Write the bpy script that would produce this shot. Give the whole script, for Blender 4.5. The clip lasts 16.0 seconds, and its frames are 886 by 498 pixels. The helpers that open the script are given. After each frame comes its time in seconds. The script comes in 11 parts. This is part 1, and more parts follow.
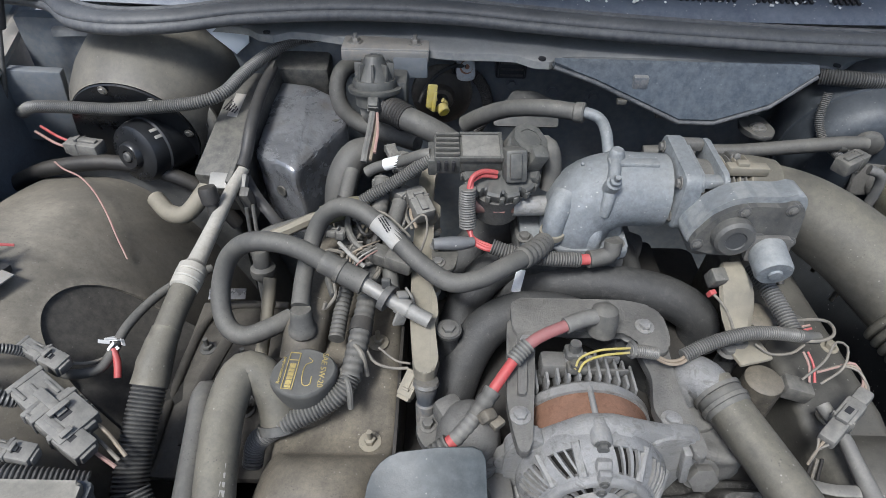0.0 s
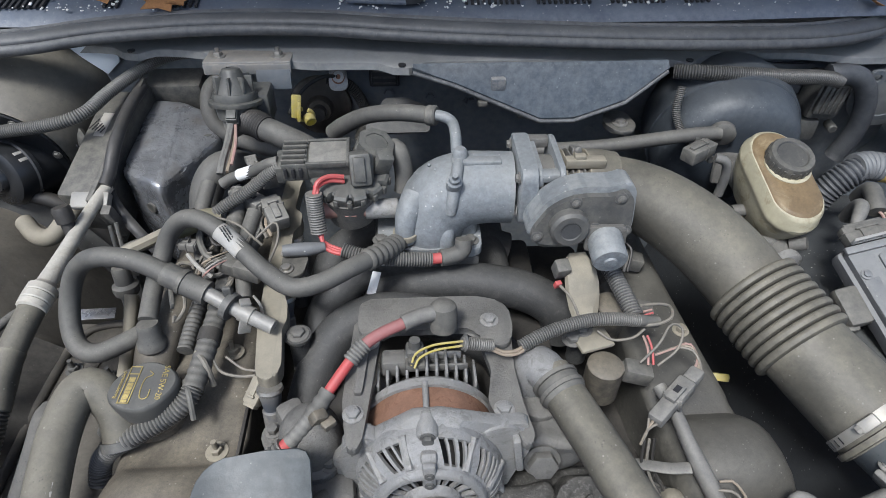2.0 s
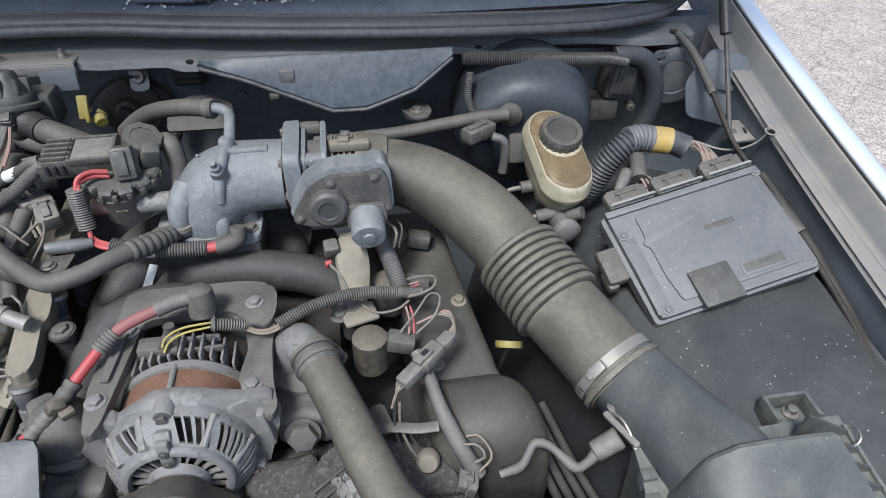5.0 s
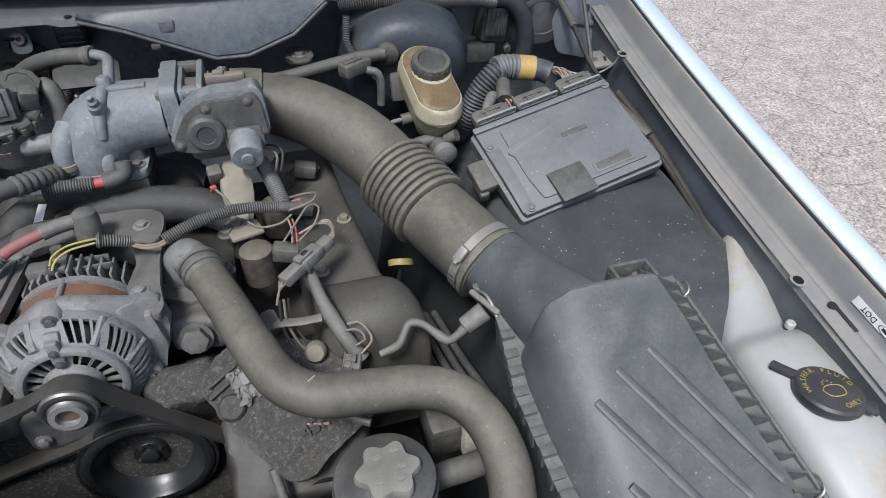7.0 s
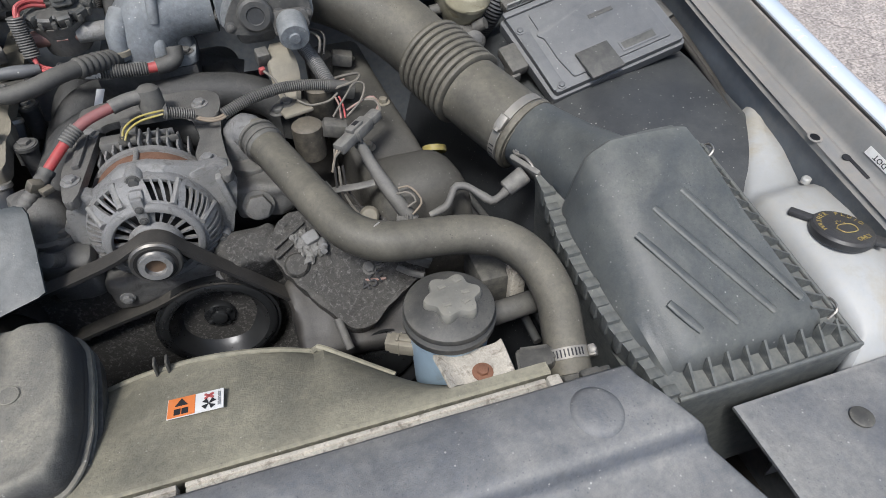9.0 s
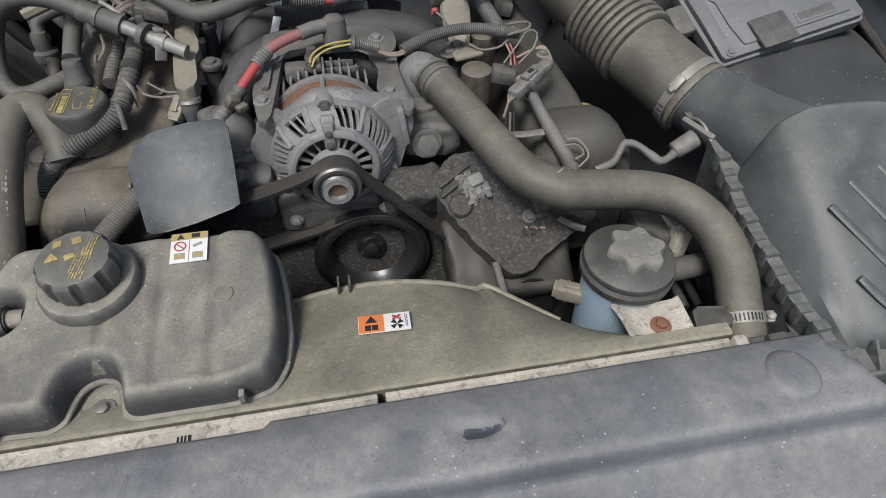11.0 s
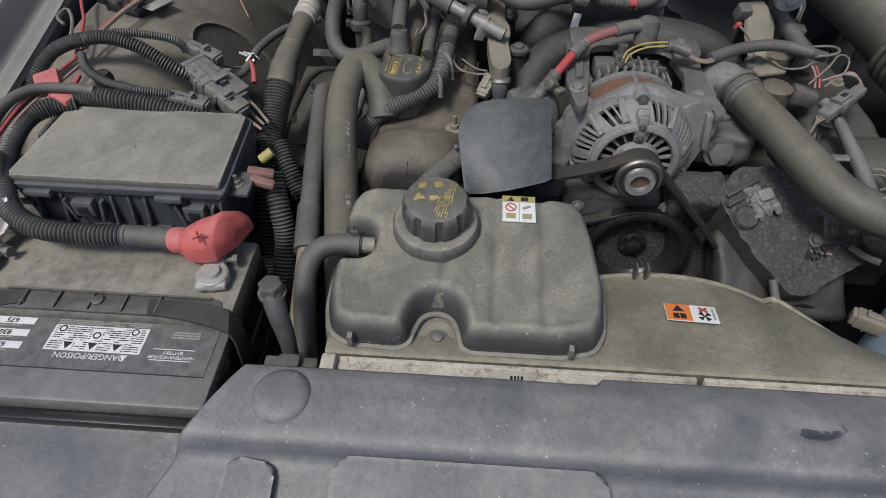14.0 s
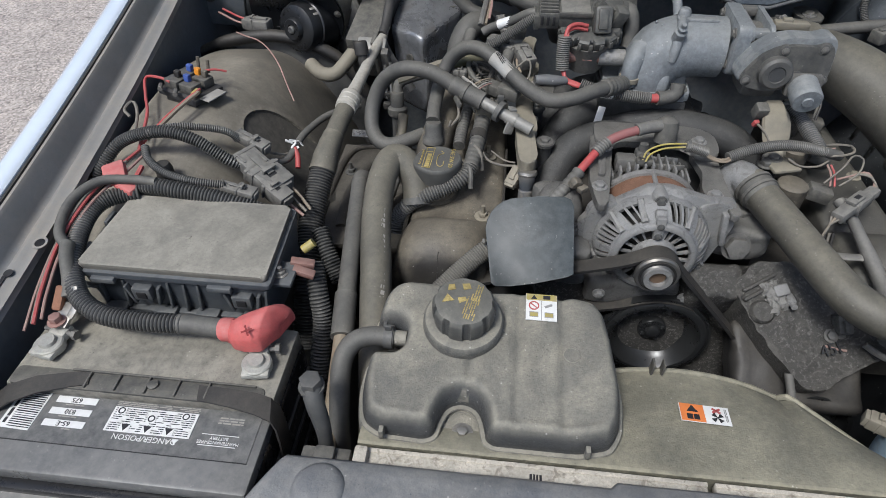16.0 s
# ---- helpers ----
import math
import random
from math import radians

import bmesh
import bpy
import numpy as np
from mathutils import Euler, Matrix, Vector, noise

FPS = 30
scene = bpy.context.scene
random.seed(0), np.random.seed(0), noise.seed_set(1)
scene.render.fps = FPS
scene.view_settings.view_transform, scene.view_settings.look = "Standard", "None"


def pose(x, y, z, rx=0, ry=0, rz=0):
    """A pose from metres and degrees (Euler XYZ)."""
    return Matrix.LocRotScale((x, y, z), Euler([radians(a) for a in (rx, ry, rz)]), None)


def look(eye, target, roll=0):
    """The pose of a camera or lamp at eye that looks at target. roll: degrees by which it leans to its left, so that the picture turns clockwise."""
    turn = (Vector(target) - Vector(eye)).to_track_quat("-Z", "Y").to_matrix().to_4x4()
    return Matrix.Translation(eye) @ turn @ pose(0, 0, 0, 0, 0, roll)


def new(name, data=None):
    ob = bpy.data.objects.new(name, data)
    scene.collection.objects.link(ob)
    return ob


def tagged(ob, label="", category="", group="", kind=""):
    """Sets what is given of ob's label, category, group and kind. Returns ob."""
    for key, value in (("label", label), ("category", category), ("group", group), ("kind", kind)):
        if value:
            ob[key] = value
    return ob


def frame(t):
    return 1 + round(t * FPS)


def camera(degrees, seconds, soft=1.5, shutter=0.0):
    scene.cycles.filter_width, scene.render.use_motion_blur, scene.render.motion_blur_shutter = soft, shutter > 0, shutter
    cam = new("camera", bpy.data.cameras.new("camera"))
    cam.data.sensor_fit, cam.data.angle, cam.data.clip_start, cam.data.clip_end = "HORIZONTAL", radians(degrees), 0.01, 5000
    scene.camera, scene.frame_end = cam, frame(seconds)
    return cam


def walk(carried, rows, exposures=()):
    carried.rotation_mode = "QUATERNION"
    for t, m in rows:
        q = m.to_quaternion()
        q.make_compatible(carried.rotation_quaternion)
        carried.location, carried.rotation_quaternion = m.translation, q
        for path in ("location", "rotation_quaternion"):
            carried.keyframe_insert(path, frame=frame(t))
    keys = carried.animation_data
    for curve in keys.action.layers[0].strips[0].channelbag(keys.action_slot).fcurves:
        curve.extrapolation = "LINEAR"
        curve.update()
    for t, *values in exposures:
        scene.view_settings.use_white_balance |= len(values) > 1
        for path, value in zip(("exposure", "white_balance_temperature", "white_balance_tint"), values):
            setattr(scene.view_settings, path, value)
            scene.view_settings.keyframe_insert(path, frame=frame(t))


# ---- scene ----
cam = camera(71.4, 16.0, 0.75)
PATH = [
    (0, (-0.008, -0.009, 1.439), (0.013, 1.467, 0.088), 1.9),
    (0.5, (0.028, -0.016, 1.437), (0.082, 1.477, 0.106), 1.9),
    (1, (0.065, -0.02, 1.436), (0.14, 1.476, 0.111), 1.3),
    (1.5, (0.101, -0.023, 1.437), (0.194, 1.477, 0.117), 1.1),
    (2, (0.141, -0.029, 1.436), (0.242, 1.477, 0.123), 0.8),
    (2.5, (0.182, -0.037, 1.436), (0.292, 1.474, 0.129), 0.4),
    (3, (0.225, -0.045, 1.436), (0.351, 1.471, 0.137), 0.2),
    (3.5, (0.26, -0.051, 1.436), (0.416, 1.465, 0.14), 0.2),
    (4, (0.293, -0.058, 1.435), (0.482, 1.454, 0.14), 0.5),
    (4.5, (0.319, -0.074, 1.435), (0.543, 1.434, 0.14), 0.7),
    (5, (0.349, -0.093, 1.43), (0.625, 1.409, 0.139), 1.3),
    (5.2, (0.359, -0.102, 1.426), (0.662, 1.398, 0.137), 1.6),
    (7.3, (0.411, -0.257, 1.38), (0.862, 1.199, 0.086), 0.2),
    (7.5, (0.407, -0.269, 1.376), (0.863, 1.172, 0.065), 0.2),
    (8, (0.391, -0.303, 1.367), (0.848, 1.112, 0.03), -0.3),
    (8.5, (0.356, -0.324, 1.357), (0.801, 1.058, -0.019), -0.6),
    (8.7, (0.341, -0.326, 1.355), (0.775, 1.04, -0.04), -0.7),
    (10.8, (0.182, -0.317, 1.338), (0.479, 0.995, -0.142), 1.4),
    (11, (0.167, -0.318, 1.337), (0.438, 0.998, -0.145), 1.3),
    (11.5, (0.129, -0.319, 1.334), (0.344, 1.008, -0.147), 1.4),
    (12, (0.089, -0.324, 1.334), (0.259, 1.018, -0.138), 2.0),
    (12.5, (0.045, -0.334, 1.331), (0.147, 1.024, -0.134), 1.8),
    (13, (0.01, -0.344, 1.328), (0.058, 1.02, -0.133), 1.9),
    (13.5, (-0.026, -0.35, 1.329), (-0.02, 1.014, -0.134), 2.0),
    (14, (-0.052, -0.358, 1.331), (-0.122, 1.016, -0.121), 1.0),
    (14.5, (-0.075, -0.36, 1.347), (-0.185, 1.022, -0.095), 0.5),
    (15, (-0.075, -0.353, 1.371), (-0.215, 1.043, -0.053), 0.1),
    (15.5, (-0.068, -0.349, 1.397), (-0.219, 1.067, -0.007), 0.0),
    (16, (-0.055, -0.342, 1.417), (-0.22, 1.096, 0.037), -0.2),
]
walk(cam, [(t, look(eye, target, roll)) for t, eye, target, roll in PATH], [(0.0, 0.6, 5940, 9), (5.2, 0.52, 5880, 9), (7.5, 0.32, 6000, 10), (8.7, 0.32, 6060, 10), (11.0, 0.16, 6240, 10), (11.5, 0.25, 6240, 10), (12.0, 0.35, 6240, 10), (12.5, 0.35, 6250, 10), (13.0, 0.1, 6230, 10), (13.5, -0.1, 6220, 10), (14.0, -0.18, 6150, 10), (14.5, -0.05, 6090, 9), (15.0, 0.05, 6060, 9), (16.0, 0.16, 6040, 9)])

# ---- world and light: bright overcast day, the bonnet stands open over the bay ----
world = bpy.data.worlds.new("world")
scene.world = world
world.use_nodes = True
wn = world.node_tree
sky = wn.nodes.new("ShaderNodeTexSky")
sky.sky_type, sky.sun_disc, sky.sun_elevation, sky.sun_rotation = "NISHITA", False, radians(58), radians(213)
sky.dust_density = 3.0
wn.links.new(sky.outputs[0], wn.nodes["Background"].inputs[0])
wn.nodes["Background"].inputs[1].default_value = 0.115
sun_data = bpy.data.lights.new("sun", "SUN")
sun_data.energy, sun_data.angle, sun_data.color = 2.9, radians(14), (1.0, 0.96, 0.9)
sun = new("sun", sun_data)
sun.matrix_world = look((-1.1, -1.7, 4.6), (0.2, 0.3, 0.8))


# ---- materials ----
def material(name, colour, rough=0.5, metal=0.0, dust=0.0, dust_colour=(0.25, 0.222, 0.175), vary=0.25, scale=60.0,
             bump=0.15, bump_scale=260.0, stain=None, stain_amount=0.0, spec=0.5, speck=0.0, coat=0.0, side=-0.2):
    """A worn surface: base colour varied at two scales, dust where the surface faces up, stains, fine relief."""
    m = bpy.data.materials.new(name)
    m.use_nodes = True
    nt = m.node_tree
    N, L = nt.nodes, nt.links
    b = N["Principled BSDF"]
    co = N.new("ShaderNodeTexCoord")

    def noise_of(sc, detail=4.0, rough_=0.6, dist=0.0):
        n = N.new("ShaderNodeTexNoise")
        n.inputs["Scale"].default_value, n.inputs["Detail"].default_value = sc, detail
        n.inputs["Roughness"].default_value, n.inputs["Distortion"].default_value = rough_, dist
        L.new(co.outputs["Object"], n.inputs["Vector"])
        return n.outputs["Fac"]

    def ramp(src, lo, hi, a=0.0, c=1.0):
        r = N.new("ShaderNodeMapRange")
        r.inputs[1].default_value, r.inputs[2].default_value, r.inputs[3].default_value, r.inputs[4].default_value = lo, hi, a, c
        L.new(src, r.inputs[0])
        return r.outputs[0]

    def calc(op, a, c):
        q = N.new("ShaderNodeMath")
        q.operation, q.use_clamp = op, True
        for k, v in ((0, a), (1, c)):
            if isinstance(v, (int, float)):
                q.inputs[k].default_value = v
            else:
                L.new(v, q.inputs[k])
        return q.outputs[0]

    def mix(f, a, c):
        q = N.new("ShaderNodeMix")
        q.data_type = "RGBA"
        for k, v in ((0, f), (6, a), (7, c)):
            if isinstance(v, (int, float)):
                q.inputs[k].default_value = v
            elif isinstance(v, tuple):
                q.inputs[k].default_value = (*v, 1.0)
            else:
                L.new(v, q.inputs[k])
        return q.outputs[2]

    coarse, fine = noise_of(scale * 0.25, 6.0, 0.7), noise_of(scale * 3.0, 6.0, 0.75)
    dark = tuple(c * (1 - vary) for c in colour)
    light = tuple(min(1.0, c * (1 + vary)) for c in colour)
    col = mix(ramp(coarse, 0.32, 0.68), dark, light)
    col = mix(ramp(fine, 0.4, 0.62, 0.0, min(0.7, vary * 1.6)), col, tuple(c * (1 - min(0.85, vary * 1.6)) for c in colour))
    if stain:
        col = mix(ramp(noise_of(scale * 0.5, 6.0, 0.7, 0.6), 0.52, 0.66, 0.0, stain_amount), col, stain)
    rough_src = ramp(coarse, 0.3, 0.7, max(0.05, rough - 0.09), min(1.0, rough + 0.09))
    if dust > 0:
        geo = N.new("ShaderNodeNewGeometry")
        sep = N.new("ShaderNodeSeparateXYZ")
        L.new(geo.outputs["Normal"], sep.inputs[0])
        up = ramp(sep.outputs["Z"], side, 0.85)
        patch = ramp(noise_of(scale * 0.35, 8.0, 0.7, 0.3), 0.3, 0.64, 0.45, 1.0)
        grain = ramp(noise_of(scale * 3.6, 8.0, 0.85), 0.38, 0.58, 0.64, 1.02)
        wiped = ramp(noise_of(max(5.0, scale * 0.13), 5.0, 0.62, 1.2), 0.4, 0.56, 0.62, 1.0)
        f = calc("MULTIPLY", calc("MULTIPLY", calc("MULTIPLY", calc("MULTIPLY", up, patch), grain), wiped), min(1.0, dust * 1.12))
        col = mix(f, col, dust_colour)
        rr = N.new("ShaderNodeMix")
        L.new(f, rr.inputs[0])
        L.new(rough_src, rr.inputs[2])
        rr.inputs[3].default_value = 0.76
        rough_src = rr.outputs[0]
        if metal > 0:
            L.new(calc("MULTIPLY", calc("SUBTRACT", 1.0, f), metal), b.inputs["Metallic"])
    elif metal > 0:
        b.inputs["Metallic"].default_value = metal
    if dust > 0.25:
        # lint and pale crumbs caught in the dust
        v = N.new("ShaderNodeTexVoronoi")
        v.inputs["Scale"].default_value = 170.0
        L.new(co.outputs["Object"], v.inputs["Vector"])
        w = calc("MULTIPLY", ramp(v.outputs["Distance"], 0.17, 0.07), ramp(noise_of(60.0, 6.0, 0.75), 0.5, 0.64))
        col = mix(calc("MULTIPLY", calc("MULTIPLY", w, up), 0.35), col, (0.4, 0.38, 0.34))
        # dark splashes and pinholes in the dust
        v = N.new("ShaderNodeTexVoronoi")
        v.inputs["Scale"].default_value = 240.0
        L.new(co.outputs["Object"], v.inputs["Vector"])
        w = calc("MULTIPLY", ramp(v.outputs["Distance"], 0.26, 0.12), ramp(noise_of(34.0, 5.0, 0.7), 0.5, 0.62))
        col = mix(calc("MULTIPLY", w, 0.55), col, dark)
        # edges paler: rubbed, with edge highlights put into the colour
        pale_edge = calc("MULTIPLY", ramp(geo.outputs["Pointiness"], 0.51, 0.58), ramp(noise_of(90.0, 4.0, 0.7), 0.35, 0.65, 0.1, 0.5))
        col = mix(pale_edge, col, tuple(min(1.0, c * 1.3) for c in dust_colour))
    if speck > 0:
        v = N.new("ShaderNodeTexVoronoi")
        v.inputs["Scale"].default_value = 120.0
        L.new(co.outputs["Object"], v.inputs["Vector"])
        w = calc("MULTIPLY", ramp(v.outputs["Distance"], 0.15, 0.07), ramp(noise_of(scale * 0.9, 5.0, 0.7), 0.5, 0.6))
        col = mix(calc("MULTIPLY", w, speck), col, (0.62, 0.6, 0.55))
    L.new(col, b.inputs["Base Color"])
    L.new(rough_src, b.inputs["Roughness"])
    b.inputs["Specular IOR Level"].default_value = spec
    b.inputs["Coat Weight"].default_value = coat
    if bump > 0:
        bp = N.new("ShaderNodeBump")
        bp.inputs["Strength"].default_value, bp.inputs["Distance"].default_value = min(1.0, bump * 0.75 + 0.03), 0.002
        h = N.new("ShaderNodeMath")
        h.operation = "ADD"
        L.new(noise_of(bump_scale, 5.0, 0.7), h.inputs[0])
        L.new(ramp(coarse, 0.0, 1.0, 0.0, 0.5), h.inputs[1])
        L.new(h.outputs[0], bp.inputs["Height"])
        L.new(bp.outputs[0], b.inputs["Normal"])
    return m


PLASTIC = material("dusty black plastic", (0.02, 0.022, 0.025), 0.5, dust=0.55, dust_colour=(0.16, 0.15, 0.125), bump=0.15)
PLASTIC_CLEAN = material("satin black plastic", (0.03, 0.032, 0.036), 0.4, dust=0.22, bump=0.1, vary=0.3)
PLASTIC_BLUE = material("weathered blue grey plastic", (0.055, 0.066, 0.088), 0.38, dust=0.72, dust_colour=(0.3, 0.292, 0.266), stain=(0.04, 0.05, 0.07), stain_amount=0.6, speck=0.55, bump=0.45, vary=0.3, scale=36, side=0.2)
COWL_PLASTIC = material("weathered cowl plastic", (0.045, 0.06, 0.092), 0.4, dust=0.55, dust_colour=(0.17, 0.188, 0.215), speck=0.85, bump=0.12, vary=0.35, scale=30)
TANK_PLASTIC = material("grey brown dusty moulded tank", (0.062, 0.064, 0.065), 0.5, dust=0.9, dust_colour=(0.295, 0.277, 0.222), stain=(0.04, 0.04, 0.04), stain_amount=0.5, bump=0.75, bump_scale=330, speck=0.45, vary=0.25, scale=70, side=0.25)
SHROUD_PLASTIC = material("dusty tan grey fan shroud plastic", (0.095, 0.095, 0.08), 0.7, dust=0.85, dust_colour=(0.32, 0.298, 0.218), stain=(0.07, 0.068, 0.056), stain_amount=0.8, bump=0.7, bump_scale=330, speck=0.45, vary=0.35, scale=40)
RUBBER = material("dusty grey rubber", (0.045, 0.045, 0.045), 0.58, dust=0.68, dust_colour=(0.165, 0.157, 0.135), bump=0.2)
RUBBER_DARK = material("dark rubber", (0.016, 0.016, 0.017), 0.55, dust=0.25, bump=0.15)
RUBBER_BLUE = material("dusty blue black rubber seal", (0.028, 0.032, 0.04), 0.5, dust=0.4, dust_colour=(0.17, 0.17, 0.165), bump=0.12)
LOOM = material("dusty corrugated sleeve plastic", (0.05, 0.051, 0.053), 0.36, dust=0.55, dust_colour=(0.205, 0.196, 0.172), bump=0.06)
LOOM_BLACK = material("dusty black ribbed sleeve", (0.026, 0.027, 0.029), 0.34, dust=0.4, dust_colour=(0.15, 0.145, 0.13), bump=0.06)
ALLOY = material("oxidised cast aluminium", (0.27, 0.27, 0.268), 0.55, 0.3, dust=0.4, dust_colour=(0.2, 0.192, 0.172), stain=(0.075, 0.072, 0.066), stain_amount=0.75, bump=0.8, bump_scale=420, scale=140)
ALLOY_DULL = material("dull dirty cast aluminium", (0.125, 0.123, 0.118), 0.58, 0.3, dust=0.55, dust_colour=(0.155, 0.148, 0.13), stain=(0.045, 0.043, 0.04), stain_amount=0.7, bump=0.6, bump_scale=330, scale=110)
ALLOY_FROST = material("whitish oxidised aluminium intake casting", (0.19, 0.208, 0.224), 0.6, 0.2, dust=0.5, dust_colour=(0.245, 0.248, 0.235), stain=(0.12, 0.14, 0.16), stain_amount=0.75, bump=0.4, bump_scale=300, scale=45, speck=0.7, vary=0.32)
BLOCK = material("grimy corroded aluminium engine block", (0.045, 0.043, 0.04), 0.7, 0.2, dust=0.5, dust_colour=(0.1, 0.095, 0.083), stain=(0.23, 0.222, 0.205), stain_amount=0.7, bump=1.0, bump_scale=420, scale=430, speck=0.35)
STEEL = material("zinc plated steel", (0.4, 0.4, 0.39), 0.4, 0.9, dust=0.35, bump=0.1)
STEEL_DARK = material("dark painted steel", (0.04, 0.042, 0.045), 0.5, dust=0.5, dust_colour=(0.13, 0.125, 0.11), bump=0.2, speck=0.2)
# black parts, and near black in place of shade deep in the bay
STEEL_SHADE = material("black steel and deep shade", (0.012, 0.012, 0.013), 0.55, dust=0.2, bump=0.2)
CHROME = material("bright clamp steel", (0.3, 0.295, 0.28), 0.46, 0.5, dust=0.55, dust_colour=(0.24, 0.22, 0.18), bump=0.15, stain=(0.15, 0.13, 0.1), stain_amount=0.6)
RAIL_STEEL = material("dusty tan fuel rail", (0.19, 0.175, 0.14), 0.6, 0.2, dust=0.75, dust_colour=(0.25, 0.225, 0.172), bump=0.25)
CORE_STEEL = material("rusty brown stator laminations", (0.235, 0.13, 0.085), 0.68, 0.25, stain=(0.12, 0.06, 0.035), stain_amount=0.7, bump=0.3, scale=150)
VALVE_COVER = material("tan dusty valve cover plastic", (0.032, 0.03, 0.027), 0.55, dust=0.78, dust_colour=(0.215, 0.188, 0.142), bump=0.3, speck=0.3, vary=0.3, side=0.4)
INTAKE_PLASTIC = material("dark mottled nylon intake manifold", (0.026, 0.027, 0.028), 0.58, dust=0.55, dust_colour=(0.092, 0.089, 0.081), stain=(0.075, 0.073, 0.068), stain_amount=0.6, bump=0.5, scale=110)
APRON = material("dusty black inner fender liner", (0.075, 0.07, 0.06), 0.5, dust=0.8, dust_colour=(0.3, 0.272, 0.218), stain=(0.12, 0.105, 0.08), stain_amount=0.5, bump=0.15, scale=22, speck=0.2)
APRON_R = material("dusty dark wheel arch liner", (0.03, 0.033, 0.038), 0.5, dust=0.5, dust_colour=(0.125, 0.128, 0.12), stain=(0.02, 0.022, 0.026), stain_amount=0.5, bump=0.25, scale=18, speck=0.8)
TUBE_RUBBER = material("tan dusty moulded rubber", (0.05, 0.048, 0.042), 0.5, dust=0.78, dust_colour=(0.2, 0.183, 0.14), stain=(0.085, 0.08, 0.066), stain_amount=0.4, bump=0.18, vary=0.3, scale=40, speck=0.25)
DUSTY_PLASTIC = material("thickly dusty grey plastic", (0.065, 0.065, 0.066), 0.55, dust=0.7, dust_colour=(0.235, 0.225, 0.197), bump=0.2)
TRAY_PLASTIC = material("dull blue black tray plastic", (0.03, 0.04, 0.054), 0.32, dust=0.3, dust_colour=(0.135, 0.15, 0.16), bump=0.1, vary=0.35, scale=22, side=-0.6, speck=0.2)
FLUID_STAIN = material("brown oily stain", (0.17, 0.115, 0.055), 0.5, dust=0.3, dust_colour=(0.16, 0.125, 0.08), stain=(0.33, 0.27, 0.16), stain_amount=0.6, vary=0.3, scale=80, bump=0.1)
PULLEY_BLACK = material("black worn pulley steel", (0.018, 0.019, 0.02), 0.28, dust=0.14, dust_colour=(0.07, 0.068, 0.062), bump=0.04)
COVER_GREY = material("grey dusty valve cover plastic", (0.036, 0.035, 0.032), 0.5, dust=0.7, dust_colour=(0.118, 0.111, 0.093), stain=(0.03, 0.029, 0.027), stain_amount=0.5, bump=0.25, speck=0.25, scale=40)
PIPE_METAL = material("pale dusty aluminium pipe", (0.27, 0.268, 0.255), 0.5, 0.3, dust=0.4, dust_colour=(0.22, 0.207, 0.178), bump=0.2, stain=(0.16, 0.14, 0.11), stain_amount=0.55)
TAG_GREY = material("faded printed tag", (0.33, 0.33, 0.32), 0.6, dust=0.4, vary=0.2, bump=0.0)
PAINT = material("silver blue car paint", (0.7, 0.765, 0.835), 0.2, 0.14, coat=1.0, vary=0.04, bump=0.0)
PAINT_IN = material("dusty primer grey body paint", (0.2, 0.21, 0.215), 0.4, 0.2, dust=0.62, dust_colour=(0.31, 0.275, 0.225), vary=0.15, bump=0.08)
PAINT_BLUE = material("dirty blue grey body steel", (0.105, 0.125, 0.15), 0.5, 0.1, dust=0.45, dust_colour=(0.19, 0.19, 0.18), vary=0.25, bump=0.12)
BEIGE = material("dirty cream radiator end trim", (0.5, 0.462, 0.39), 0.75, stain=(0.15, 0.13, 0.1), stain_amount=0.75, vary=0.3, bump=0.35, scale=160)
WHITE_PLASTIC = material("milky washer tank plastic", (0.4, 0.42, 0.435), 0.42, dust=0.5, dust_colour=(0.36, 0.335, 0.275), stain=(0.33, 0.285, 0.2), stain_amount=0.75, vary=0.14, scale=14, bump=0.06, speck=0.1)
FLUID_PLASTIC = material("bluish translucent reservoir plastic", (0.32, 0.42, 0.5), 0.4, stain=(0.2, 0.2, 0.19), stain_amount=0.5, vary=0.12, bump=0.05)
YELLOWED = material("yellowed brake fluid reservoir", (0.42, 0.39, 0.28), 0.42, dust=0.25, dust_colour=(0.24, 0.2, 0.13), stain=(0.16, 0.11, 0.045), stain_amount=0.6, vary=0.2, scale=60, bump=0.08)
RED = material("faded red rubber", (0.5, 0.085, 0.08), 0.62, dust=0.4, dust_colour=(0.42, 0.21, 0.19), bump=0.2)
RED_WIRE = material("red wire insulation", (0.44, 0.045, 0.046), 0.5, dust=0.3, dust_colour=(0.3, 0.13, 0.12), bump=0.05)
YELLOW = material("yellow plastic", (0.42, 0.34, 0.03), 0.5, dust=0.35, bump=0.0)
ORANGE = material("orange warning label", (0.66, 0.2, 0.055), 0.55, vary=0.1, bump=0.0, stain=(0.42, 0.26, 0.17), stain_amount=0.4)
WHITE_LABEL = material("white paper label", (0.68, 0.68, 0.66), 0.55, vary=0.12, bump=0.0, stain=(0.42, 0.4, 0.36), stain_amount=0.4)
BLACK_INK = material("black ink", (0.02, 0.02, 0.022), 0.6, vary=0.1, bump=0.0)
YELLOW_INK = material("faded yellow ink", (0.38, 0.3, 0.11), 0.7, vary=0.4, bump=0.0)
GREY_INK = material("grey ink", (0.27, 0.27, 0.26), 0.7, vary=0.2, bump=0.0)
FOIL = material("grey foil under clear wrap", (0.33, 0.34, 0.36), 0.2, 0.65, dust=0.3, dust_colour=(0.21, 0.195, 0.165), stain=(0.15, 0.125, 0.095), stain_amount=0.5, bump=0.9, bump_scale=75, scale=35, coat=0.3)
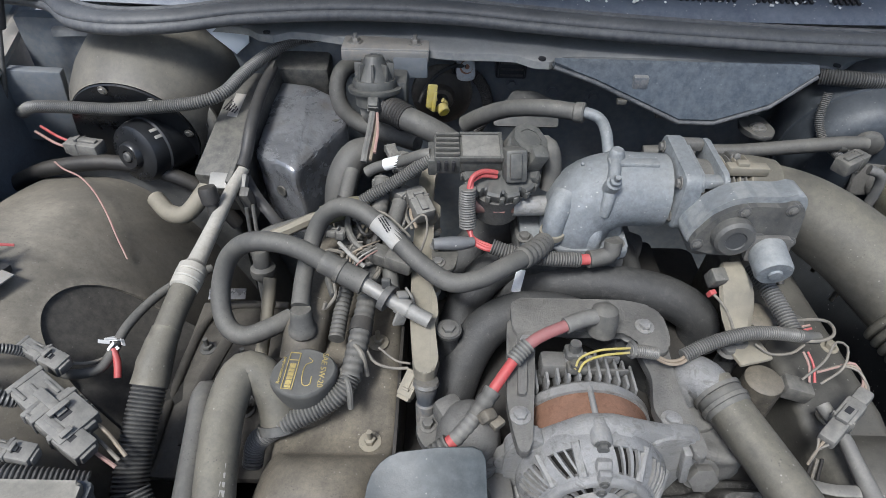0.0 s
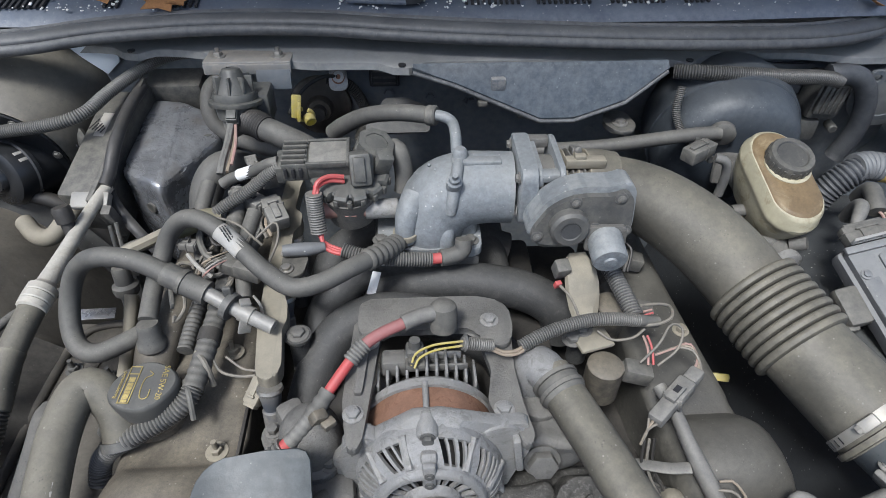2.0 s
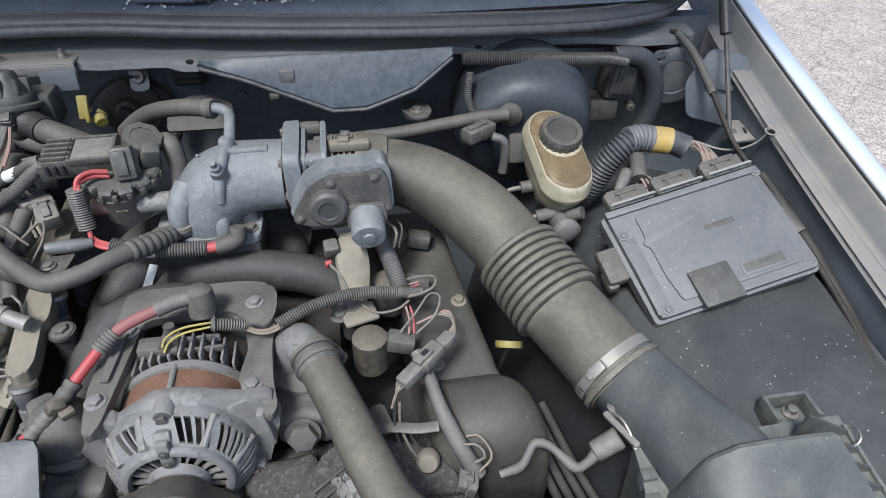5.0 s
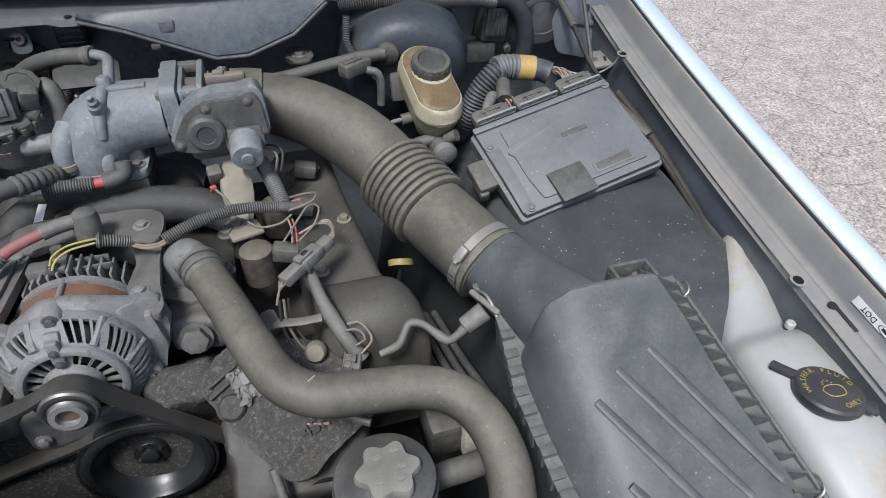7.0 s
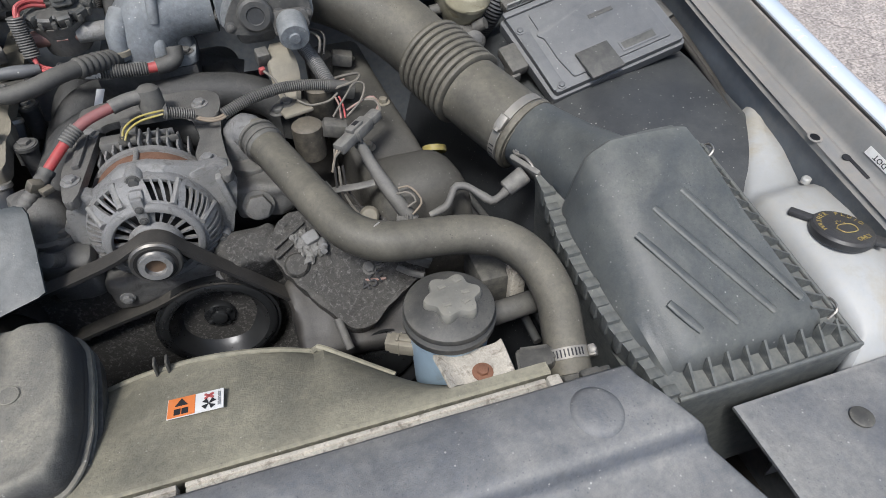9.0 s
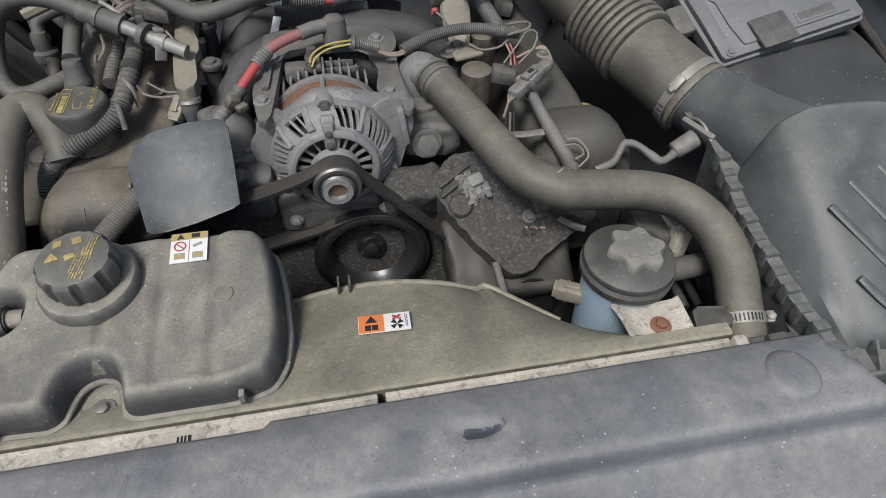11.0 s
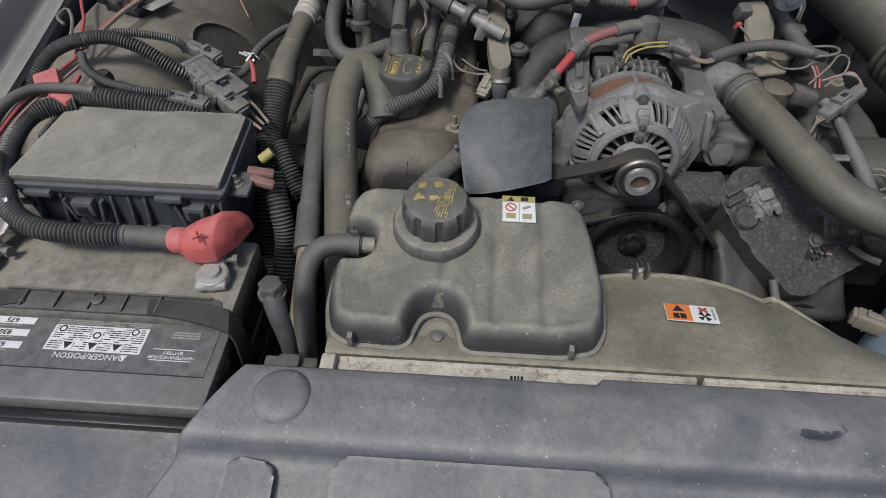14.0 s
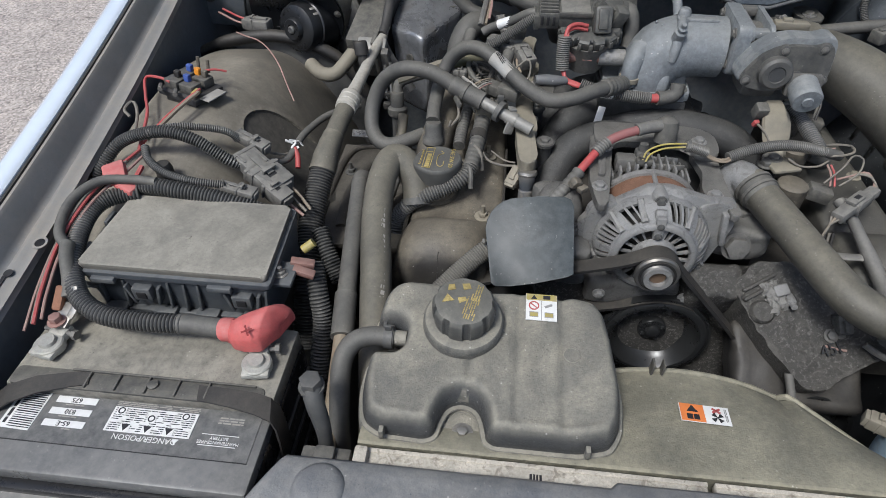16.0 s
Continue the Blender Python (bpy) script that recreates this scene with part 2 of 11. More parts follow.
MODULE = material("dusty dark module plastic", (0.035, 0.037, 0.038), 0.42, dust=0.5, dust_colour=(0.15, 0.146, 0.128), bump=0.15, speck=0.2)
COPPER = material("faded copper lug", (0.28, 0.14, 0.115), 0.55, 0.3, dust=0.4, dust_colour=(0.28, 0.2, 0.17), bump=0.1)
RUST = material("rusty bolt steel", (0.26, 0.13, 0.08), 0.75, 0.3, bump=0.4)
BLUE_PLASTIC = material("blue fuse plastic", (0.05, 0.1, 0.35), 0.5, dust=0.2, bump=0.0)
ORANGE_PLASTIC = material("orange fuse plastic", (0.75, 0.28, 0.02), 0.5, dust=0.15, bump=0.0)
LEAD = material("grey lead alloy", (0.4, 0.4, 0.375), 0.5, 0.4, dust=0.35, dust_colour=(0.36, 0.34, 0.28), stain=(0.5, 0.5, 0.45), stain_amount=0.6, bump=0.6, scale=140)
LEAF = material("dry brown leaf", (0.3, 0.15, 0.06), 0.7, vary=0.3, bump=0.3)
WIRE_TAN = material("tan wire insulation", (0.22, 0.17, 0.12), 0.6, vary=0.25, dust=0.3, bump=0.0)
WIRE_GREY = material("grey wire insulation", (0.09, 0.088, 0.082), 0.6, dust=0.4, bump=0.0)
WIRE_PINK = material("pink wire insulation", (0.34, 0.16, 0.15), 0.6, dust=0.35, bump=0.0)
ECU = material("dusty grey cast control unit", (0.13, 0.135, 0.142), 0.55, 0.3, dust=0.65, dust_colour=(0.185, 0.187, 0.182), vary=0.2, bump=0.25, speck=0.7)
ASPHALT = material("pale worn asphalt", (0.46, 0.405, 0.36), 0.9, vary=0.25, scale=30, bump=1.0, bump_scale=110, stain=(0.36, 0.3, 0.25), stain_amount=0.4)


def pebbled(m, scale, dark, share):
    """Exposed stones and dark cracks in the asphalt."""
    N, L = m.node_tree.nodes, m.node_tree.links
    b = N["Principled BSDF"]
    old = b.inputs["Base Color"].links[0].from_socket
    co = N.new("ShaderNodeTexCoord")
    v = N.new("ShaderNodeTexVoronoi")
    v.inputs["Scale"].default_value = scale
    c = N.new("ShaderNodeTexVoronoi")
    c.feature = "DISTANCE_TO_EDGE"
    c.inputs["Scale"].default_value = 1.3
    c.inputs["Randomness"].default_value = 1.0
    w = N.new("ShaderNodeTexNoise")
    w.inputs["Scale"].default_value = 9.0
    L.new(co.outputs["Object"], v.inputs["Vector"])
    L.new(co.outputs["Object"], w.inputs["Vector"])
    a = N.new("ShaderNodeMix")
    a.data_type = "VECTOR"
    a.inputs[0].default_value = 0.08
    L.new(co.outputs["Object"], a.inputs[4])
    L.new(w.outputs["Color"], a.inputs[5])
    L.new(a.outputs[1], c.inputs["Vector"])
    tone = N.new("ShaderNodeMapRange")
    tone.inputs[3].default_value, tone.inputs[4].default_value = 0.4, 1.4
    L.new(v.outputs["Color"], tone.inputs[0])
    gap = N.new("ShaderNodeMapRange")
    gap.inputs[1].default_value, gap.inputs[2].default_value, gap.inputs[3].default_value, gap.inputs[4].default_value = 0.0, 0.006, share, 1.0
    L.new(c.outputs["Distance"], gap.inputs[0])
    k = N.new("ShaderNodeMath")
    k.operation = "MULTIPLY"
    L.new(tone.outputs[0], k.inputs[0])
    L.new(gap.outputs[0], k.inputs[1])
    x = N.new("ShaderNodeVectorMath")
    x.operation = "SCALE"
    L.new(old, x.inputs[0])
    L.new(k.outputs[0], x.inputs["Scale"])
    L.new(x.outputs[0], b.inputs["Base Color"])


pebbled(ASPHALT, 115.0, 0.1, 0.55)


# ---- mesh helpers ----
WHERE = {}


def finish(name, bm, mat, sharp=38):
    """A mesh object with its origin at its middle."""
    bmesh.ops.recalc_face_normals(bm, faces=bm.faces)
    xs = np.array([v.co for v in bm.verts])
    c = Vector((xs.min(0) + xs.max(0)) / 2)
    for v in bm.verts:
        v.co -= c
    me = bpy.data.meshes.new(name)
    bm.to_mesh(me)
    bm.free()
    # large flat faces stay flat, so that their narrow rounded rims alone carry the shading
    areas = np.array([f.area for f in me.polygons])
    wide = 14 * float(np.median(areas))
    me.polygons.foreach_set("use_smooth", [f.area < wide and len(f.vertices) < 9 for f in me.polygons])
    me.set_sharp_from_angle(angle=radians(sharp))
    for q in mat if isinstance(mat, (list, tuple)) else [mat]:
        me.materials.append(q)
    ob = new(name, me)
    ob.location = c
    WHERE[ob] = c
    return ob


def thing(name, at, label, category, group="", kind=""):
    """The Empty that holds a thing's parts."""
    ob = new(name)
    ob.empty_display_size = 0.02
    ob.location = at
    WHERE[ob] = Vector(at)
    return tagged(ob, label, category, group, kind)


def part(name, bm, mat, parent, label="", sharp=38):
    ob = finish(name, bm, mat, sharp)
    ob.parent = parent
    ob.matrix_parent_inverse = Matrix.Translation(-WHERE[parent])
    return tagged(ob, label) if label else ob


def solo(name, bm, mat, label, category, group="", kind="", sharp=38):
    """A thing of one mesh."""
    return tagged(finish(name, bm, mat, sharp), label, category, group, kind)


def join(*bms):
    out = bms[0]
    for b in bms[1:]:
        me = bpy.data.meshes.new("t")
        b.to_mesh(me)
        b.free()
        out.from_mesh(me)
        bpy.data.meshes.remove(me)
    return out


def placed(bm, m):
    bmesh.ops.transform(bm, matrix=m, verts=bm.verts)
    return bm


def box(c, size, bevel=0.002, rot=(0, 0, 0), seg=2, taper=1.0):
    bm = bmesh.new()
    bmesh.ops.create_cube(bm, size=1.0)
    for v in bm.verts:
        k = taper if v.co.z > 0 else 1.0
        v.co = Vector((v.co.x * size[0] * k, v.co.y * size[1] * k, v.co.z * size[2]))
    if bevel > 0:
        bmesh.ops.bevel(bm, geom=bm.edges[:], offset=min(bevel, min(size) * 0.45), segments=seg, affect="EDGES", profile=0.5)
    return placed(bm, pose(*c, *rot))


def prism(poly, z0, z1, bevel=0.002, m=None, seg=2):
    """A polygon (x, y) drawn up from z0 to z1, with rounded rims, then set by m."""
    bm = bmesh.new()
    lo = [bm.verts.new((x, y, z0)) for x, y in poly]
    hi = [bm.verts.new((x, y, z1)) for x, y in poly]
    n = len(poly)
    bm.faces.new(lo[::-1])
    bm.faces.new(hi)
    for i in range(n):
        bm.faces.new((lo[i], lo[(i + 1) % n], hi[(i + 1) % n], hi[i]))
    if bevel > 0:
        rim = [e for e in bm.edges if e.verts[0].co.z == e.verts[1].co.z]
        bmesh.ops.bevel(bm, geom=rim, offset=bevel, segments=seg, affect="EDGES", profile=0.5)
    return placed(bm, m) if m else bm


def rounded(poly, r, n=5):
    """The polygon with its corners rounded by r."""
    out = []
    k = len(poly)
    for i in range(k):
        p, a, b = Vector(poly[i]), Vector(poly[i - 1]), Vector(poly[(i + 1) % k])
        q = min(r, (a - p).length * 0.45, (b - p).length * 0.45)
        s, e = p + (a - p).normalized() * q, p + (b - p).normalized() * q
        for j in range(n + 1):
            t = j / n
            out.append(tuple((1 - t) ** 2 * s + 2 * t * (1 - t) * p + t * t * e))
    return out


def skin(rings, close=True, caps=True):
    """A surface through rings of equally many points."""
    bm = bmesh.new()
    vs = [[bm.verts.new(p) for p in r] for r in rings]
    n = len(rings[0])
    for a, b in zip(vs, vs[1:]):
        for i in range(n if close else n - 1):
            bm.faces.new((a[i], a[(i + 1) % n], b[(i + 1) % n], b[i]))
    if caps and close:
        bm.faces.new(vs[0][::-1])
        bm.faces.new(vs[-1])
    return bm


def lathe(profile, m=None, n=24):
    """Turned about z: profile of (radius, height)."""
    rings = [[(r * math.cos(2 * math.pi * i / n), r * math.sin(2 * math.pi * i / n), h) for i in range(n)] for r, h in
             [(max(r, 0.0002), h) for r, h in profile]]
    bm = skin(rings)
    return placed(bm, m) if m else bm


def hoop(r0, r1, h, m=None, n=28):
    """A flat open ring."""
    rings = [[(r * math.cos(2 * math.pi * i / n), r * math.sin(2 * math.pi * i / n), z) for i in range(n)] for r, z in ((r0, 0), (r1, 0), (r1, h), (r0, h), (r0, 0))]
    bm = skin(rings, caps=False)
    bmesh.ops.remove_doubles(bm, verts=bm.verts, dist=1e-6)
    return placed(bm, m) if m else bm


def aim(a, b):
    """The pose at a whose z points to b."""
    a, b = Vector(a), Vector(b)
    return Matrix.Translation(a) @ (b - a).to_track_quat("Z", "Y").to_matrix().to_4x4()


def rod(a, b, r, r2=None, n=16, bevel=0.0):
    h = (Vector(b) - Vector(a)).length
    r2 = r if r2 is None else r2
    prof = [(r, 0), (r2, h)] if not bevel else [(r - bevel, 0), (r, bevel), (r2, h - bevel), (r2 - bevel, h)]
    return lathe(prof, aim(a, b), n)


def curve_through(points, step=0.006):
    """Catmull-Rom through the points, at even steps."""
    ps = [Vector(p) for p in points]
    ps = [2 * ps[0] - ps[1]] + ps + [2 * ps[-1] - ps[-2]]
    dense = []
    for i in range(1, len(ps) - 2):
        a, b, c, d = ps[i - 1:i + 3]
        for j in range(24):
            t = j / 24
            dense.append(0.5 * (2 * b + (c - a) * t + (2 * a - 5 * b + 4 * c - d) * t * t + (3 * b - a - 3 * c + d) * t ** 3))
    dense.append(ps[-2])
    lens = [0.0]
    for p, q in zip(dense, dense[1:]):
        lens.append(lens[-1] + (q - p).length)
    k = max(2, round(lens[-1] / step))
    out, j = [], 0
    for i in range(k + 1):
        s = lens[-1] * i / k
        while j < len(dense) - 2 and lens[j + 1] < s:
            j += 1
        f = (s - lens[j]) / max(1e-9, lens[j + 1] - lens[j])
        out.append(dense[j].lerp(dense[j + 1], min(1.0, f)))
    return out


def sweep(points, r, n=14, step=0.006, ridge=None, radii=None, squash=1.0, caps=True):
    """A tube along a smooth curve. ridge: (pitch, depth) of a corrugated sleeve; radii: radius at even shares of the way."""
    if ridge:
        step = ridge[0] / 4
    path = curve_through(points, step)
    rings, up = [], None
    for i, p in enumerate(path):
        d = (path[min(i + 1, len(path) - 1)] - path[max(i - 1, 0)]).normalized()
        if up is None:
            up = d.orthogonal().normalized() if abs(d.z) > 0.9 else d.cross(Vector((0, 0, 1))).cross(d).normalized()
        up = (up - d * up.dot(d)).normalized()
        side = d.cross(up)
        q = r
        if radii:
            f = i / (len(path) - 1) * (len(radii) - 1)
            k = min(int(f), len(radii) - 2)
            q = radii[k] + (radii[k + 1] - radii[k]) * (f - k)
        if ridge:
            q += ridge[1] * (0.5, 1.0, 0.5, -0.6)[i % 4]
        rings.append([p + up * (q * squash * math.cos(2 * math.pi * j / n)) + side * (q * math.sin(2 * math.pi * j / n)) for j in range(n)])
    return skin(rings, caps=caps)


def hex_bolt(m, r=0.006, h=0.005, washer=1.5, stud=0.0):
    bm = prism([(r * math.cos(math.pi * k / 3), r * math.sin(math.pi * k / 3)) for k in range(6)], 0.001, h, 0.0006)
    bm = join(bm, lathe([(r * washer, 0), (r * washer, 0.0012), (r * 0.9, 0.0018)], None, 16))
    if stud:
        bm = join(bm, rod((0, 0, h), (0, 0, h + stud), r * 0.45, n=10))
    return placed(bm, m)


def worm_clamp(name, a, b, r, parent, mat=None, width=0.012, screw=0.6, label=""):
    """A hose clamp: slotted band about the axis a-b, with the screw housing on it."""
    m = aim(a, b)
    if isinstance(screw, tuple):
        v = m.to_3x3().inverted() @ Vector(screw)
        screw = math.atan2(v.y, v.x)
    h = width / 2
    band = part(name, lathe([(r, -h), (r + 0.0014, -h), (r + 0.0014, h), (r, h)], m, 40), mat or CHROME, parent, label)
    c = m @ pose(0, 0, 0, 0, 0, math.degrees(screw)) @ pose(r + 0.004, 0, 0)
    part("screw_housing", placed(join(box((0, 0, 0), (0.008, 0.02, width * 1.05), 0.002),
                                      lathe([(0.0045, 0), (0.0045, 0.005), (0.003, 0.006)], pose(0.001, 0.008, 0, -90), 6)), c), mat or CHROME, band)
    slots = bmesh.new()
    for k in range(14):
        slots = join(slots, placed(box((r + 0.0015, 0, 0), (0.0006, 0.0015, width * 0.66), 0), m @ pose(0, 0, 0, 0, 0, math.degrees(screw) + 40 + k * 9)))
    part("band_slots", slots, BLACK_INK, band)
    return band


def letters(name, text, m, size, mat, parent, thick=0.0003, align="CENTER"):
    """Raised print in the built-in font, as a mesh."""
    cu = bpy.data.curves.new(name, "FONT")
    cu.body, cu.size, cu.extrude, cu.align_x, cu.align_y = text, size, thick, align, "CENTER"
    cu.resolution_u = 2
    ob = bpy.data.objects.new(name, cu)
    me = bpy.data.meshes.new_from_object(ob)
    bpy.data.objects.remove(ob)
    bpy.data.curves.remove(cu)
    bm = bmesh.new()
    bm.from_mesh(me)
    bpy.data.meshes.remove(me)
    return part(name, placed(bm, m), mat, parent)


def print_bars(name, m, w, h, rows, mat, parent, seed=1, fill=0.62):
    """Unreadable small print: short bars in rows on a label of size w x h."""
    rnd = random.Random(seed)
    bm = bmesh.new()
    for i in range(rows):
        y = h * (0.5 - (i + 0.5) / rows)
        x = -w / 2
        while x < w / 2 - 0.001:
            k = min(rnd.uniform(0.003, 0.012), w / 2 - x)
            if rnd.random() < 0.85:
                bm = join(bm, box((x + k / 2, y, 0), (k * 0.85, h / rows * fill, 0.0004), 0))
            x += k
    if not bm.verts:
        bm = join(bm, box((0, 0, 0), (w * 0.7, h / rows * fill, 0.0004), 0))
    return part(name, placed(bm, m), mat, parent)


def ground():
    bm = bmesh.new()
    bmesh.ops.create_grid(bm, x_segments=40, y_segments=40, size=150)
    ob = finish("ground", bm, ASPHALT)
    return tagged(ob, "pale worn asphalt with exposed stones and cracks", "ground", kind="structure")


ground()

CX = 0.172  # the car's middle line


def sheet(rows, thick=0.004):
    """A bent sheet through rows of points, with thickness."""
    bm = skin(rows, close=False, caps=False)
    bmesh.ops.recalc_face_normals(bm, faces=bm.faces)
    bmesh.ops.solidify(bm, geom=bm.faces[:], thickness=thick)
    return bm


def rail_at(y):
    """Half width of the opening and height of the fender's inner flange."""
    return 0.78 + 0.02 * max(0.0, y) + 0.075 * max(0.0, y - 0.1) ** 2, 0.868 + 0.152 * y


car = thing("car_body", (CX, 0.3, 0.0), "silver blue saloon car body with its bonnet open", "car")


def fender(side):
    """Inner shelf, upright flange and the painted outer wing, with a thin dark gap between them."""
    def rows_of(prof):
        rows = []
        for k in range(52):
            y = -0.75 + k * 0.041
            w, z = rail_at(y)
            if y < -0.2:
                z -= 0.25 * (y + 0.2) ** 2
            # the shelf's edge dips outwards between its scalloped ears
            ear = 0.006 * (1 - math.exp(-((y - 0.16) / 0.03) ** 2) - math.exp(-((y - 0.65) / 0.03) ** 2) - math.exp(-((y - 0.88) / 0.03) ** 2))
            rows.append([(CX + side * (w + dx + (ear if dx < 0.004 else 0.0)), y, z + dz) for dx, dz in prof])
        return rows
    part("fender_flange", sheet(rows_of([(0.004, -0.009), (0.002, -0.004), (0.005, 0.0), (0.016, 0.001), (0.020, 0.0035), (0.024, 0.0035), (0.028, 0.001), (0.033, 0.003), (0.036, 0.008), (0.044, 0.034), (0.047, 0.038), (0.051, 0.038)]), 0.002), PAINT_IN, car, "dusty grey inner flange of the fender")
    part("gap_seal", sheet(rows_of([(0.049, 0.030), (0.0515, 0.0405), (0.0545, 0.0405), (0.056, 0.03)]), 0.001), STEEL_SHADE, car, "dark joint along the wing")
    part("fender", sheet(rows_of([(0.054, 0.034), (0.0555, 0.0425), (0.059, 0.0455), (0.068, 0.0465), (0.083, 0.0435), (0.098, 0.034), (0.109, 0.017), (0.117, -0.012), (0.125, -0.07), (0.138, -0.23), (0.145, -0.43)]), 0.003), PAINT, car, "glossy pale blue painted outer fender")


fender(1)
fender(-1)


def bay_shell():
    # floor and front wall carry the bay's deep shade in their colour
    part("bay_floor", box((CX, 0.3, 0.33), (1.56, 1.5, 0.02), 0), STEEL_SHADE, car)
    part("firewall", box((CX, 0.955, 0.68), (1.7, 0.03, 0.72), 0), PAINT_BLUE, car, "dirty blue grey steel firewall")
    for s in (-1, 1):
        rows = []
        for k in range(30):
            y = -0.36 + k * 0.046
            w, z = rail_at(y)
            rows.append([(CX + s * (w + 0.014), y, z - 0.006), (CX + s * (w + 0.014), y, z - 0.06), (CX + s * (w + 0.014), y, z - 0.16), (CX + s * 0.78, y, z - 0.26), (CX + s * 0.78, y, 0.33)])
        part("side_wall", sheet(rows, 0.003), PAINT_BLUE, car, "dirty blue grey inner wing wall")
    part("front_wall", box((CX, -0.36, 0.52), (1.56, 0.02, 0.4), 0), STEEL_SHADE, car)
    # upright arch panel behind the battery side liner, with its rubber edge
    arch = [(-0.75, 0.79), (-0.698, 0.829), (-0.639, 0.863), (-0.589, 0.881), (-0.5, 0.891), (-0.42, 0.87), (-0.376, 0.839), (-0.336, 0.775)]
    up = Matrix(((1, 0, 0, 0), (0, 0, -1, 0.775), (0, 1, 0, 0), (0, 0, 0, 1)))
    part("arch_panel", prism(arch[::-1] + [(-0.75, 0.45), (-0.33, 0.45)], -0.004, 0.004, 0.001, up), STEEL_DARK, car, "dark upright panel behind the liner")
    part("arch_seal", sweep([(x, 0.767, z) for x, z in arch], 0.012, 12, 0.02), STEEL_SHADE, car, "black rubber edge of the arch panel")
    part("corner_panel", box((-0.648, 0.875, 0.925), (0.09, 0.02, 0.125), 0.004, (0, 6, 8)), PAINT_BLUE, car, "blue grey pressed panel in the corner")
    part("panel_hole", lathe([(0.004, 0), (0.004, 0.001), (0.0005, 0.001)], aim((-0.64, 0.864, 0.93), (-0.64, 0.84, 0.93)), 14), BLACK_INK, car)
    part("corner_wedge", prism([(-0.387, 1.042), (-0.335, 0.994), (-0.311, 1.014), (-0.308, 1.041)], -0.003, 0.003, 0.001, Matrix(((1, 0, 0, 0), (0, 0, -1, 0.93), (0, 1, 0, 0), (0, 0, 0, 1)))), PAINT, car, "pale painted corner of the cowl")


bay_shell()


def liner_z(side, x, y):
    if side < 0:
        z = 0.911 - 0.75 * (y - 0.5) ** 2 - 6.5 * max(0.0, x + 0.53) ** 2 - 0.9 * max(0.0, -0.55 - x) ** 2
        if x > -0.345:
            z -= 40 * (x + 0.345) ** 2
    else:
        z = 0.872 - 0.55 * (y - 0.42) ** 2 - 1.2 * max(0.0, 0.84 - x) ** 2 - 1.0 * max(0.0, x - 0.9) ** 2
        if x < 0.70:
            z -= 25 * (0.70 - x) ** 2
    if y < 0.2:
        z -= 6 * (0.2 - y) ** 2
    return z


def wheel_house(side, mat, label):
    """The humped inner liner, with a rounded recess towards the engine on the battery's side."""
    cx, cy, a, b = -0.345, 0.478, 0.124, 0.095
    rows = [[(CX + side * (0.79 - i * 0.0062), 0.12 + j * 0.0072, liner_z(side, CX + side * (0.79 - i * 0.0062), 0.12 + j * 0.0072)) for i in range(82)] for j in range(118)]
    bm = skin(rows, close=False, caps=False)

    def share(p):
        return math.hypot((p.x - cx) / a, (p.y - cy) / b)
    if side < 0:
        bmesh.ops.delete(bm, geom=[f for f in bm.faces if share(f.calc_center_median()) < 1.0], context="FACES")
        for v in bm.verts:
            if any(e.is_boundary for e in v.link_edges):
                q = share(v.co)
                if q < 1.2:
                    v.co.x, v.co.y = cx + (v.co.x - cx) / q, cy + (v.co.y - cy) / q
                    v.co.z = liner_z(side, v.co.x, v.co.y)
    bmesh.ops.recalc_face_normals(bm, faces=bm.faces)
    bmesh.ops.solidify(bm, geom=bm.faces[:], thickness=0.004)
    part("wheel_house", bm, mat, car, label, sharp=70)
    if side < 0:
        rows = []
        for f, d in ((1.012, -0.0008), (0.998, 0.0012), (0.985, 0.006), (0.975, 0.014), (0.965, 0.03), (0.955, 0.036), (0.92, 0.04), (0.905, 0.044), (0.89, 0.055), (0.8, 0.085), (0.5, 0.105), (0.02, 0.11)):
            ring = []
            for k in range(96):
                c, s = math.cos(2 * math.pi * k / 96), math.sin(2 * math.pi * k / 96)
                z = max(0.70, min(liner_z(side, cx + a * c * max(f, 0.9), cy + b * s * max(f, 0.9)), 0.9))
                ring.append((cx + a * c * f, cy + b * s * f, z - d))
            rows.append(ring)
        # less dusty liner plastic, darkened further to carry the recess's shade
        part("liner_recess", skin(rows), material("dusty liner plastic with shade in it", (0.03, 0.029, 0.028), 0.6, dust=0.3, dust_colour=(0.09, 0.083, 0.07), bump=0.15, scale=25), car, "rounded recess in the inner fender liner, coloured dark as shade", sharp=80)


wheel_house(-1, APRON, "tan dusty humped inner fender liner with a rounded recess")
wheel_house(1, APRON_R, "dark dusty inner fender liner with white specks")


COWL_STEEL = material("grey dusty painted cowl steel", (0.14, 0.15, 0.16), 0.5, 0.1, dust=0.5, dust_colour=(0.25, 0.245, 0.225), vary=0.25, bump=0.12)


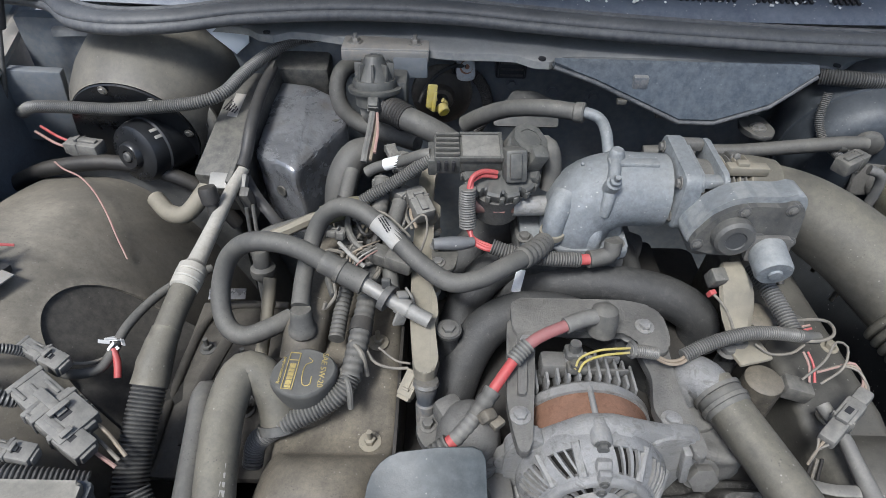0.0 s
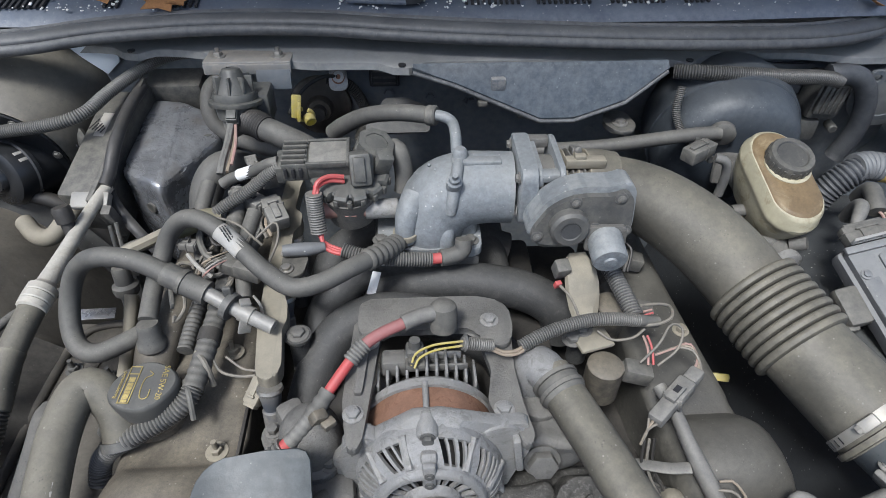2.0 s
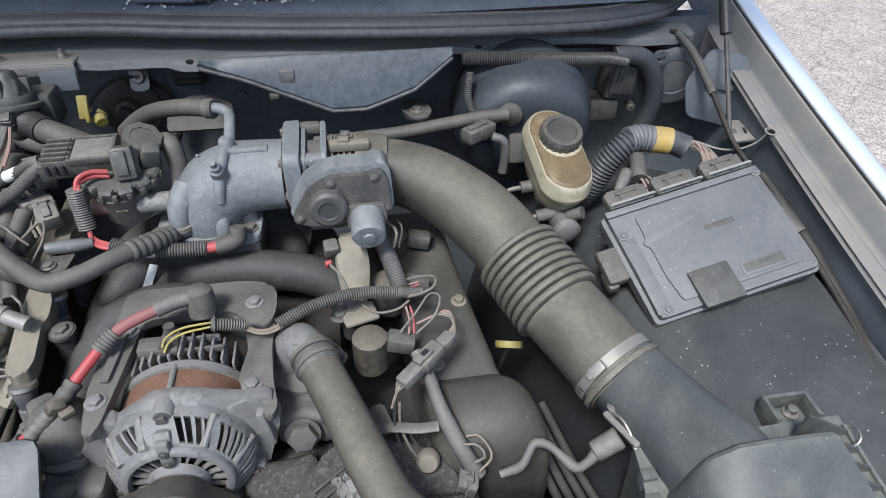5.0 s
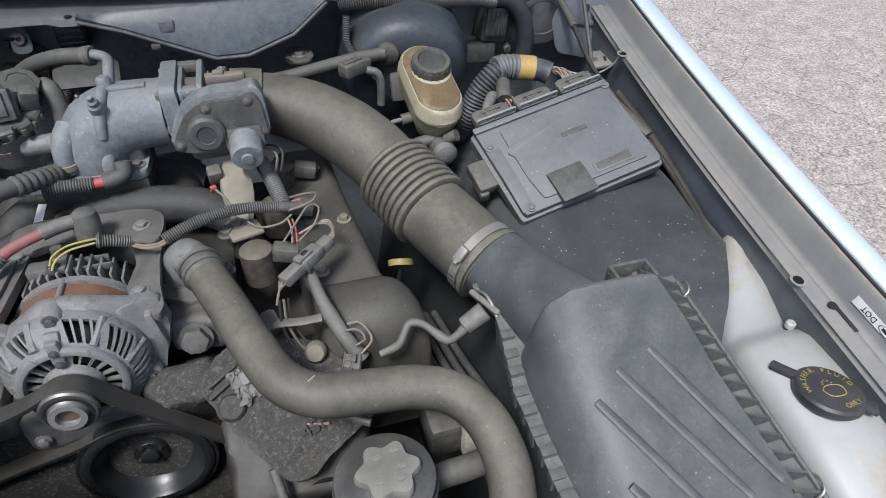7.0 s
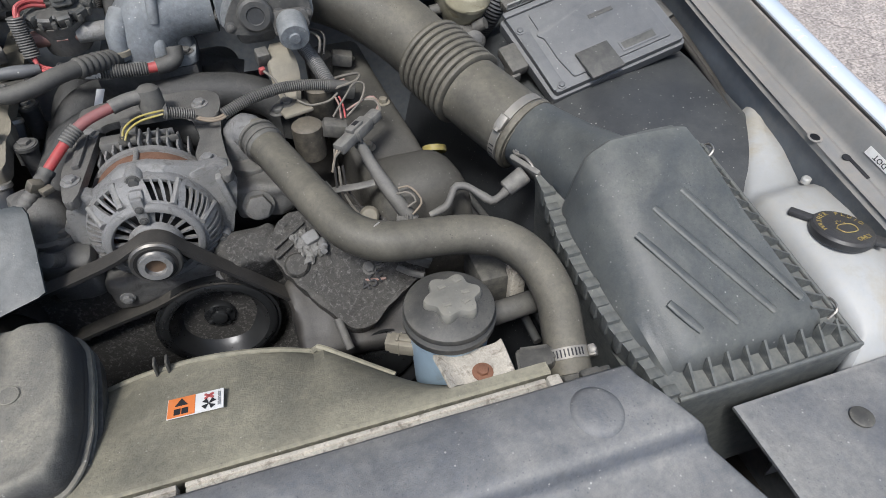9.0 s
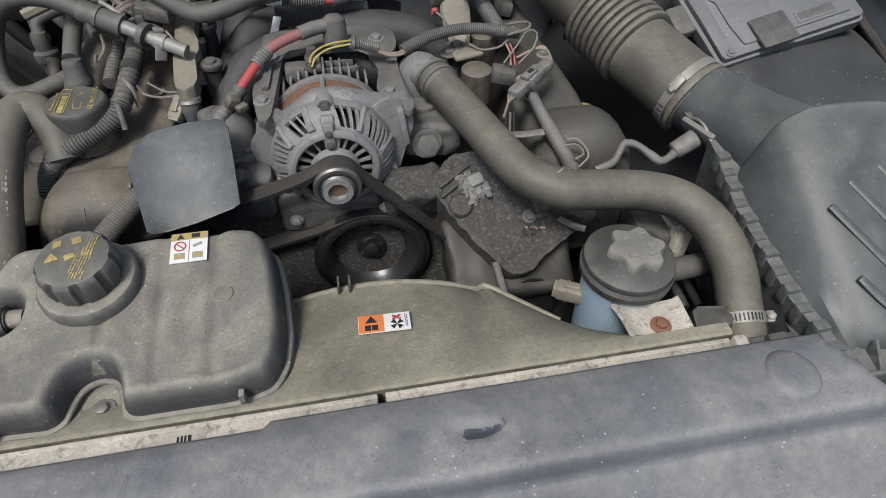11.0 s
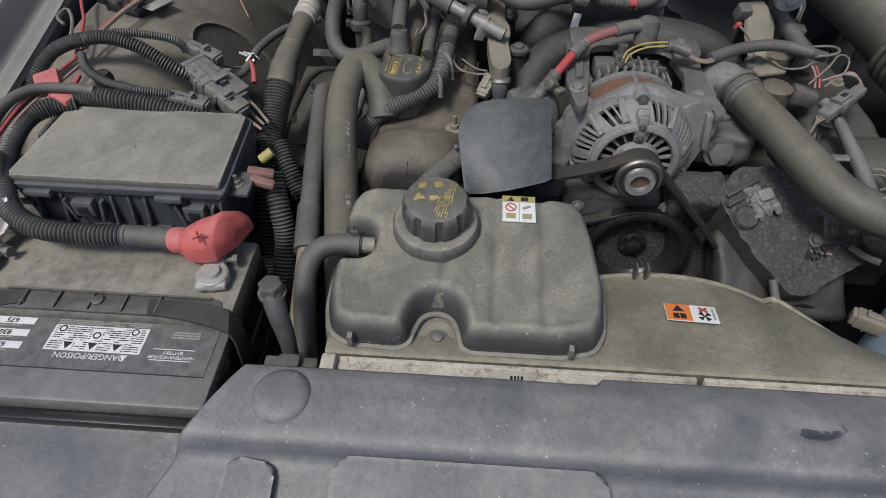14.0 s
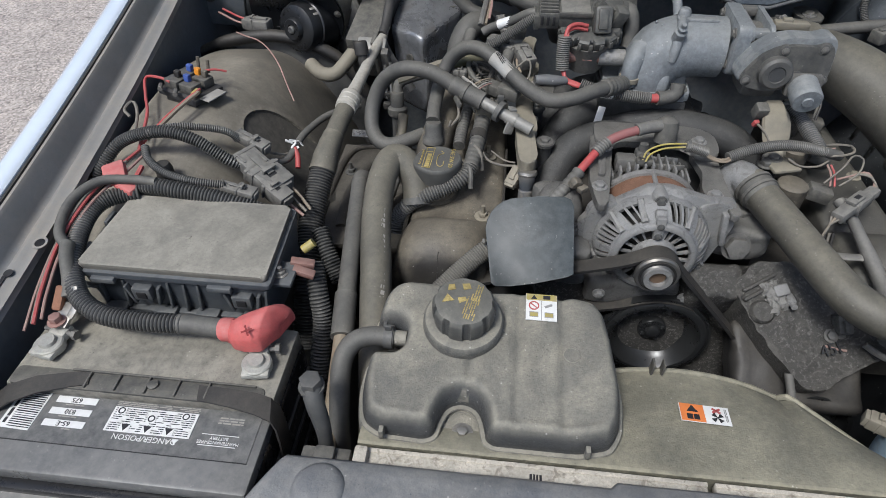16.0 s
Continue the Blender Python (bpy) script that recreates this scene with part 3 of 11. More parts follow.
def cowl():
    """Cowl ledge, rubber seal and the grille panel below the windscreen."""
    rows = []
    for k in range(72):
        x = -0.62 + k * 0.0225
        f = min(0.93, 0.832 + 0.27 * max(0.0, -x)) + float(np.interp(x, (0.42, 0.56, 0.64, 0.77, 0.87, 0.94, 1.0), (0.0, 0.024, 0.046, 0.055, 0.042, 0.05, 0.08)))
        tab = sum(math.exp(-((x - c) / 0.022) ** 2) for c in (-0.27, 0.135, 0.57))
        f -= 0.026 * min(1.0, tab)
        z = 1.052 - 0.045 * max(0.0, x - 0.35) - 0.06 * max(0.0, -0.2 - x)
        rows.append([(x, f - 0.002, z - 0.012), (x, f, z - 0.002), (x, f + 0.004, z), (x, f + 0.04, z + 0.003), (x, f + 0.075, z + 0.008), (x, f + 0.09, z + 0.035)])
    ledge = part("cowl_ledge", sheet(rows, 0.003), COWL_STEEL, car, "dusty grey blue cowl ledge with tabs")
    for x in (-0.27, 0.135, 0.57):
        f = min(0.93, 0.832 + 0.27 * max(0.0, -x)) - 0.016 + (0.024 if x > 0.5 else 0.0)
        z = 1.052 - 0.045 * max(0.0, x - 0.35) - 0.06 * max(0.0, -0.2 - x)
        part("tab_hole", lathe([(0.0055, 0), (0.0055, 0.002), (0.0005, 0.002)], pose(x, f, z), 16), BLACK_INK, ledge)
    pts = [(-0.75, 1.02, 1.06), (-0.6, 0.93, 1.085), (-0.53, 0.862, 1.088), (-0.46, 0.838, 1.09), (-0.38, 0.845, 1.092), (-0.29, 0.872, 1.095), (-0.15, 0.888, 1.098), (0.0, 0.885, 1.098),
           (0.12, 0.868, 1.096), (0.25, 0.852, 1.094), (0.45, 0.84, 1.09), (0.6, 0.842, 1.086), (0.75, 0.858, 1.08), (0.87, 0.905, 1.072), (0.94, 0.96, 1.066), (1.02, 1.05, 1.06)]
    part("weather_seal", join(sweep([(x, y - 0.008, z - 0.002) for x, y, z in pts], 0.016, 16, 0.008, squash=0.6), sweep([(x, y - 0.022, z - 0.011) for x, y, z in pts], 0.0085, 10, 0.01),
                              sweep([(x, y + 0.012, z + 0.001) for x, y, z in pts], 0.006, 8, 0.01)), RUBBER_BLUE, car, "dusty blue black rubber bonnet seal")
    rows = []
    for k in range(80):
        x = -0.72 + k * 0.0225
        y0 = 0.885 + 0.05 * max(0.0, abs(x - 0.15) - 0.45)
        rows.append([(x, y0, 1.085), (x, y0 + 0.012, 1.098), (x, y0 + 0.05, 1.106), (x, y0 + 0.15, 1.125), (x, y0 + 0.32, 1.16), (x, y0 + 0.5, 1.24)])
    cg = part("cowl_grille", sheet(rows, 0.003), COWL_PLASTIC, car, "weathered blue grey plastic cowl panel with slots and pale specks")
    for x0, n in ((-0.60, 6), (-0.46, 9), (-0.30, 3), (-0.22, 7), (0.235, 10), (0.345, 10), (0.46, 10), (0.575, 5)):
        for i in range(n):
            part("slot", box((x0 + i * 0.0088, 0.938, 1.1085), (0.0042, 0.05, 0.004), 0.0005, (9, 0, 0)), BLACK_INK, cg)


cowl()


def plenum_tray():
    """The moulded drain tray that hangs below the cowl ledge."""
    t = thing("drain_tray", (0.36, 0.80, 1.0), "blue grey plastic drain tray fixed under the cowl ledge", "tray")
    rows = []
    top = [(0.15 + 0.37 * k / 24) for k in range(25)]
    for k, x in enumerate(top):
        zb = np.interp(x, [0.15, 0.21, 0.335, 0.385, 0.46, 0.52], [1.05, 1.032, 0.983, 0.983, 1.006, 1.047])
        rows.append([(x, 0.805, 1.058), (x, 0.80, 1.054), (x, 0.80 - 0.03 * (1.054 - zb) / 0.079, zb + 0.006), (x, 0.803 - 0.03 * (1.054 - zb) / 0.079, zb), (x, 0.85, zb - 0.006), (x, 0.90, zb - 0.002)])
    part("tray_shell", sheet(rows, 0.003), TRAY_PLASTIC, t)
    line = [(0.15, 1.05), (0.21, 1.032), (0.335, 0.983), (0.385, 0.983), (0.46, 1.006), (0.52, 1.047)]
    for (xa, za), (xb, zb) in zip(line, line[1:]):
        part("rim", rod((xa, 0.797 - 0.03 * (1.054 - za) / 0.079, za), (xb, 0.797 - 0.03 * (1.054 - zb) / 0.079, zb), 0.0032, n=10), RUBBER_BLUE, t)
    for x, z in ((0.25, 1.008), (0.31, 0.988), (0.43, 0.994)):
        part("edge_clip", box((x, 0.782, z), (0.014, 0.01, 0.008), 0.002), PLASTIC, t)
    part("clip", box((0.272, 0.79, 1.034), (0.022, 0.012, 0.02), 0.003), PLASTIC_BLUE, t)
    ear = thing("tray_bracket", (0.465, 0.79, 0.95), "black rubber mount ear with a zinc bolt", "bracket")
    part("ear", prism(rounded([(0.44, 0.80), (0.442, 0.785), (0.455, 0.765), (0.478, 0.765), (0.488, 0.785), (0.482, 0.83), (0.45, 0.83)], 0.01), 0.958, 0.966, 0.003), PLASTIC, ear)
    part("bolt", hex_bolt(pose(0.464, 0.79, 0.966), 0.008, 0.006, 1.5), STEEL, ear)


plenum_tray()


def bonnet():
    """The open bonnet over the bay."""
    rows = []
    for k in range(12):
        x = CX - 0.76 + k * 1.52 / 11
        rows.append([(x, 1.02 - 0.74 * f, 1.16 + 0.97 * f + 0.05 * math.sin(math.pi * f)) for f in (0, 0.2, 0.4, 0.6, 0.8, 1.0)])
    return part("bonnet", sheet(rows, 0.012), PAINT_IN, car, "raised bonnet")


bonnet()


# ---- front: radiator cover, strip, shroud ----
def radiator_cover():
    t = thing("radiator_cover", (0.17, -0.2, 0.8), "dark blue grey plastic radiator top cover, scuffed", "cover")
    rows = []
    ys = [-0.062, -0.063, -0.068] + [-0.074 - 0.0035 * k for k in range(24)] + [-0.158, -0.165, -0.18, -0.2] + [-0.23, -0.26, -0.30, -0.34]
    us = [0.0, 0.003, 0.007, 0.012, 0.02] + [0.03 + 0.94 * k / 130 for k in range(131)] + [0.98, 0.988, 0.993, 0.997, 1.0]
    for u in us:
        row = []
        for y in ys:
            z = float(np.interp(y, [-0.34, -0.30, -0.22, -0.156, -0.149, -0.143, -0.139, -0.135, -0.128, -0.1, -0.078, -0.068, -0.063, -0.062], [0.72, 0.80, 0.826, 0.838, 0.8395, 0.843, 0.853, 0.8605, 0.8635, 0.866, 0.865, 0.862, 0.856, 0.84]))
            grow = 0.5 * max(0.0, -0.07 - y)
            x = -0.258 - grow + u * (0.597 + 0.258 + 2 * grow)
            edge = min(u, 1 - u)
            z -= 0.05 * max(0.0, 1 - edge / 0.02) ** 2
            # a finger dent
            z -= 0.004 * math.exp(-((x - 0.243) / 0.02) ** 4 - ((y + 0.10) / 0.008) ** 4)
            z += 0.0012 * noise.noise(Vector((x * 14, y * 14, 2.0)))
            if x > 0.075:
                y2 = y + 0.006 * (y > -0.07)
            else:
                y2 = y
            row.append((x, y2, z))
        rows.append(row)
    part("panel", sheet(rows, 0.003), PLASTIC_BLUE, t, sharp=60)
    for x in (-0.2, 0.53):
        part("mount_dome", lathe([(0.0265, -0.003), (0.0255, 0.0002), (0.0235, 0.0028), (0.0205, 0.005), (0.0165, 0.0064), (0.008, 0.0072), (0.001, 0.0074)], pose(x, -0.098, 0.8652 if x < 0 else 0.8632, 1), 48), PLASTIC_BLUE, t, "round raised dome", sharp=70)
    smear = []
    for k in range(40):
        a = 2 * math.pi * k / 40
        q = 1 + 0.22 * noise.noise(Vector((3 * math.cos(a), 3 * math.sin(a), 7.0)))
        smear.append((0.25 + 0.019 * q * math.cos(a), -0.099 + 0.0085 * q * math.sin(a) + 0.003 * math.cos(a)))
    part("oily_smear", sheet([[(0.25 + (x - 0.25) * f, -0.099 + (y + 0.099) * f, 0.8662 - 0.004 * math.exp(-(((x - 0.25) * f + 0.007) / 0.02) ** 4 - (((y + 0.099) * f - 0.001) / 0.008) ** 4)) for f in (0.05, 0.4, 0.7, 1.0)] for x, y in smear + smear[:1]], 0.0004), material("oily dark plastic", (0.045, 0.052, 0.07), 0.3, dust=0.3, dust_colour=(0.12, 0.12, 0.115), bump=0.1), t, "dark oily thumb smear")
    part("platform", prism(rounded([(-0.148, -0.31), (0.072, -0.31), (0.072, -0.141), (-0.148, -0.141)], 0.014, 8), -0.02, 0.0, 0.004, pose(0, -0.148, 0.852, 7.5) @ pose(0, 0.148, 0), seg=4), PLASTIC_BLUE, t, "raised flat platform in front")
    part("side_ridge", prism(rounded([(-0.245, -0.31), (-0.19, -0.31), (-0.195, -0.15), (-0.235, -0.145)], 0.01), -0.02, -0.005, 0.004, pose(0, -0.148, 0.852, 7.5) @ pose(0, 0.148, 0), seg=3), PLASTIC_BLUE, t)
    side = thing("battery_side_cover", (-0.5, -0.25, 0.78), "dusty grey plastic cover panel beside the radiator cover", "cover")
    part("panel", sheet([[(x, y, 0.803 - 0.08 * max(0, -0.2 - y)) for y in (-0.107, -0.112, -0.13, -0.2, -0.34)] for x in (-0.70, -0.60, -0.45, -0.33, -0.285)], 0.004), PLASTIC_BLUE, side)
    part("slot", box((-0.565, -0.105, 0.8052), (0.02, 0.008, 0.002), 0.0008), BLACK_INK, side)
    right = thing("headlamp_side_cover", (0.85, -0.2, 0.78), "dark plastic cover panel with a round push plug", "cover")
    part("panel", sheet([[(x, y, 0.80 + 0.02 * (x - 0.69)) for y in (-0.105, -0.11, -0.2, -0.34)] for x in (0.69, 0.70, 0.78, 0.86, 0.95, 0.99)], 0.004), PLASTIC_BLUE, right)
    part("plug", lathe([(0.0115, 0), (0.0115, 0.002), (0.0095, 0.0032), (0.002, 0.0036)], pose(0.80, -0.155, 0.803)), PLASTIC, right)


radiator_cover()


def radiator():
    t = thing("radiator", (0.17, -0.05, 0.45), "radiator with a dirty cream top edge", "radiator")
    part("core", box((0.17, -0.052, 0.59), (0.70, 0.03, 0.46), 0.003), STEEL_SHADE, t)
    part("top_edge", join(box((0.0, -0.0525, 0.8315), (0.335, 0.02, 0.016), 0.002), box((0.0, -0.041, 0.8345), (0.335, 0.005, 0.012), 0.001)), BEIGE, t, "cream painted folded top edge, dirty")
    part("top_edge", join(box((0.342, -0.0525, 0.8315), (0.335, 0.02, 0.016), 0.002), box((0.342, -0.041, 0.8345), (0.335, 0.005, 0.012), 0.001)), BEIGE, t, "cream painted folded top edge, dirty")
    for x in (0.002, 0.174, 0.343):
        hole = part("drain_hole", box((x, -0.0535, 0.8397), (0.012, 0.009, 0.0012), 0.0004), BLACK_INK, t)
        for k in range(3):
            part("rib", box((x - 0.003 + 0.003 * k, -0.0535, 0.8405), (0.001, 0.008, 0.001), 0), BEIGE, hole)
    for s, x in ((1, -0.172), (-1, 0.515)):
        clip = part("end_clip", box((x, -0.054, 0.838), (0.014, 0.026, 0.022), 0.003), BEIGE, t, "grey cream end clip")
        part("tongue", box((x, -0.062, 0.842), (0.008, 0.02, 0.012), 0.002), WHITE_LABEL, clip)
        part("side_bracket", join(box((x - s * 0.035, -0.055, 0.838), (0.05, 0.022, 0.012), 0.003), box((x - s * 0.035, -0.055, 0.846), (0.02, 0.016, 0.012), 0.002)), PLASTIC, t, "black plastic side bracket")


radiator()


def fan_shroud():
    t = thing("fan_shroud", (0.17, 0.0, 0.4), "tan dusty plastic fan shroud bolted behind the radiator", "fan shroud")
    rows = []
    for k in range(61):
        x = -0.18 + 0.70 * k / 60
        arc = max(0.0, 0.245 ** 2 - (x - 0.17) ** 2) ** 0.5
        za, ya = 0.56 + arc, 0.115
        if x > 0.30:
            ya = 0.115 - 0.75 * (x - 0.30)
            za = max(za, 0.789 - 0.16 * (x - 0.26))
        if x < 0.02:
            za = max(za, 0.74)
        zf = 0.833
        row = [(x, -0.032, zf - 0.03), (x, -0.032, zf + 0.001), (x, -0.029, zf + 0.003), (x, -0.018, zf + 0.002)]
        for f in (0.25, 0.5, 0.75, 0.92):
            row.append((x, -0.02 + (ya + 0.02) * f, zf + (min(za, zf - 0.02) - zf) * f ** 1.6))
        row += [(x, ya, min(za, zf - 0.02)), (x, ya + 0.004, min(za, zf - 0.02) - 0.008), (x, ya + 0.002, min(za, zf - 0.02) - 0.06)]
        rows.append(row)
    part("shroud", sheet(rows, 0.004), SHROUD_PLASTIC, t)
    for x in (0.138, 0.15):
        part("fin", box((x + 0.002, 0.112, 0.80), (0.0026, 0.012, 0.046), 0.001, (-6, 4, 0)), PLASTIC, t)
    edge = []
    for k in range(41):
        x = -0.04 + 0.42 * k / 40
        za = 0.56 + max(0.0, 0.245 ** 2 - (x - 0.17) ** 2) ** 0.5
        edge.append((x, (0.115 if x < 0.30 else 0.115 - 0.75 * (x - 0.30)) + 0.001, min(max(za, 0.70 if x < 0.30 else 0.789 - 0.16 * (x - 0.26)), 0.813) - 0.001))
    part("arch_lip", sweep(edge, 0.0042, 8, 0.012), SHROUD_PLASTIC, t)
    lab = part("warning_label", box((0.1835, 0.0445, 0.8297), (0.052, 0.024, 0.0012), 0, (-9, 0, -2)), WHITE_LABEL, t, "white and orange fan warning label")
    m = pose(0.1835, 0.0445, 0.8305, -9, 0, -2)
    part("orange_field", placed(box((-0.013, 0, 0), (0.025, 0.0235, 0.0006), 0), m), ORANGE, lab)
    part("warning_triangle", placed(prism([(-0.019, 0.001), (-0.007, 0.001), (-0.013, 0.010)], 0.0003, 0.0008, 0), m), BLACK_INK, lab)
    part("book_sign", placed(join(box((-0.0165, -0.006, 0.0004), (0.006, 0.007, 0.0008), 0), box((-0.0095, -0.006, 0.0004), (0.006, 0.007, 0.0008), 0)), m), BLACK_INK, lab)
    part("fan_sign", placed(join(*[prism([(0.0125, -0.004), (0.0125 + 0.007 * math.cos(a), -0.004 + 0.007 * math.sin(a)), (0.0125 + 0.007 * math.cos(a + 0.8), -0.004 + 0.007 * math.sin(a + 0.8))], 0.0003, 0.0008, 0) for a in (0.3, 1.87, 3.44, 5.0)]), m), BLACK_INK, lab)
    part("forbidden_sign", placed(join(box((0.0125, 0.0055, 0.0005), (0.010, 0.0025, 0.0006), 0, (0, 0, 35)), box((0.0125, 0.0055, 0.0005), (0.010, 0.0025, 0.0006), 0, (0, 0, -35))), m), RED_WIRE, lab)
    print_bars("print", m @ pose(0.022, 0, 0.0006, 0, 0, 90), 0.018, 0.003, 2, GREY_INK, lab, 4)


fan_shroud()


# ---- coolant tank ----
def coolant_tank():
    t = thing("coolant_tank", (-0.045, 0.06, 0.78), "dusty grey moulded coolant tank with a black screw cap", "tank")
    plan = [(-0.186, 0.008), (-0.18, -0.012), (-0.16, -0.024), (-0.112, -0.026), (-0.1, -0.02), (-0.096, 0.0), (-0.09, 0.014), (-0.076, 0.02), (-0.062, 0.014), (-0.056, 0.0), (-0.052, -0.02),
            (-0.042, -0.026), (0.045, -0.026), (0.078, -0.018), (0.09, 0.004), (0.094, 0.04), (0.09, 0.1), (0.084, 0.14), (0.07, 0.16), (0.04, 0.166), (0.018, 0.16), (0.0, 0.165), (-0.03, 0.165), (-0.06, 0.162),
            (-0.12, 0.17), (-0.158, 0.17), (-0.176, 0.16), (-0.186, 0.14), (-0.188, 0.11), (-0.178, 0.1), (-0.158, 0.1), (-0.154, 0.094), (-0.154, 0.076), (-0.158, 0.07), (-0.18, 0.069), (-0.188, 0.06), (-0.189, 0.03)]
    plan = rounded(plan, 0.009, 3)

    def ring(inset, z, sl=0.0):
        out = []
        n = len(plan)
        for i, p in enumerate(plan):
            a, b = Vector(plan[i - 1]), Vector(plan[(i + 1) % n])
            d = (b - a).normalized()
            nrm = Vector((-d.y, d.x))
            q = Vector(p) + nrm * inset
            out.append((q.x, q.y, z + sl * (q.y - 0.065)))
        return out
    s = 0.1
    area = sum(plan[i - 1][0] * plan[i][1] - plan[i][0] * plan[i - 1][1] for i in range(len(plan)))
    k = 1 if area > 0 else -1
    part("side_wall", skin([ring(k * 0.012, 0.775), ring(k * 0.005, 0.785), ring(k * 0.0035, 0.832), ring(k * 0.0035, 0.8455, s * 0.3)], caps=False), TANK_PLASTIC, t)
    P = np.array(plan)
    Q = np.roll(P, -1, axis=0)

    def reach(x, y):
        """Distance to the outline (inside positive) and the nearest point on it."""
        w = np.array((x, y))
        d = Q - P
        u = np.clip(((w - P) * d).sum(1) / np.maximum((d * d).sum(1), 1e-12), 0, 1)
        near = P + d * u[:, None]
        q = ((near - w) ** 2).sum(1)
        i = int(q.argmin())
        cross = ((P[:, 1] > y) != (Q[:, 1] > y)) & (x < (Q[:, 0] - P[:, 0]) * (y - P[:, 1]) / np.where(Q[:, 1] == P[:, 1], 1e-9, Q[:, 1] - P[:, 1]) + P[:, 0])
        return math.sqrt(q[i]) * (1 if cross.sum() % 2 else -1), near[i]

    def top_z(x, y, d):
        f = min(1.0, max(0.0, d - 0.0035) / 0.017)
        z = 0.843 + 0.032 * (1 - (1 - f) ** 3) ** 0.8 + s * (0.3 + 0.7 * f) * (y - 0.065)
        for cx, w in ((-0.02, 0.006), (0.028, 0.006), (-0.072, 0.004)):
            z -= 0.0032 * f * math.exp(-((x - cx) / w) ** 2)
        z -= 0.0012 * f * (0.5 + 0.5 * math.tanh((x - 0.028) / 0.003)) - 0.0008 * math.exp(-((x - 0.065) / 0.02) ** 2 - ((y - 0.05) / 0.06) ** 2)
        return z
    bm = bmesh.new()
    grid, step = {}, 0.0026
    for i in range(111):
        for j in range(76):
            x, y = -0.194 + i * step, -0.03 + j * step
            d, near = reach(x, y)
            if d < -step * 1.5:
                continue
            inner = d >= 0.0035
            if not inner:
                g = (np.array((x, y)) - near) * (1 if d > 0 else -1)
                g = g / max(1e-9, np.linalg.norm(g))
                x, y = near + g * 0.0035
                d = 0.0035
            grid[i, j] = (bm.verts.new((x, y, top_z(x, y, d))), inner)
    for i in range(110):
        for j in range(75):
            c4 = [grid.get(q) for q in ((i, j), (i + 1, j), (i + 1, j + 1), (i, j + 1))]
            if all(c4) and any(q[1] for q in c4):
                bm.faces.new([q[0] for q in c4])
    bmesh.ops.delete(bm, geom=[v for v in bm.verts if not v.link_faces], context="VERTS")
    part("upper_shell", bm, TANK_PLASTIC, t, sharp=80)
    for z in (0.828, 0.8355):
        part("seam_lip", skin([ring(k * 0.006, z - 0.0026), ring(k * -0.0006, z - 0.0018), ring(k * -0.0014, z), ring(k * -0.0006, z + 0.0016), ring(k * 0.006, z + 0.0024)], caps=False), TANK_PLASTIC, t)
    for x in (-0.155, 0.052):
        part("nub", box((x, -0.026, 0.85), (0.005, 0.008, 0.014), 0.001), TANK_PLASTIC, t)
    part("foot", prism(rounded([(-0.105, -0.034), (-0.048, -0.034), (-0.05, 0.012), (-0.062, 0.022), (-0.09, 0.022), (-0.102, 0.012)], 0.008), 0.822, 0.829, 0.002), TANK_PLASTIC, t)
    part("foot_bolt", hex_bolt(pose(-0.074, -0.006, 0.829), 0.006, 0.006, 1.9), STEEL, t)
    cap_m = pose(-0.083, 0.1, 0.881, 5) @ Matrix.Scale(1.14, 4)
    part("neck_collar", lathe([(0.034, -0.012), (0.0385, -0.008), (0.0395, 0.0), (0.039, 0.007), (0.037, 0.01), (0.033, 0.011), (0.028, 0.011)], cap_m, 48), TANK_PLASTIC, t)
    rings = []
    for r, h, w in ((0.0275, 0.008, 0.0), (0.029, 0.012, 0.6), (0.03, 0.018, 1.0), (0.03, 0.03, 1.0), (0.029, 0.0335, 0.8), (0.027, 0.036, 0.2), (0.022, 0.037, 0.0), (0.001, 0.0372, 0.0)):
        rings.append([((r - 0.0028 * w * (math.cos(a * 9) > 0.72)) * math.cos(a), (r - 0.0028 * w * (math.cos(a * 9) > 0.72)) * math.sin(a), h) for a in [2 * math.pi * i / 90 for i in range(90)]])
    cap = part("cap", placed(skin(rings), cap_m), material("faded black cap plastic", (0.055, 0.056, 0.055), 0.5, dust=0.75, dust_colour=(0.2, 0.192, 0.16), bump=0.25, side=0.2), t, "faded black ribbed screw cap with worn yellow print", sharp=24)
    mt = cap_m @ pose(0, 0, 0.0373)
    print_bars("cap_print", mt @ pose(0.007, -0.009, 0, 0, 0, 78), 0.026, 0.013, 6, YELLOW_INK, cap, 8, 0.5)
    print_bars("cap_print", mt @ pose(0.012, 0.0095, 0, 0, 0, 78), 0.02, 0.009, 4, YELLOW_INK, cap, 5, 0.5)
    part("cap_sign", placed(join(prism([(-0.02, -0.004), (-0.009, -0.001), (-0.016, 0.006)], 0, 0.0005, 0), prism([(-0.016, 0.01), (-0.009, 0.012), (-0.01, 0.018), (-0.016, 0.017)], 0, 0.0005, 0),
                                 prism([(-0.004, -0.004), (0.003, 0.0), (0.001, 0.004), (-0.006, 0.002)], 0, 0.0005, 0), prism([(-0.001, 0.012), (0.006, 0.014), (0.004, 0.02), (-0.003, 0.019)], 0, 0.0005, 0)), mt), YELLOW_INK, cap)
    lab_m = pose(0.0035, 0.13, 0.8836, 6)
    lab = part("label", placed(box((0, 0, 0), (0.035, 0.036, 0.001), 0), lab_m), WHITE_LABEL, t, "white and yellow caution label with pictures")
    part("yellow_band", placed(box((0, 0.0135, 0.0005), (0.0345, 0.0085, 0.0006), 0), lab_m), YELLOW, lab)
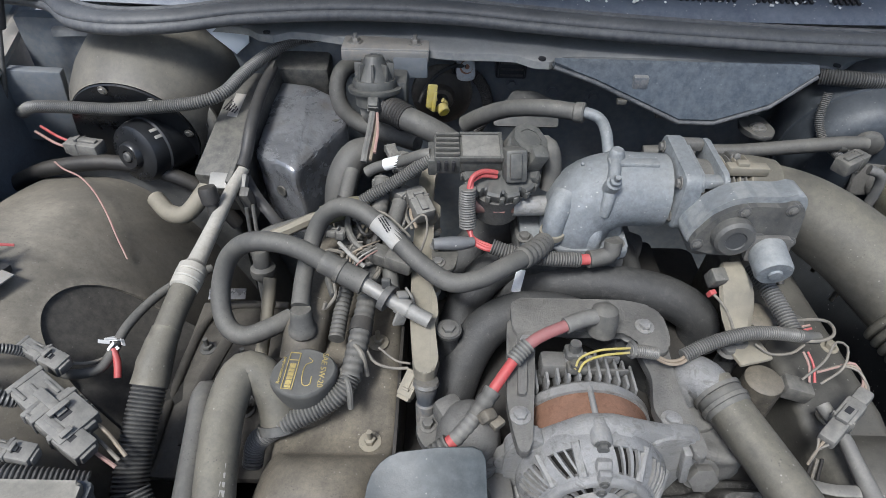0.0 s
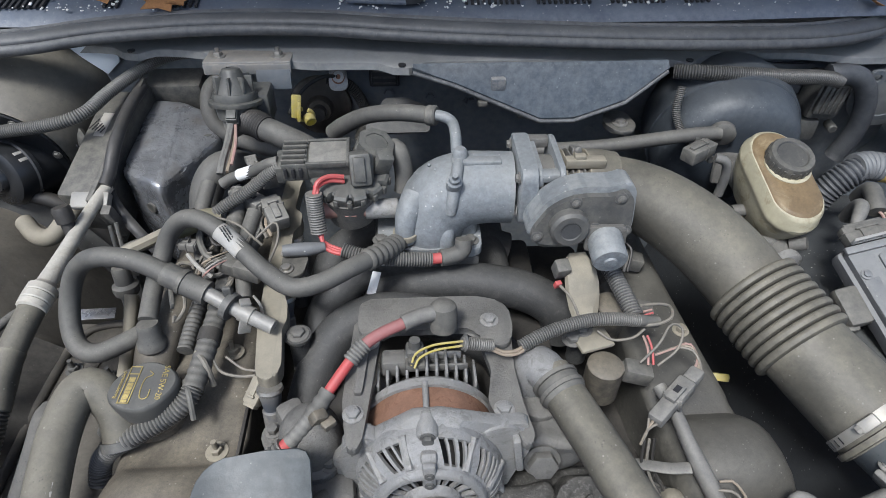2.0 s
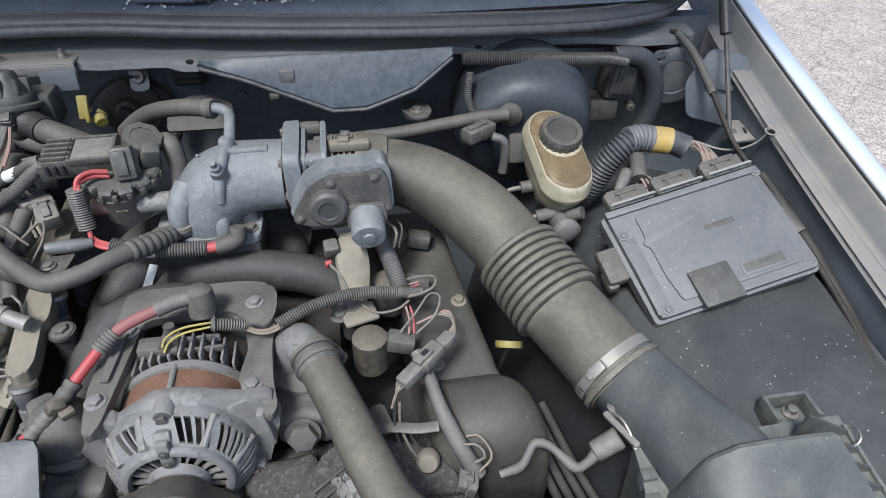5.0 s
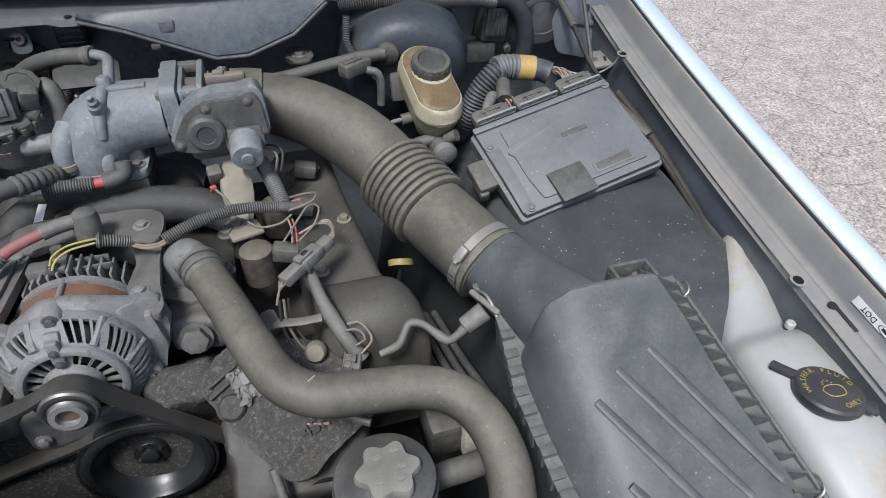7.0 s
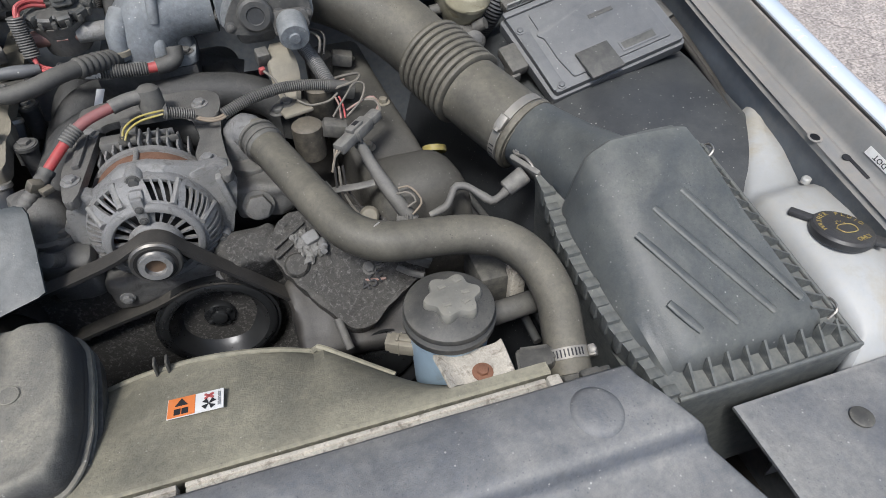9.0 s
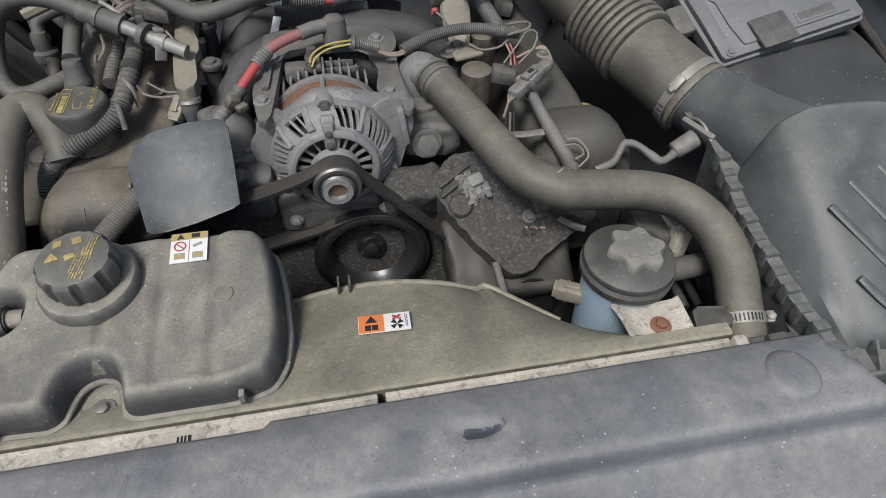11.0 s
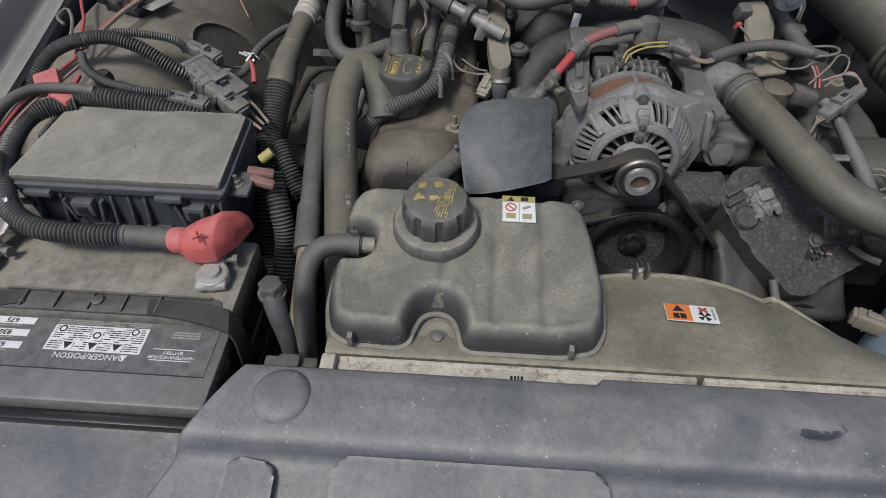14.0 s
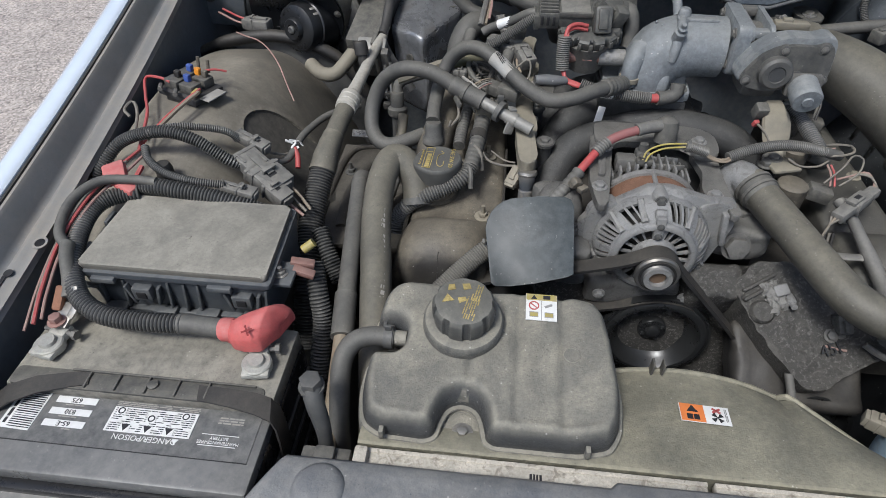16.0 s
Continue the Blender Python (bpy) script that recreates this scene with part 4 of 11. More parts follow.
    part("caution_triangle", placed(prism([(-0.012, 0.0105), (-0.005, 0.0105), (-0.0085, 0.0165)], 0.0008, 0.0013, 0), lab_m), BLACK_INK, lab)
    part("book_sign", placed(box((0.006, 0.0135, 0.001), (0.008, 0.005, 0.0006), 0), lab_m), BLACK_INK, lab)
    part("forbidden_ring", placed(join(hoop(0.0046, 0.006, 0.0006, pose(-0.0085, 0.0015, 0.0006), 24), box((-0.0085, 0.0015, 0.0009), (0.011, 0.0012, 0.0006), 0, (0, 0, -40))), lab_m), RED_WIRE, lab)
    part("picture_lines", placed(join(box((0.008, 0.002, 0.0008), (0.009, 0.003, 0.0005), 0, (0, 0, 25)), box((0.0002, -0.0045, 0.0008), (0.0007, 0.026, 0.0005), 0), box((-0.0085, -0.0105, 0.0008), (0.010, 0.007, 0.0004), 0),
                                      box((0.0085, -0.0105, 0.0008), (0.010, 0.007, 0.0004), 0)), lab_m), GREY_INK, lab)
    part("picture_fill", placed(join(box((-0.0085, -0.0108, 0.0011), (0.0085, 0.005, 0.0004), 0), box((0.0085, -0.0108, 0.0011), (0.0085, 0.005, 0.0004), 0)), lab_m), YELLOW, lab)
    part("emboss_ring", lathe([(0.0085, 0), (0.0092, 0.0008), (0.0085, 0.0014), (0.0078, 0.0008)], pose(0.037, 0.072, 0.8752, 6), 32), TANK_PLASTIC, t)
    part("nipple", rod((-0.146, 0.086, 0.861), (-0.172, 0.086, 0.862), 0.009, 0.0088, 18), TANK_PLASTIC, t)
    part("base_tray", skin([ring(k * 0.004, 0.80), ring(k * -0.002, 0.803), ring(k * -0.003, 0.821), ring(k * 0.004, 0.8235)]), PLASTIC, t, "black lower tray")
    return t


coolant_tank()


def tank_hose():
    t = thing("overflow_hose", (-0.2, 0.06, 0.8), "dusty grey rubber hose clipped to the coolant tank", "hose")
    part("hose", sweep([(-0.16, 0.086, 0.862), (-0.185, 0.085, 0.862), (-0.205, 0.078, 0.858), (-0.216, 0.06, 0.845), (-0.216, 0.03, 0.815), (-0.212, 0.0, 0.78), (-0.203, -0.02, 0.72), (-0.2, -0.03, 0.6)], 0.0115, 16), RUBBER, t)
    part("spring_clip", join(lathe([(0.0122, -0.005), (0.0135, -0.005), (0.0135, 0.005), (0.0122, 0.005)], aim((-0.166, 0.086, 0.862), (-0.17, 0.086, 0.862)), 24), box((-0.166, 0.086, 0.877), (0.008, 0.004, 0.01), 0.001), box((-0.17, 0.092, 0.876), (0.004, 0.008, 0.006), 0.001)), STEEL_DARK, t)


tank_hose()


# ---- battery corner ----
def battery():
    t = thing("battery", (-0.428, 0.005, 0.655), "black car battery with a dusty top, white labels and side strap", "battery")
    case_mat = material("glossy black battery case", (0.012, 0.012, 0.013), 0.25, dust=0.12, dust_colour=(0.08, 0.08, 0.078), bump=0.05)
    part("case", box((-0.428, 0.006, 0.735), (0.306, 0.186, 0.17), 0.006), case_mat, t)
    for z in (0.70, 0.74, 0.78):
        part("case_rib", box((-0.2735, 0.006, z), (0.004, 0.17, 0.006), 0.001), PLASTIC_CLEAN, t)
    part("front_lid", box((-0.428, -0.055, 0.822), (0.302, 0.088, 0.02), 0.004), material("scuffed dark battery plastic", (0.085, 0.087, 0.09), 0.3, dust=0.4, dust_colour=(0.2, 0.196, 0.182), bump=0.08, speck=0.2), t, "lower front half of the lid, wiped clean")
    part("lid", box((-0.428, 0.044, 0.832), (0.302, 0.108, 0.026), 0.004), material("dusty black battery lid", (0.022, 0.023, 0.025), 0.4, dust=0.9, dust_colour=(0.28, 0.262, 0.215), bump=0.1, speck=0.3), t, "black lid with a thick coat of dust")
    part("vent_cover", prism(rounded([(-0.575, 0.014), (-0.29, 0.014), (-0.288, -0.009), (-0.575, -0.009)], 0.005), 0.842, 0.8465, 0.002), PLASTIC, t, "dusty vent cover strip with raised ribs")
    for k in range(5):
        part("vent_rib", box((-0.487 + k * 0.034, 0.003, 0.8475), (0.0025, 0.021, 0.004), 0.001), PLASTIC, t)
    part("vent_rib", box((-0.405, 0.0135, 0.8475), (0.21, 0.0025, 0.004), 0.001), PLASTIC, t)
    part("vent_cap", lathe([(0.006, 0), (0.006, 0.003), (0.004, 0.004)], pose(-0.413, 0.004, 0.846), 18), PLASTIC, t)
    for x, y, z in ((-0.55, 0.038, 0.845), (-0.306, 0.038, 0.845)):
        part("post", lathe([(0.0095, -0.002), (0.0095, 0.016), (0.0085, 0.0185), (0.001, 0.0185)], pose(x, y, z), 24), LEAD, t, "grey lead terminal post")
    # the print is read from behind the car
    face = part("label_field", box((-0.43, -0.038, 0.8324), (0.286, 0.056, 0.0008), 0), material("charcoal label film", (0.045, 0.047, 0.05), 0.3, dust=0.3, dust_colour=(0.2, 0.195, 0.18), bump=0.05), t, "charcoal printed label with white text boxes")
    part("barcode_field", box((-0.5455, -0.031, 0.8331), (0.036, 0.048, 0.0006), 0, (0, 0, -2)), WHITE_LABEL, face)
    bars = bmesh.new()
    rnd = random.Random(3)
    for k in range(17):
        bars = join(bars, box((-0.5415, -0.0525 + k * 0.0026, 0.8336), (0.025, rnd.uniform(0.0007, 0.0015), 0.0005), 0, (0, 0, -2)))
    part("barcode", bars, BLACK_INK, face)
    print_bars("code_print", pose(-0.5585, -0.033, 0.8336, 0, 0, 88), 0.034, 0.004, 1, BLACK_INK, face, 17, 0.8)
    for k, txt in enumerate(("675", "830", "65-E")):
        b = part("value_field", box((-0.495, -0.0155 - k * 0.0142, 0.8331), (0.046, 0.0078, 0.0006), 0), WHITE_LABEL, face)
        letters("value_text", txt, pose(-0.495, -0.0155 - k * 0.0142, 0.8336, 0, 0, 180), 0.0082, BLACK_INK, b)
        print_bars("small_print", pose(-0.495, -0.0213 - k * 0.0142, 0.8331), 0.022, 0.0022, 1, TAG_GREY, face, k)
    d = part("danger_field", box((-0.4025, -0.032, 0.8331), (0.094, 0.029, 0.0006), 0), WHITE_LABEL, face)
    print_bars("danger_print", pose(-0.4025, -0.032, 0.8335), 0.09, 0.027, 11, BLACK_INK, d, 11, 0.36)
    for k in range(3):
        part("hazard_back", box((-0.428 + k * 0.024, -0.0415, 0.8338), (0.011, 0.009, 0.0004), 0), WHITE_LABEL, d)
        part("hazard_triangle", prism([(-0.428 + k * 0.024 - 0.0045, -0.0375), (-0.428 + k * 0.024 + 0.0045, -0.0375), (-0.428 + k * 0.024, -0.0455)], 0.8339, 0.8343, 0), BLACK_INK, d)
        part("hazard_back", box((-0.44 + k * 0.036, -0.0225 - 0.006 * (k % 2), 0.8338), (0.010, 0.009, 0.0004), 0), WHITE_LABEL, d)
        part("hazard_ring", hoop(0.0026, 0.0039, 0.0005, pose(-0.44 + k * 0.036, -0.0225 - 0.006 * (k % 2), 0.8339), 18), BLACK_INK, d)
    letters("danger_text", "DANGER/POISON", pose(-0.402, -0.0515, 0.833, 0, 0, 180), 0.0088, WHITE_LABEL, face)
    part("danger_sign", prism([(-0.3725, -0.0485), (-0.3655, -0.0485), (-0.369, -0.0545)], 0.8328, 0.8334, 0), WHITE_LABEL, face)
    letters("kind_text", "MAINTENANCE-FREE", pose(-0.324, -0.0475, 0.833, 0, 0, 180), 0.0048, WHITE_LABEL, face)
    letters("kind_text", "BATTERY", pose(-0.324, -0.0425, 0.833, 0, 0, 180), 0.0048, WHITE_LABEL, face)
    for k in (-0.0388, -0.0512):
        part("rule", box((-0.324, k, 0.833), (0.04, 0.0006, 0.0006), 0), WHITE_LABEL, face)
    print_bars("maker_print", pose(-0.318, -0.022, 0.833), 0.028, 0.009, 3, TAG_GREY, face, 6, 0.5)
    print_bars("edge_print", pose(-0.4025, -0.0135, 0.833), 0.094, 0.006, 3, TAG_GREY, face, 7, 0.45)
    part("panel_edge", box((-0.43, -0.0665, 0.8322), (0.288, 0.001, 0.001), 0.0003), BLACK_INK, t)
    part("front_ledge", box((-0.428, -0.103, 0.81), (0.304, 0.014, 0.012), 0.003), case_mat, t)
    for edge in ([(-0.604, -0.03, 0.80, 0.008, -0.02), (-0.592, -0.024, 0.832, 0.01, -0.02), (-0.572, -0.012, 0.845, 0.012, -0.021), (-0.545, 0.001, 0.8475, 0.011, -0.02), (-0.51, 0.009, 0.848, 0.008, -0.017), (-0.488, 0.0115, 0.848, 0.004, -0.015)],
                 [(-0.362, 0.0085, 0.848, 0.004, -0.018), (-0.33, 0.008, 0.848, 0.005, -0.021), (-0.298, 0.006, 0.8475, 0.006, -0.025), (-0.281, 0.003, 0.845, 0.007, -0.027), (-0.272, 0.0, 0.836, 0.004, -0.028), (-0.269, -0.003, 0.81, 0.002, -0.028), (-0.2685, -0.006, 0.77, 0.0, -0.028)]):
        rings = []
        for k, (x, y, z, dx, dy) in enumerate(edge):
            a, b = Vector((x, y, z)), Vector((x + dx, y + dy, z - 0.001))
            q = edge[min(k + 1, len(edge) - 1)]
            p = edge[max(k - 1, 0)]
            n = (Vector(q[:3]) - Vector(p[:3])).cross(a - b).normalized() * 0.0011
            n = n if n.z > 0 or (abs(n.z) < 0.0003 and n.x > 0) else -n
            rings.append([a + n, b + n, b - n, a - n])
        part("strap", skin(rings), RUBBER_DARK, t, "flat black rubber carry strap")


battery()


def fuse_box():
    t = thing("fuse_box", (-0.44, 0.2, 0.8), "black fuse box with a dusty grey brown lid", "fuse box")
    shell = material("blue black fuse box plastic", (0.055, 0.064, 0.076), 0.42, dust=0.3, dust_colour=(0.15, 0.15, 0.14), bump=0.12, vary=0.3)
    part("base", skin([rounded3(-0.548, -0.326, 0.134, 0.256, 0.80), rounded3(-0.549, -0.324, 0.132, 0.258, 0.84), rounded3(-0.552, -0.32, 0.128, 0.26, 0.88), rounded3(-0.552, -0.32, 0.128, 0.26, 0.884)]), shell, t, "blue black lower shell")
    lid = material("dusty flat lid plastic", (0.085, 0.081, 0.071), 0.6, dust=0.9, dust_colour=(0.305, 0.288, 0.242), bump=0.15, vary=0.12)
    part("lid", prism(rounded([(-0.552, 0.128), (-0.318, 0.128), (-0.325, 0.26), (-0.545, 0.26)], 0.006), 0.887, 0.897, 0.004, seg=3), lid, t, "flat grey brown dusty lid")
    part("lid_rim", prism(rounded([(-0.557, 0.123), (-0.313, 0.123), (-0.32, 0.264), (-0.55, 0.264)], 0.006), 0.881, 0.8885, 0.0015), shell, t)
    part("lid_mark", lathe([(0.004, 0), (0.004, 0.0006), (0.003, 0.0008)], pose(-0.436, 0.187, 0.897), 16), lid, t)
    for x in (-0.52, -0.375):
        part("rim_lip", box((x, 0.121, 0.8795), (0.03, 0.008, 0.008), 0.002), shell, t)
    for x in (-0.478, -0.352):
        latch = part("latch", box((x, 0.125, 0.858), (0.024, 0.012, 0.02), 0.002), shell, t, "square snap latch")
        part("latch_window", box((x, 0.1185, 0.858), (0.012, 0.001, 0.01), 0.0003), BLACK_INK, latch)
        for dx in (-0.018, 0.018):
            part("latch_wing", box((x + dx, 0.127, 0.853), (0.004, 0.01, 0.03), 0.001, (0, 12 if dx > 0 else -12, 0)), shell, latch)
    for x in (-0.535, -0.505, -0.448, -0.428, -0.41, -0.325):
        part("rib", box((x, 0.13, 0.85), (0.0035, 0.008, 0.05), 0.001, (0, 8, 0)), shell, t)
    for x in (-0.525, -0.46, -0.405, -0.345):
        part("foot_ledge", box((x, 0.126, 0.826), (0.03, 0.014, 0.006), 0.002), shell, t)
    part("front_shelf", box((-0.436, 0.131, 0.818), (0.215, 0.012, 0.012), 0.002), shell, t)
    part("side_hook", box((-0.555, 0.131, 0.856), (0.03, 0.008, 0.005), 0.002), shell, t)
    for y in (0.165, 0.225):
        part("side_clip", join(box((-0.558, y, 0.874), (0.02, 0.02, 0.006), 0.002), box((-0.564, y, 0.88), (0.006, 0.024, 0.014), 0.002)), shell, t)
    part("clip_bar", rod((-0.565, 0.15, 0.876), (-0.563, 0.24, 0.878), 0.0035), shell, t)
    part("lug_plate", box((-0.31, 0.16, 0.872), (0.03, 0.04, 0.006), 0.002), shell, t)
    part("lug_stud", hex_bolt(pose(-0.312, 0.157, 0.875), 0.006, 0.006, 1.4, 0.006), STEEL, t)


def rounded3(x0, x1, y0, y1, z):
    return [(x, y, z) for x, y in rounded([(x0, y0), (x1, y0), (x1, y1), (x0, y1)], 0.006)]


fuse_box()


# ---- air intake ----
def air_box():
    t = thing("air_filter_box", (0.73, 0.08, 0.7), "dark plastic air filter box with a ribbed sloping lid", "air filter box")
    lid = []
    # front to back: y, left x, right x, top z, flange z
    secs = [(-0.068, 0.652, 0.810, 0.822, 0.808), (-0.064, 0.647, 0.815, 0.836, 0.808), (-0.056, 0.644, 0.817, 0.845, 0.81), (-0.04, 0.642, 0.814, 0.853, 0.812), (0.0, 0.637, 0.803, 0.872, 0.82), (0.06, 0.634, 0.787, 0.901, 0.832), (0.12, 0.634, 0.776, 0.931, 0.843),
            (0.15, 0.637, 0.768, 0.945, 0.85), (0.159, 0.639, 0.766, 0.9485, 0.851), (0.163, 0.641, 0.765, 0.9475, 0.852), (0.167, 0.644, 0.763, 0.941, 0.853), (0.172, 0.648, 0.76, 0.92, 0.854), (0.178, 0.652, 0.757, 0.885, 0.856), (0.182, 0.655, 0.755, 0.87, 0.857)]
    for y, xl, xr, zt, zb in secs:
        rb = float(np.interp(y, (-0.07, 0.21), (0.818, 0.785)))
        pts = [(xl - 0.03, zb - 0.02), (xl - 0.022, zb), (xl - 0.012, zb + (zt - zb) * 0.5), (xl - 0.002, zt - 0.018), (xl + 0.006, zt - 0.009), (xl + 0.018, zt - 0.003)]
        for f in (0.2, 0.4, 0.6, 0.8):
            pts.append((xl + (xr - xl) * f, zt + 0.003 * math.sin(math.pi * f)))
        pts += [(xr - 0.008, zt), (xr - 0.003, zt - 0.0015), (xr, zt - 0.005), (xr + (rb - xr) * 0.5, (zt + zb) / 2), (rb, zb), (rb, zb - 0.02)]
        lid.append([(x, y, z) for x, z in pts])
    box_mat = material("dusty dark grey airbox plastic", (0.042, 0.05, 0.058), 0.38, dust=0.6, dust_colour=(0.178, 0.18, 0.158), bump=0.2, speck=0.35, vary=0.3)
    part("lid", skin(lid), box_mat, t, "dusty dark lid with raised ribs", sharp=30)

    def on_lid(x, y):
        return (x, y, 0.8735 + 0.479 * y + 0.0015)
    for a, b in (((0.651, 0.058), (0.719, -0.046)), ((0.682, 0.08), (0.764, -0.045)), ((0.722, 0.092), (0.80, -0.04)), ((0.655, -0.012), (0.677, -0.044))):
        mid = tuple((Vector(a) + Vector(b)) / 2)
        part("lid_rib", sweep([on_lid(*a), on_lid(*mid), on_lid(*b)], 0.0055, 12, 0.006, radii=[0.0045, 0.0055, 0.0055, 0.0055, 0.0045], squash=0.5), box_mat, t)
    base = []

    def rim(y):
        return float(np.interp(y, (-0.092, -0.085, 0.0, 0.12, 0.21), (0.63, 0.622, 0.602, 0.597, 0.61))), float(np.interp(y, (-0.092, 0.215), (0.852, 0.845))), 0.817 + 0.17 * (y + 0.09)
    for y in (-0.092, -0.088, 0.0, 0.12, 0.2, 0.222):
        xl, xr, zt = rim(y)
        base.append([(xl, y, zt), (xr, y, zt), (xr, y, zt - 0.006), (xr - 0.012, y, zt - 0.008), (xr - 0.03, y, 0.62), (xl + 0.02, y, 0.62), (xl + 0.004, y, zt - 0.03)])
    part("base", skin(base), box_mat, t, "dark plastic lower half with fins", sharp=30)
    pts = [(rim(y)[1] - 0.002, y, rim(y)[2] + 0.002) for y in (-0.09, 0.0, 0.1, 0.21)]
    part("rim_edge", sweep(pts, 0.003, 8, 0.02), box_mat, t)
    part("rim_edge", sweep([(0.632, -0.09, 0.819), (0.74, -0.091, 0.819), (0.852, -0.09, 0.819)], 0.003, 8, 0.02), box_mat, t)
    for k in range(15):
        y = -0.07 + 0.272 * k / 14
        xl, xr, z = rim(y)
        rb = float(np.interp(y, (-0.07, 0.21), (0.812, 0.78)))
        fin = prism([(rb - 0.004, 0.0), (xr - 0.002, 0.0), (xr - 0.004, 0.005), (rb - 0.004, 0.026 + 0.08 * (y + 0.07))], -0.0016, 0.0016, 0, Matrix(((1, 0, 0, 0), (0, 0, -1, y), (0, 1, 0, z), (0, 0, 0, 1))) @ pose(0, 0, 0))
        part("fin", fin, box_mat, t)
    for k in range(13):
        y = -0.08 + 0.27 * k / 12
        xl, xr, z = rim(y)
        part("side_block", box((xl + 0.007, y, z - 0.006 - 0.003 * (k % 2)), (0.016, 0.012, 0.022), 0.0012), box_mat, t)
    for k in range(9):
        x = 0.652 + k * 0.0222
        fin = prism([(0.0, 0.0), (0.024, 0.0), (0.024, 0.022), (0.002, 0.004)], -0.0014, 0.0014, 0, Matrix(((0, 0, 1, x), (1, 0, 0, -0.09), (0, 1, 0, 0.818), (0, 0, 0, 1))))
        part("fin", fin, box_mat, t)
    for y, x in ((0.185, 0.832), (-0.055, 0.835)):
        part("wire_clip", sweep([(x, y, 0.818 + 0.18 * (y + 0.06)), (x + 0.012, y + 0.003, 0.832 + 0.18 * (y + 0.06)), (x + 0.016, y + 0.02, 0.83 + 0.18 * (y + 0.06)), (x + 0.004, y + 0.024, 0.816 + 0.18 * (y + 0.06))], 0.0016, 6, 0.004), STEEL, t)
    part("hinge_tab", join(box((0.798, 0.252, 0.862), (0.05, 0.005, 0.03), 0.0015), box((0.774, 0.238, 0.862), (0.005, 0.032, 0.03), 0.0015), box((0.823, 0.238, 0.862), (0.005, 0.032, 0.03), 0.0015), box((0.798, 0.236, 0.852), (0.05, 0.03, 0.006), 0.002)), box_mat, t, "black boxed mount pocket")
    part("hinge_screw", hex_bolt(pose(0.806, 0.241, 0.856), 0.006, 0.009, 1.5), STEEL, t)
    part("outlet", sweep([(0.632, 0.325, 0.868), (0.65, 0.275, 0.87), (0.668, 0.22, 0.874), (0.682, 0.175, 0.878), (0.69, 0.13, 0.875)], 0.047, 28, radii=[0.047, 0.048, 0.05, 0.055, 0.055]), box_mat, t, "round dark outlet neck")
    sensor = part("sensor_mount", join(rod((0.578, 0.236, 0.842), (0.606, 0.24, 0.858), 0.0115, 0.0125, 18, 0.002), box((0.61, 0.243, 0.862), (0.008, 0.05, 0.03), 0.003, (0, -30, 24))), DUSTY_PLASTIC, t, "air flow sensor plug on the neck")
    part("sensor_clip", sweep([(0.60, 0.262, 0.872), (0.606, 0.25, 0.878), (0.61, 0.235, 0.876), (0.612, 0.218, 0.868)], 0.0022, 8, 0.004), STEEL, sensor)
    part("sensor_screw", hex_bolt(pose(0.606, 0.266, 0.874), 0.005, 0.004), STEEL, sensor)


air_box()


def intake_tube():
    t = thing("air_intake_tube", (0.5, 0.5, 0.88), "large dusty grey rubber air intake tube with bellows", "intake tube")
    tube_mat = TUBE_RUBBER
    pts = [(0.335, 0.605, 0.985), (0.365, 0.606, 0.983), (0.41, 0.602, 0.976), (0.455, 0.588, 0.963), (0.50, 0.556, 0.944), (0.53, 0.523, 0.926), (0.553, 0.485, 0.909)]
    part("elbow_tube", sweep(pts, 0.045, 32, 0.01, radii=[0.04, 0.041, 0.044, 0.047, 0.049, 0.05, 0.049]), tube_mat, t)
    a, b = Vector((0.553, 0.487, 0.909)), Vector((0.588, 0.405, 0.888))
    prof = []
    for k in range(8):
        h = k / 8 * (b - a).length
        s = (b - a).length / 8
        prof += [(0.0515, h), (0.0545, h + s * 0.05), (0.0572, h + s * 0.16), (0.0584, h + s * 0.36), (0.0586, h + s * 0.55), (0.0575, h + s * 0.8), (0.0545, h + s * 0.95)]
    part("bellows", lathe(prof + [(0.049, (b - a).length)], aim(a, b), 40), tube_mat, t, "ribbed bellows section")
    part("straight_tube", sweep([(0.586, 0.409, 0.889), (0.605, 0.37, 0.88), (0.637, 0.305, 0.865)], 0.05, 32, 0.02, radii=[0.05, 0.0505, 0.0495]), tube_mat, t)
    ax = (Vector((0.637, 0.305, 0.865)) - Vector((0.605, 0.37, 0.88))).normalized()
    c = Vector((0.628, 0.322, 0.869))
    worm_clamp("hose_clamp", c, c + ax, 0.0505, t, screw=(-0.55, -0.5, 0.55), label="bright steel hose clamp")
    part("tube_lip", lathe([(0.05, -0.004), (0.0535, -0.003), (0.0535, 0.003), (0.05, 0.004)], aim(c + ax * 0.014, c + ax * 0.03), 40), tube_mat, t)
    c2 = Vector((0.347, 0.606, 0.984))
    worm_clamp("hose_clamp", c2, c2 + Vector((1, 0, -0.03)), 0.0415, t, screw=1.2, label="grey hose clamp with a screw housing", mat=ALLOY_DULL)
    for k in range(5):
        part("collar_ring", lathe([(0.041, -0.0022), (0.0455, -0.0008), (0.0455, 0.0008), (0.041, 0.0022)], aim((0.329 + 0.0072 * k, 0.606, 0.985), (0.4, 0.606, 0.983)), 36), RUBBER if k % 2 else RAIL_STEEL, t)
    part("cuff", sweep([(0.358, 0.606, 0.984), (0.375, 0.606, 0.983), (0.392, 0.605, 0.98)], 0.046, 32, 0.006), tube_mat, t, "thick rubber cuff")


intake_tube()


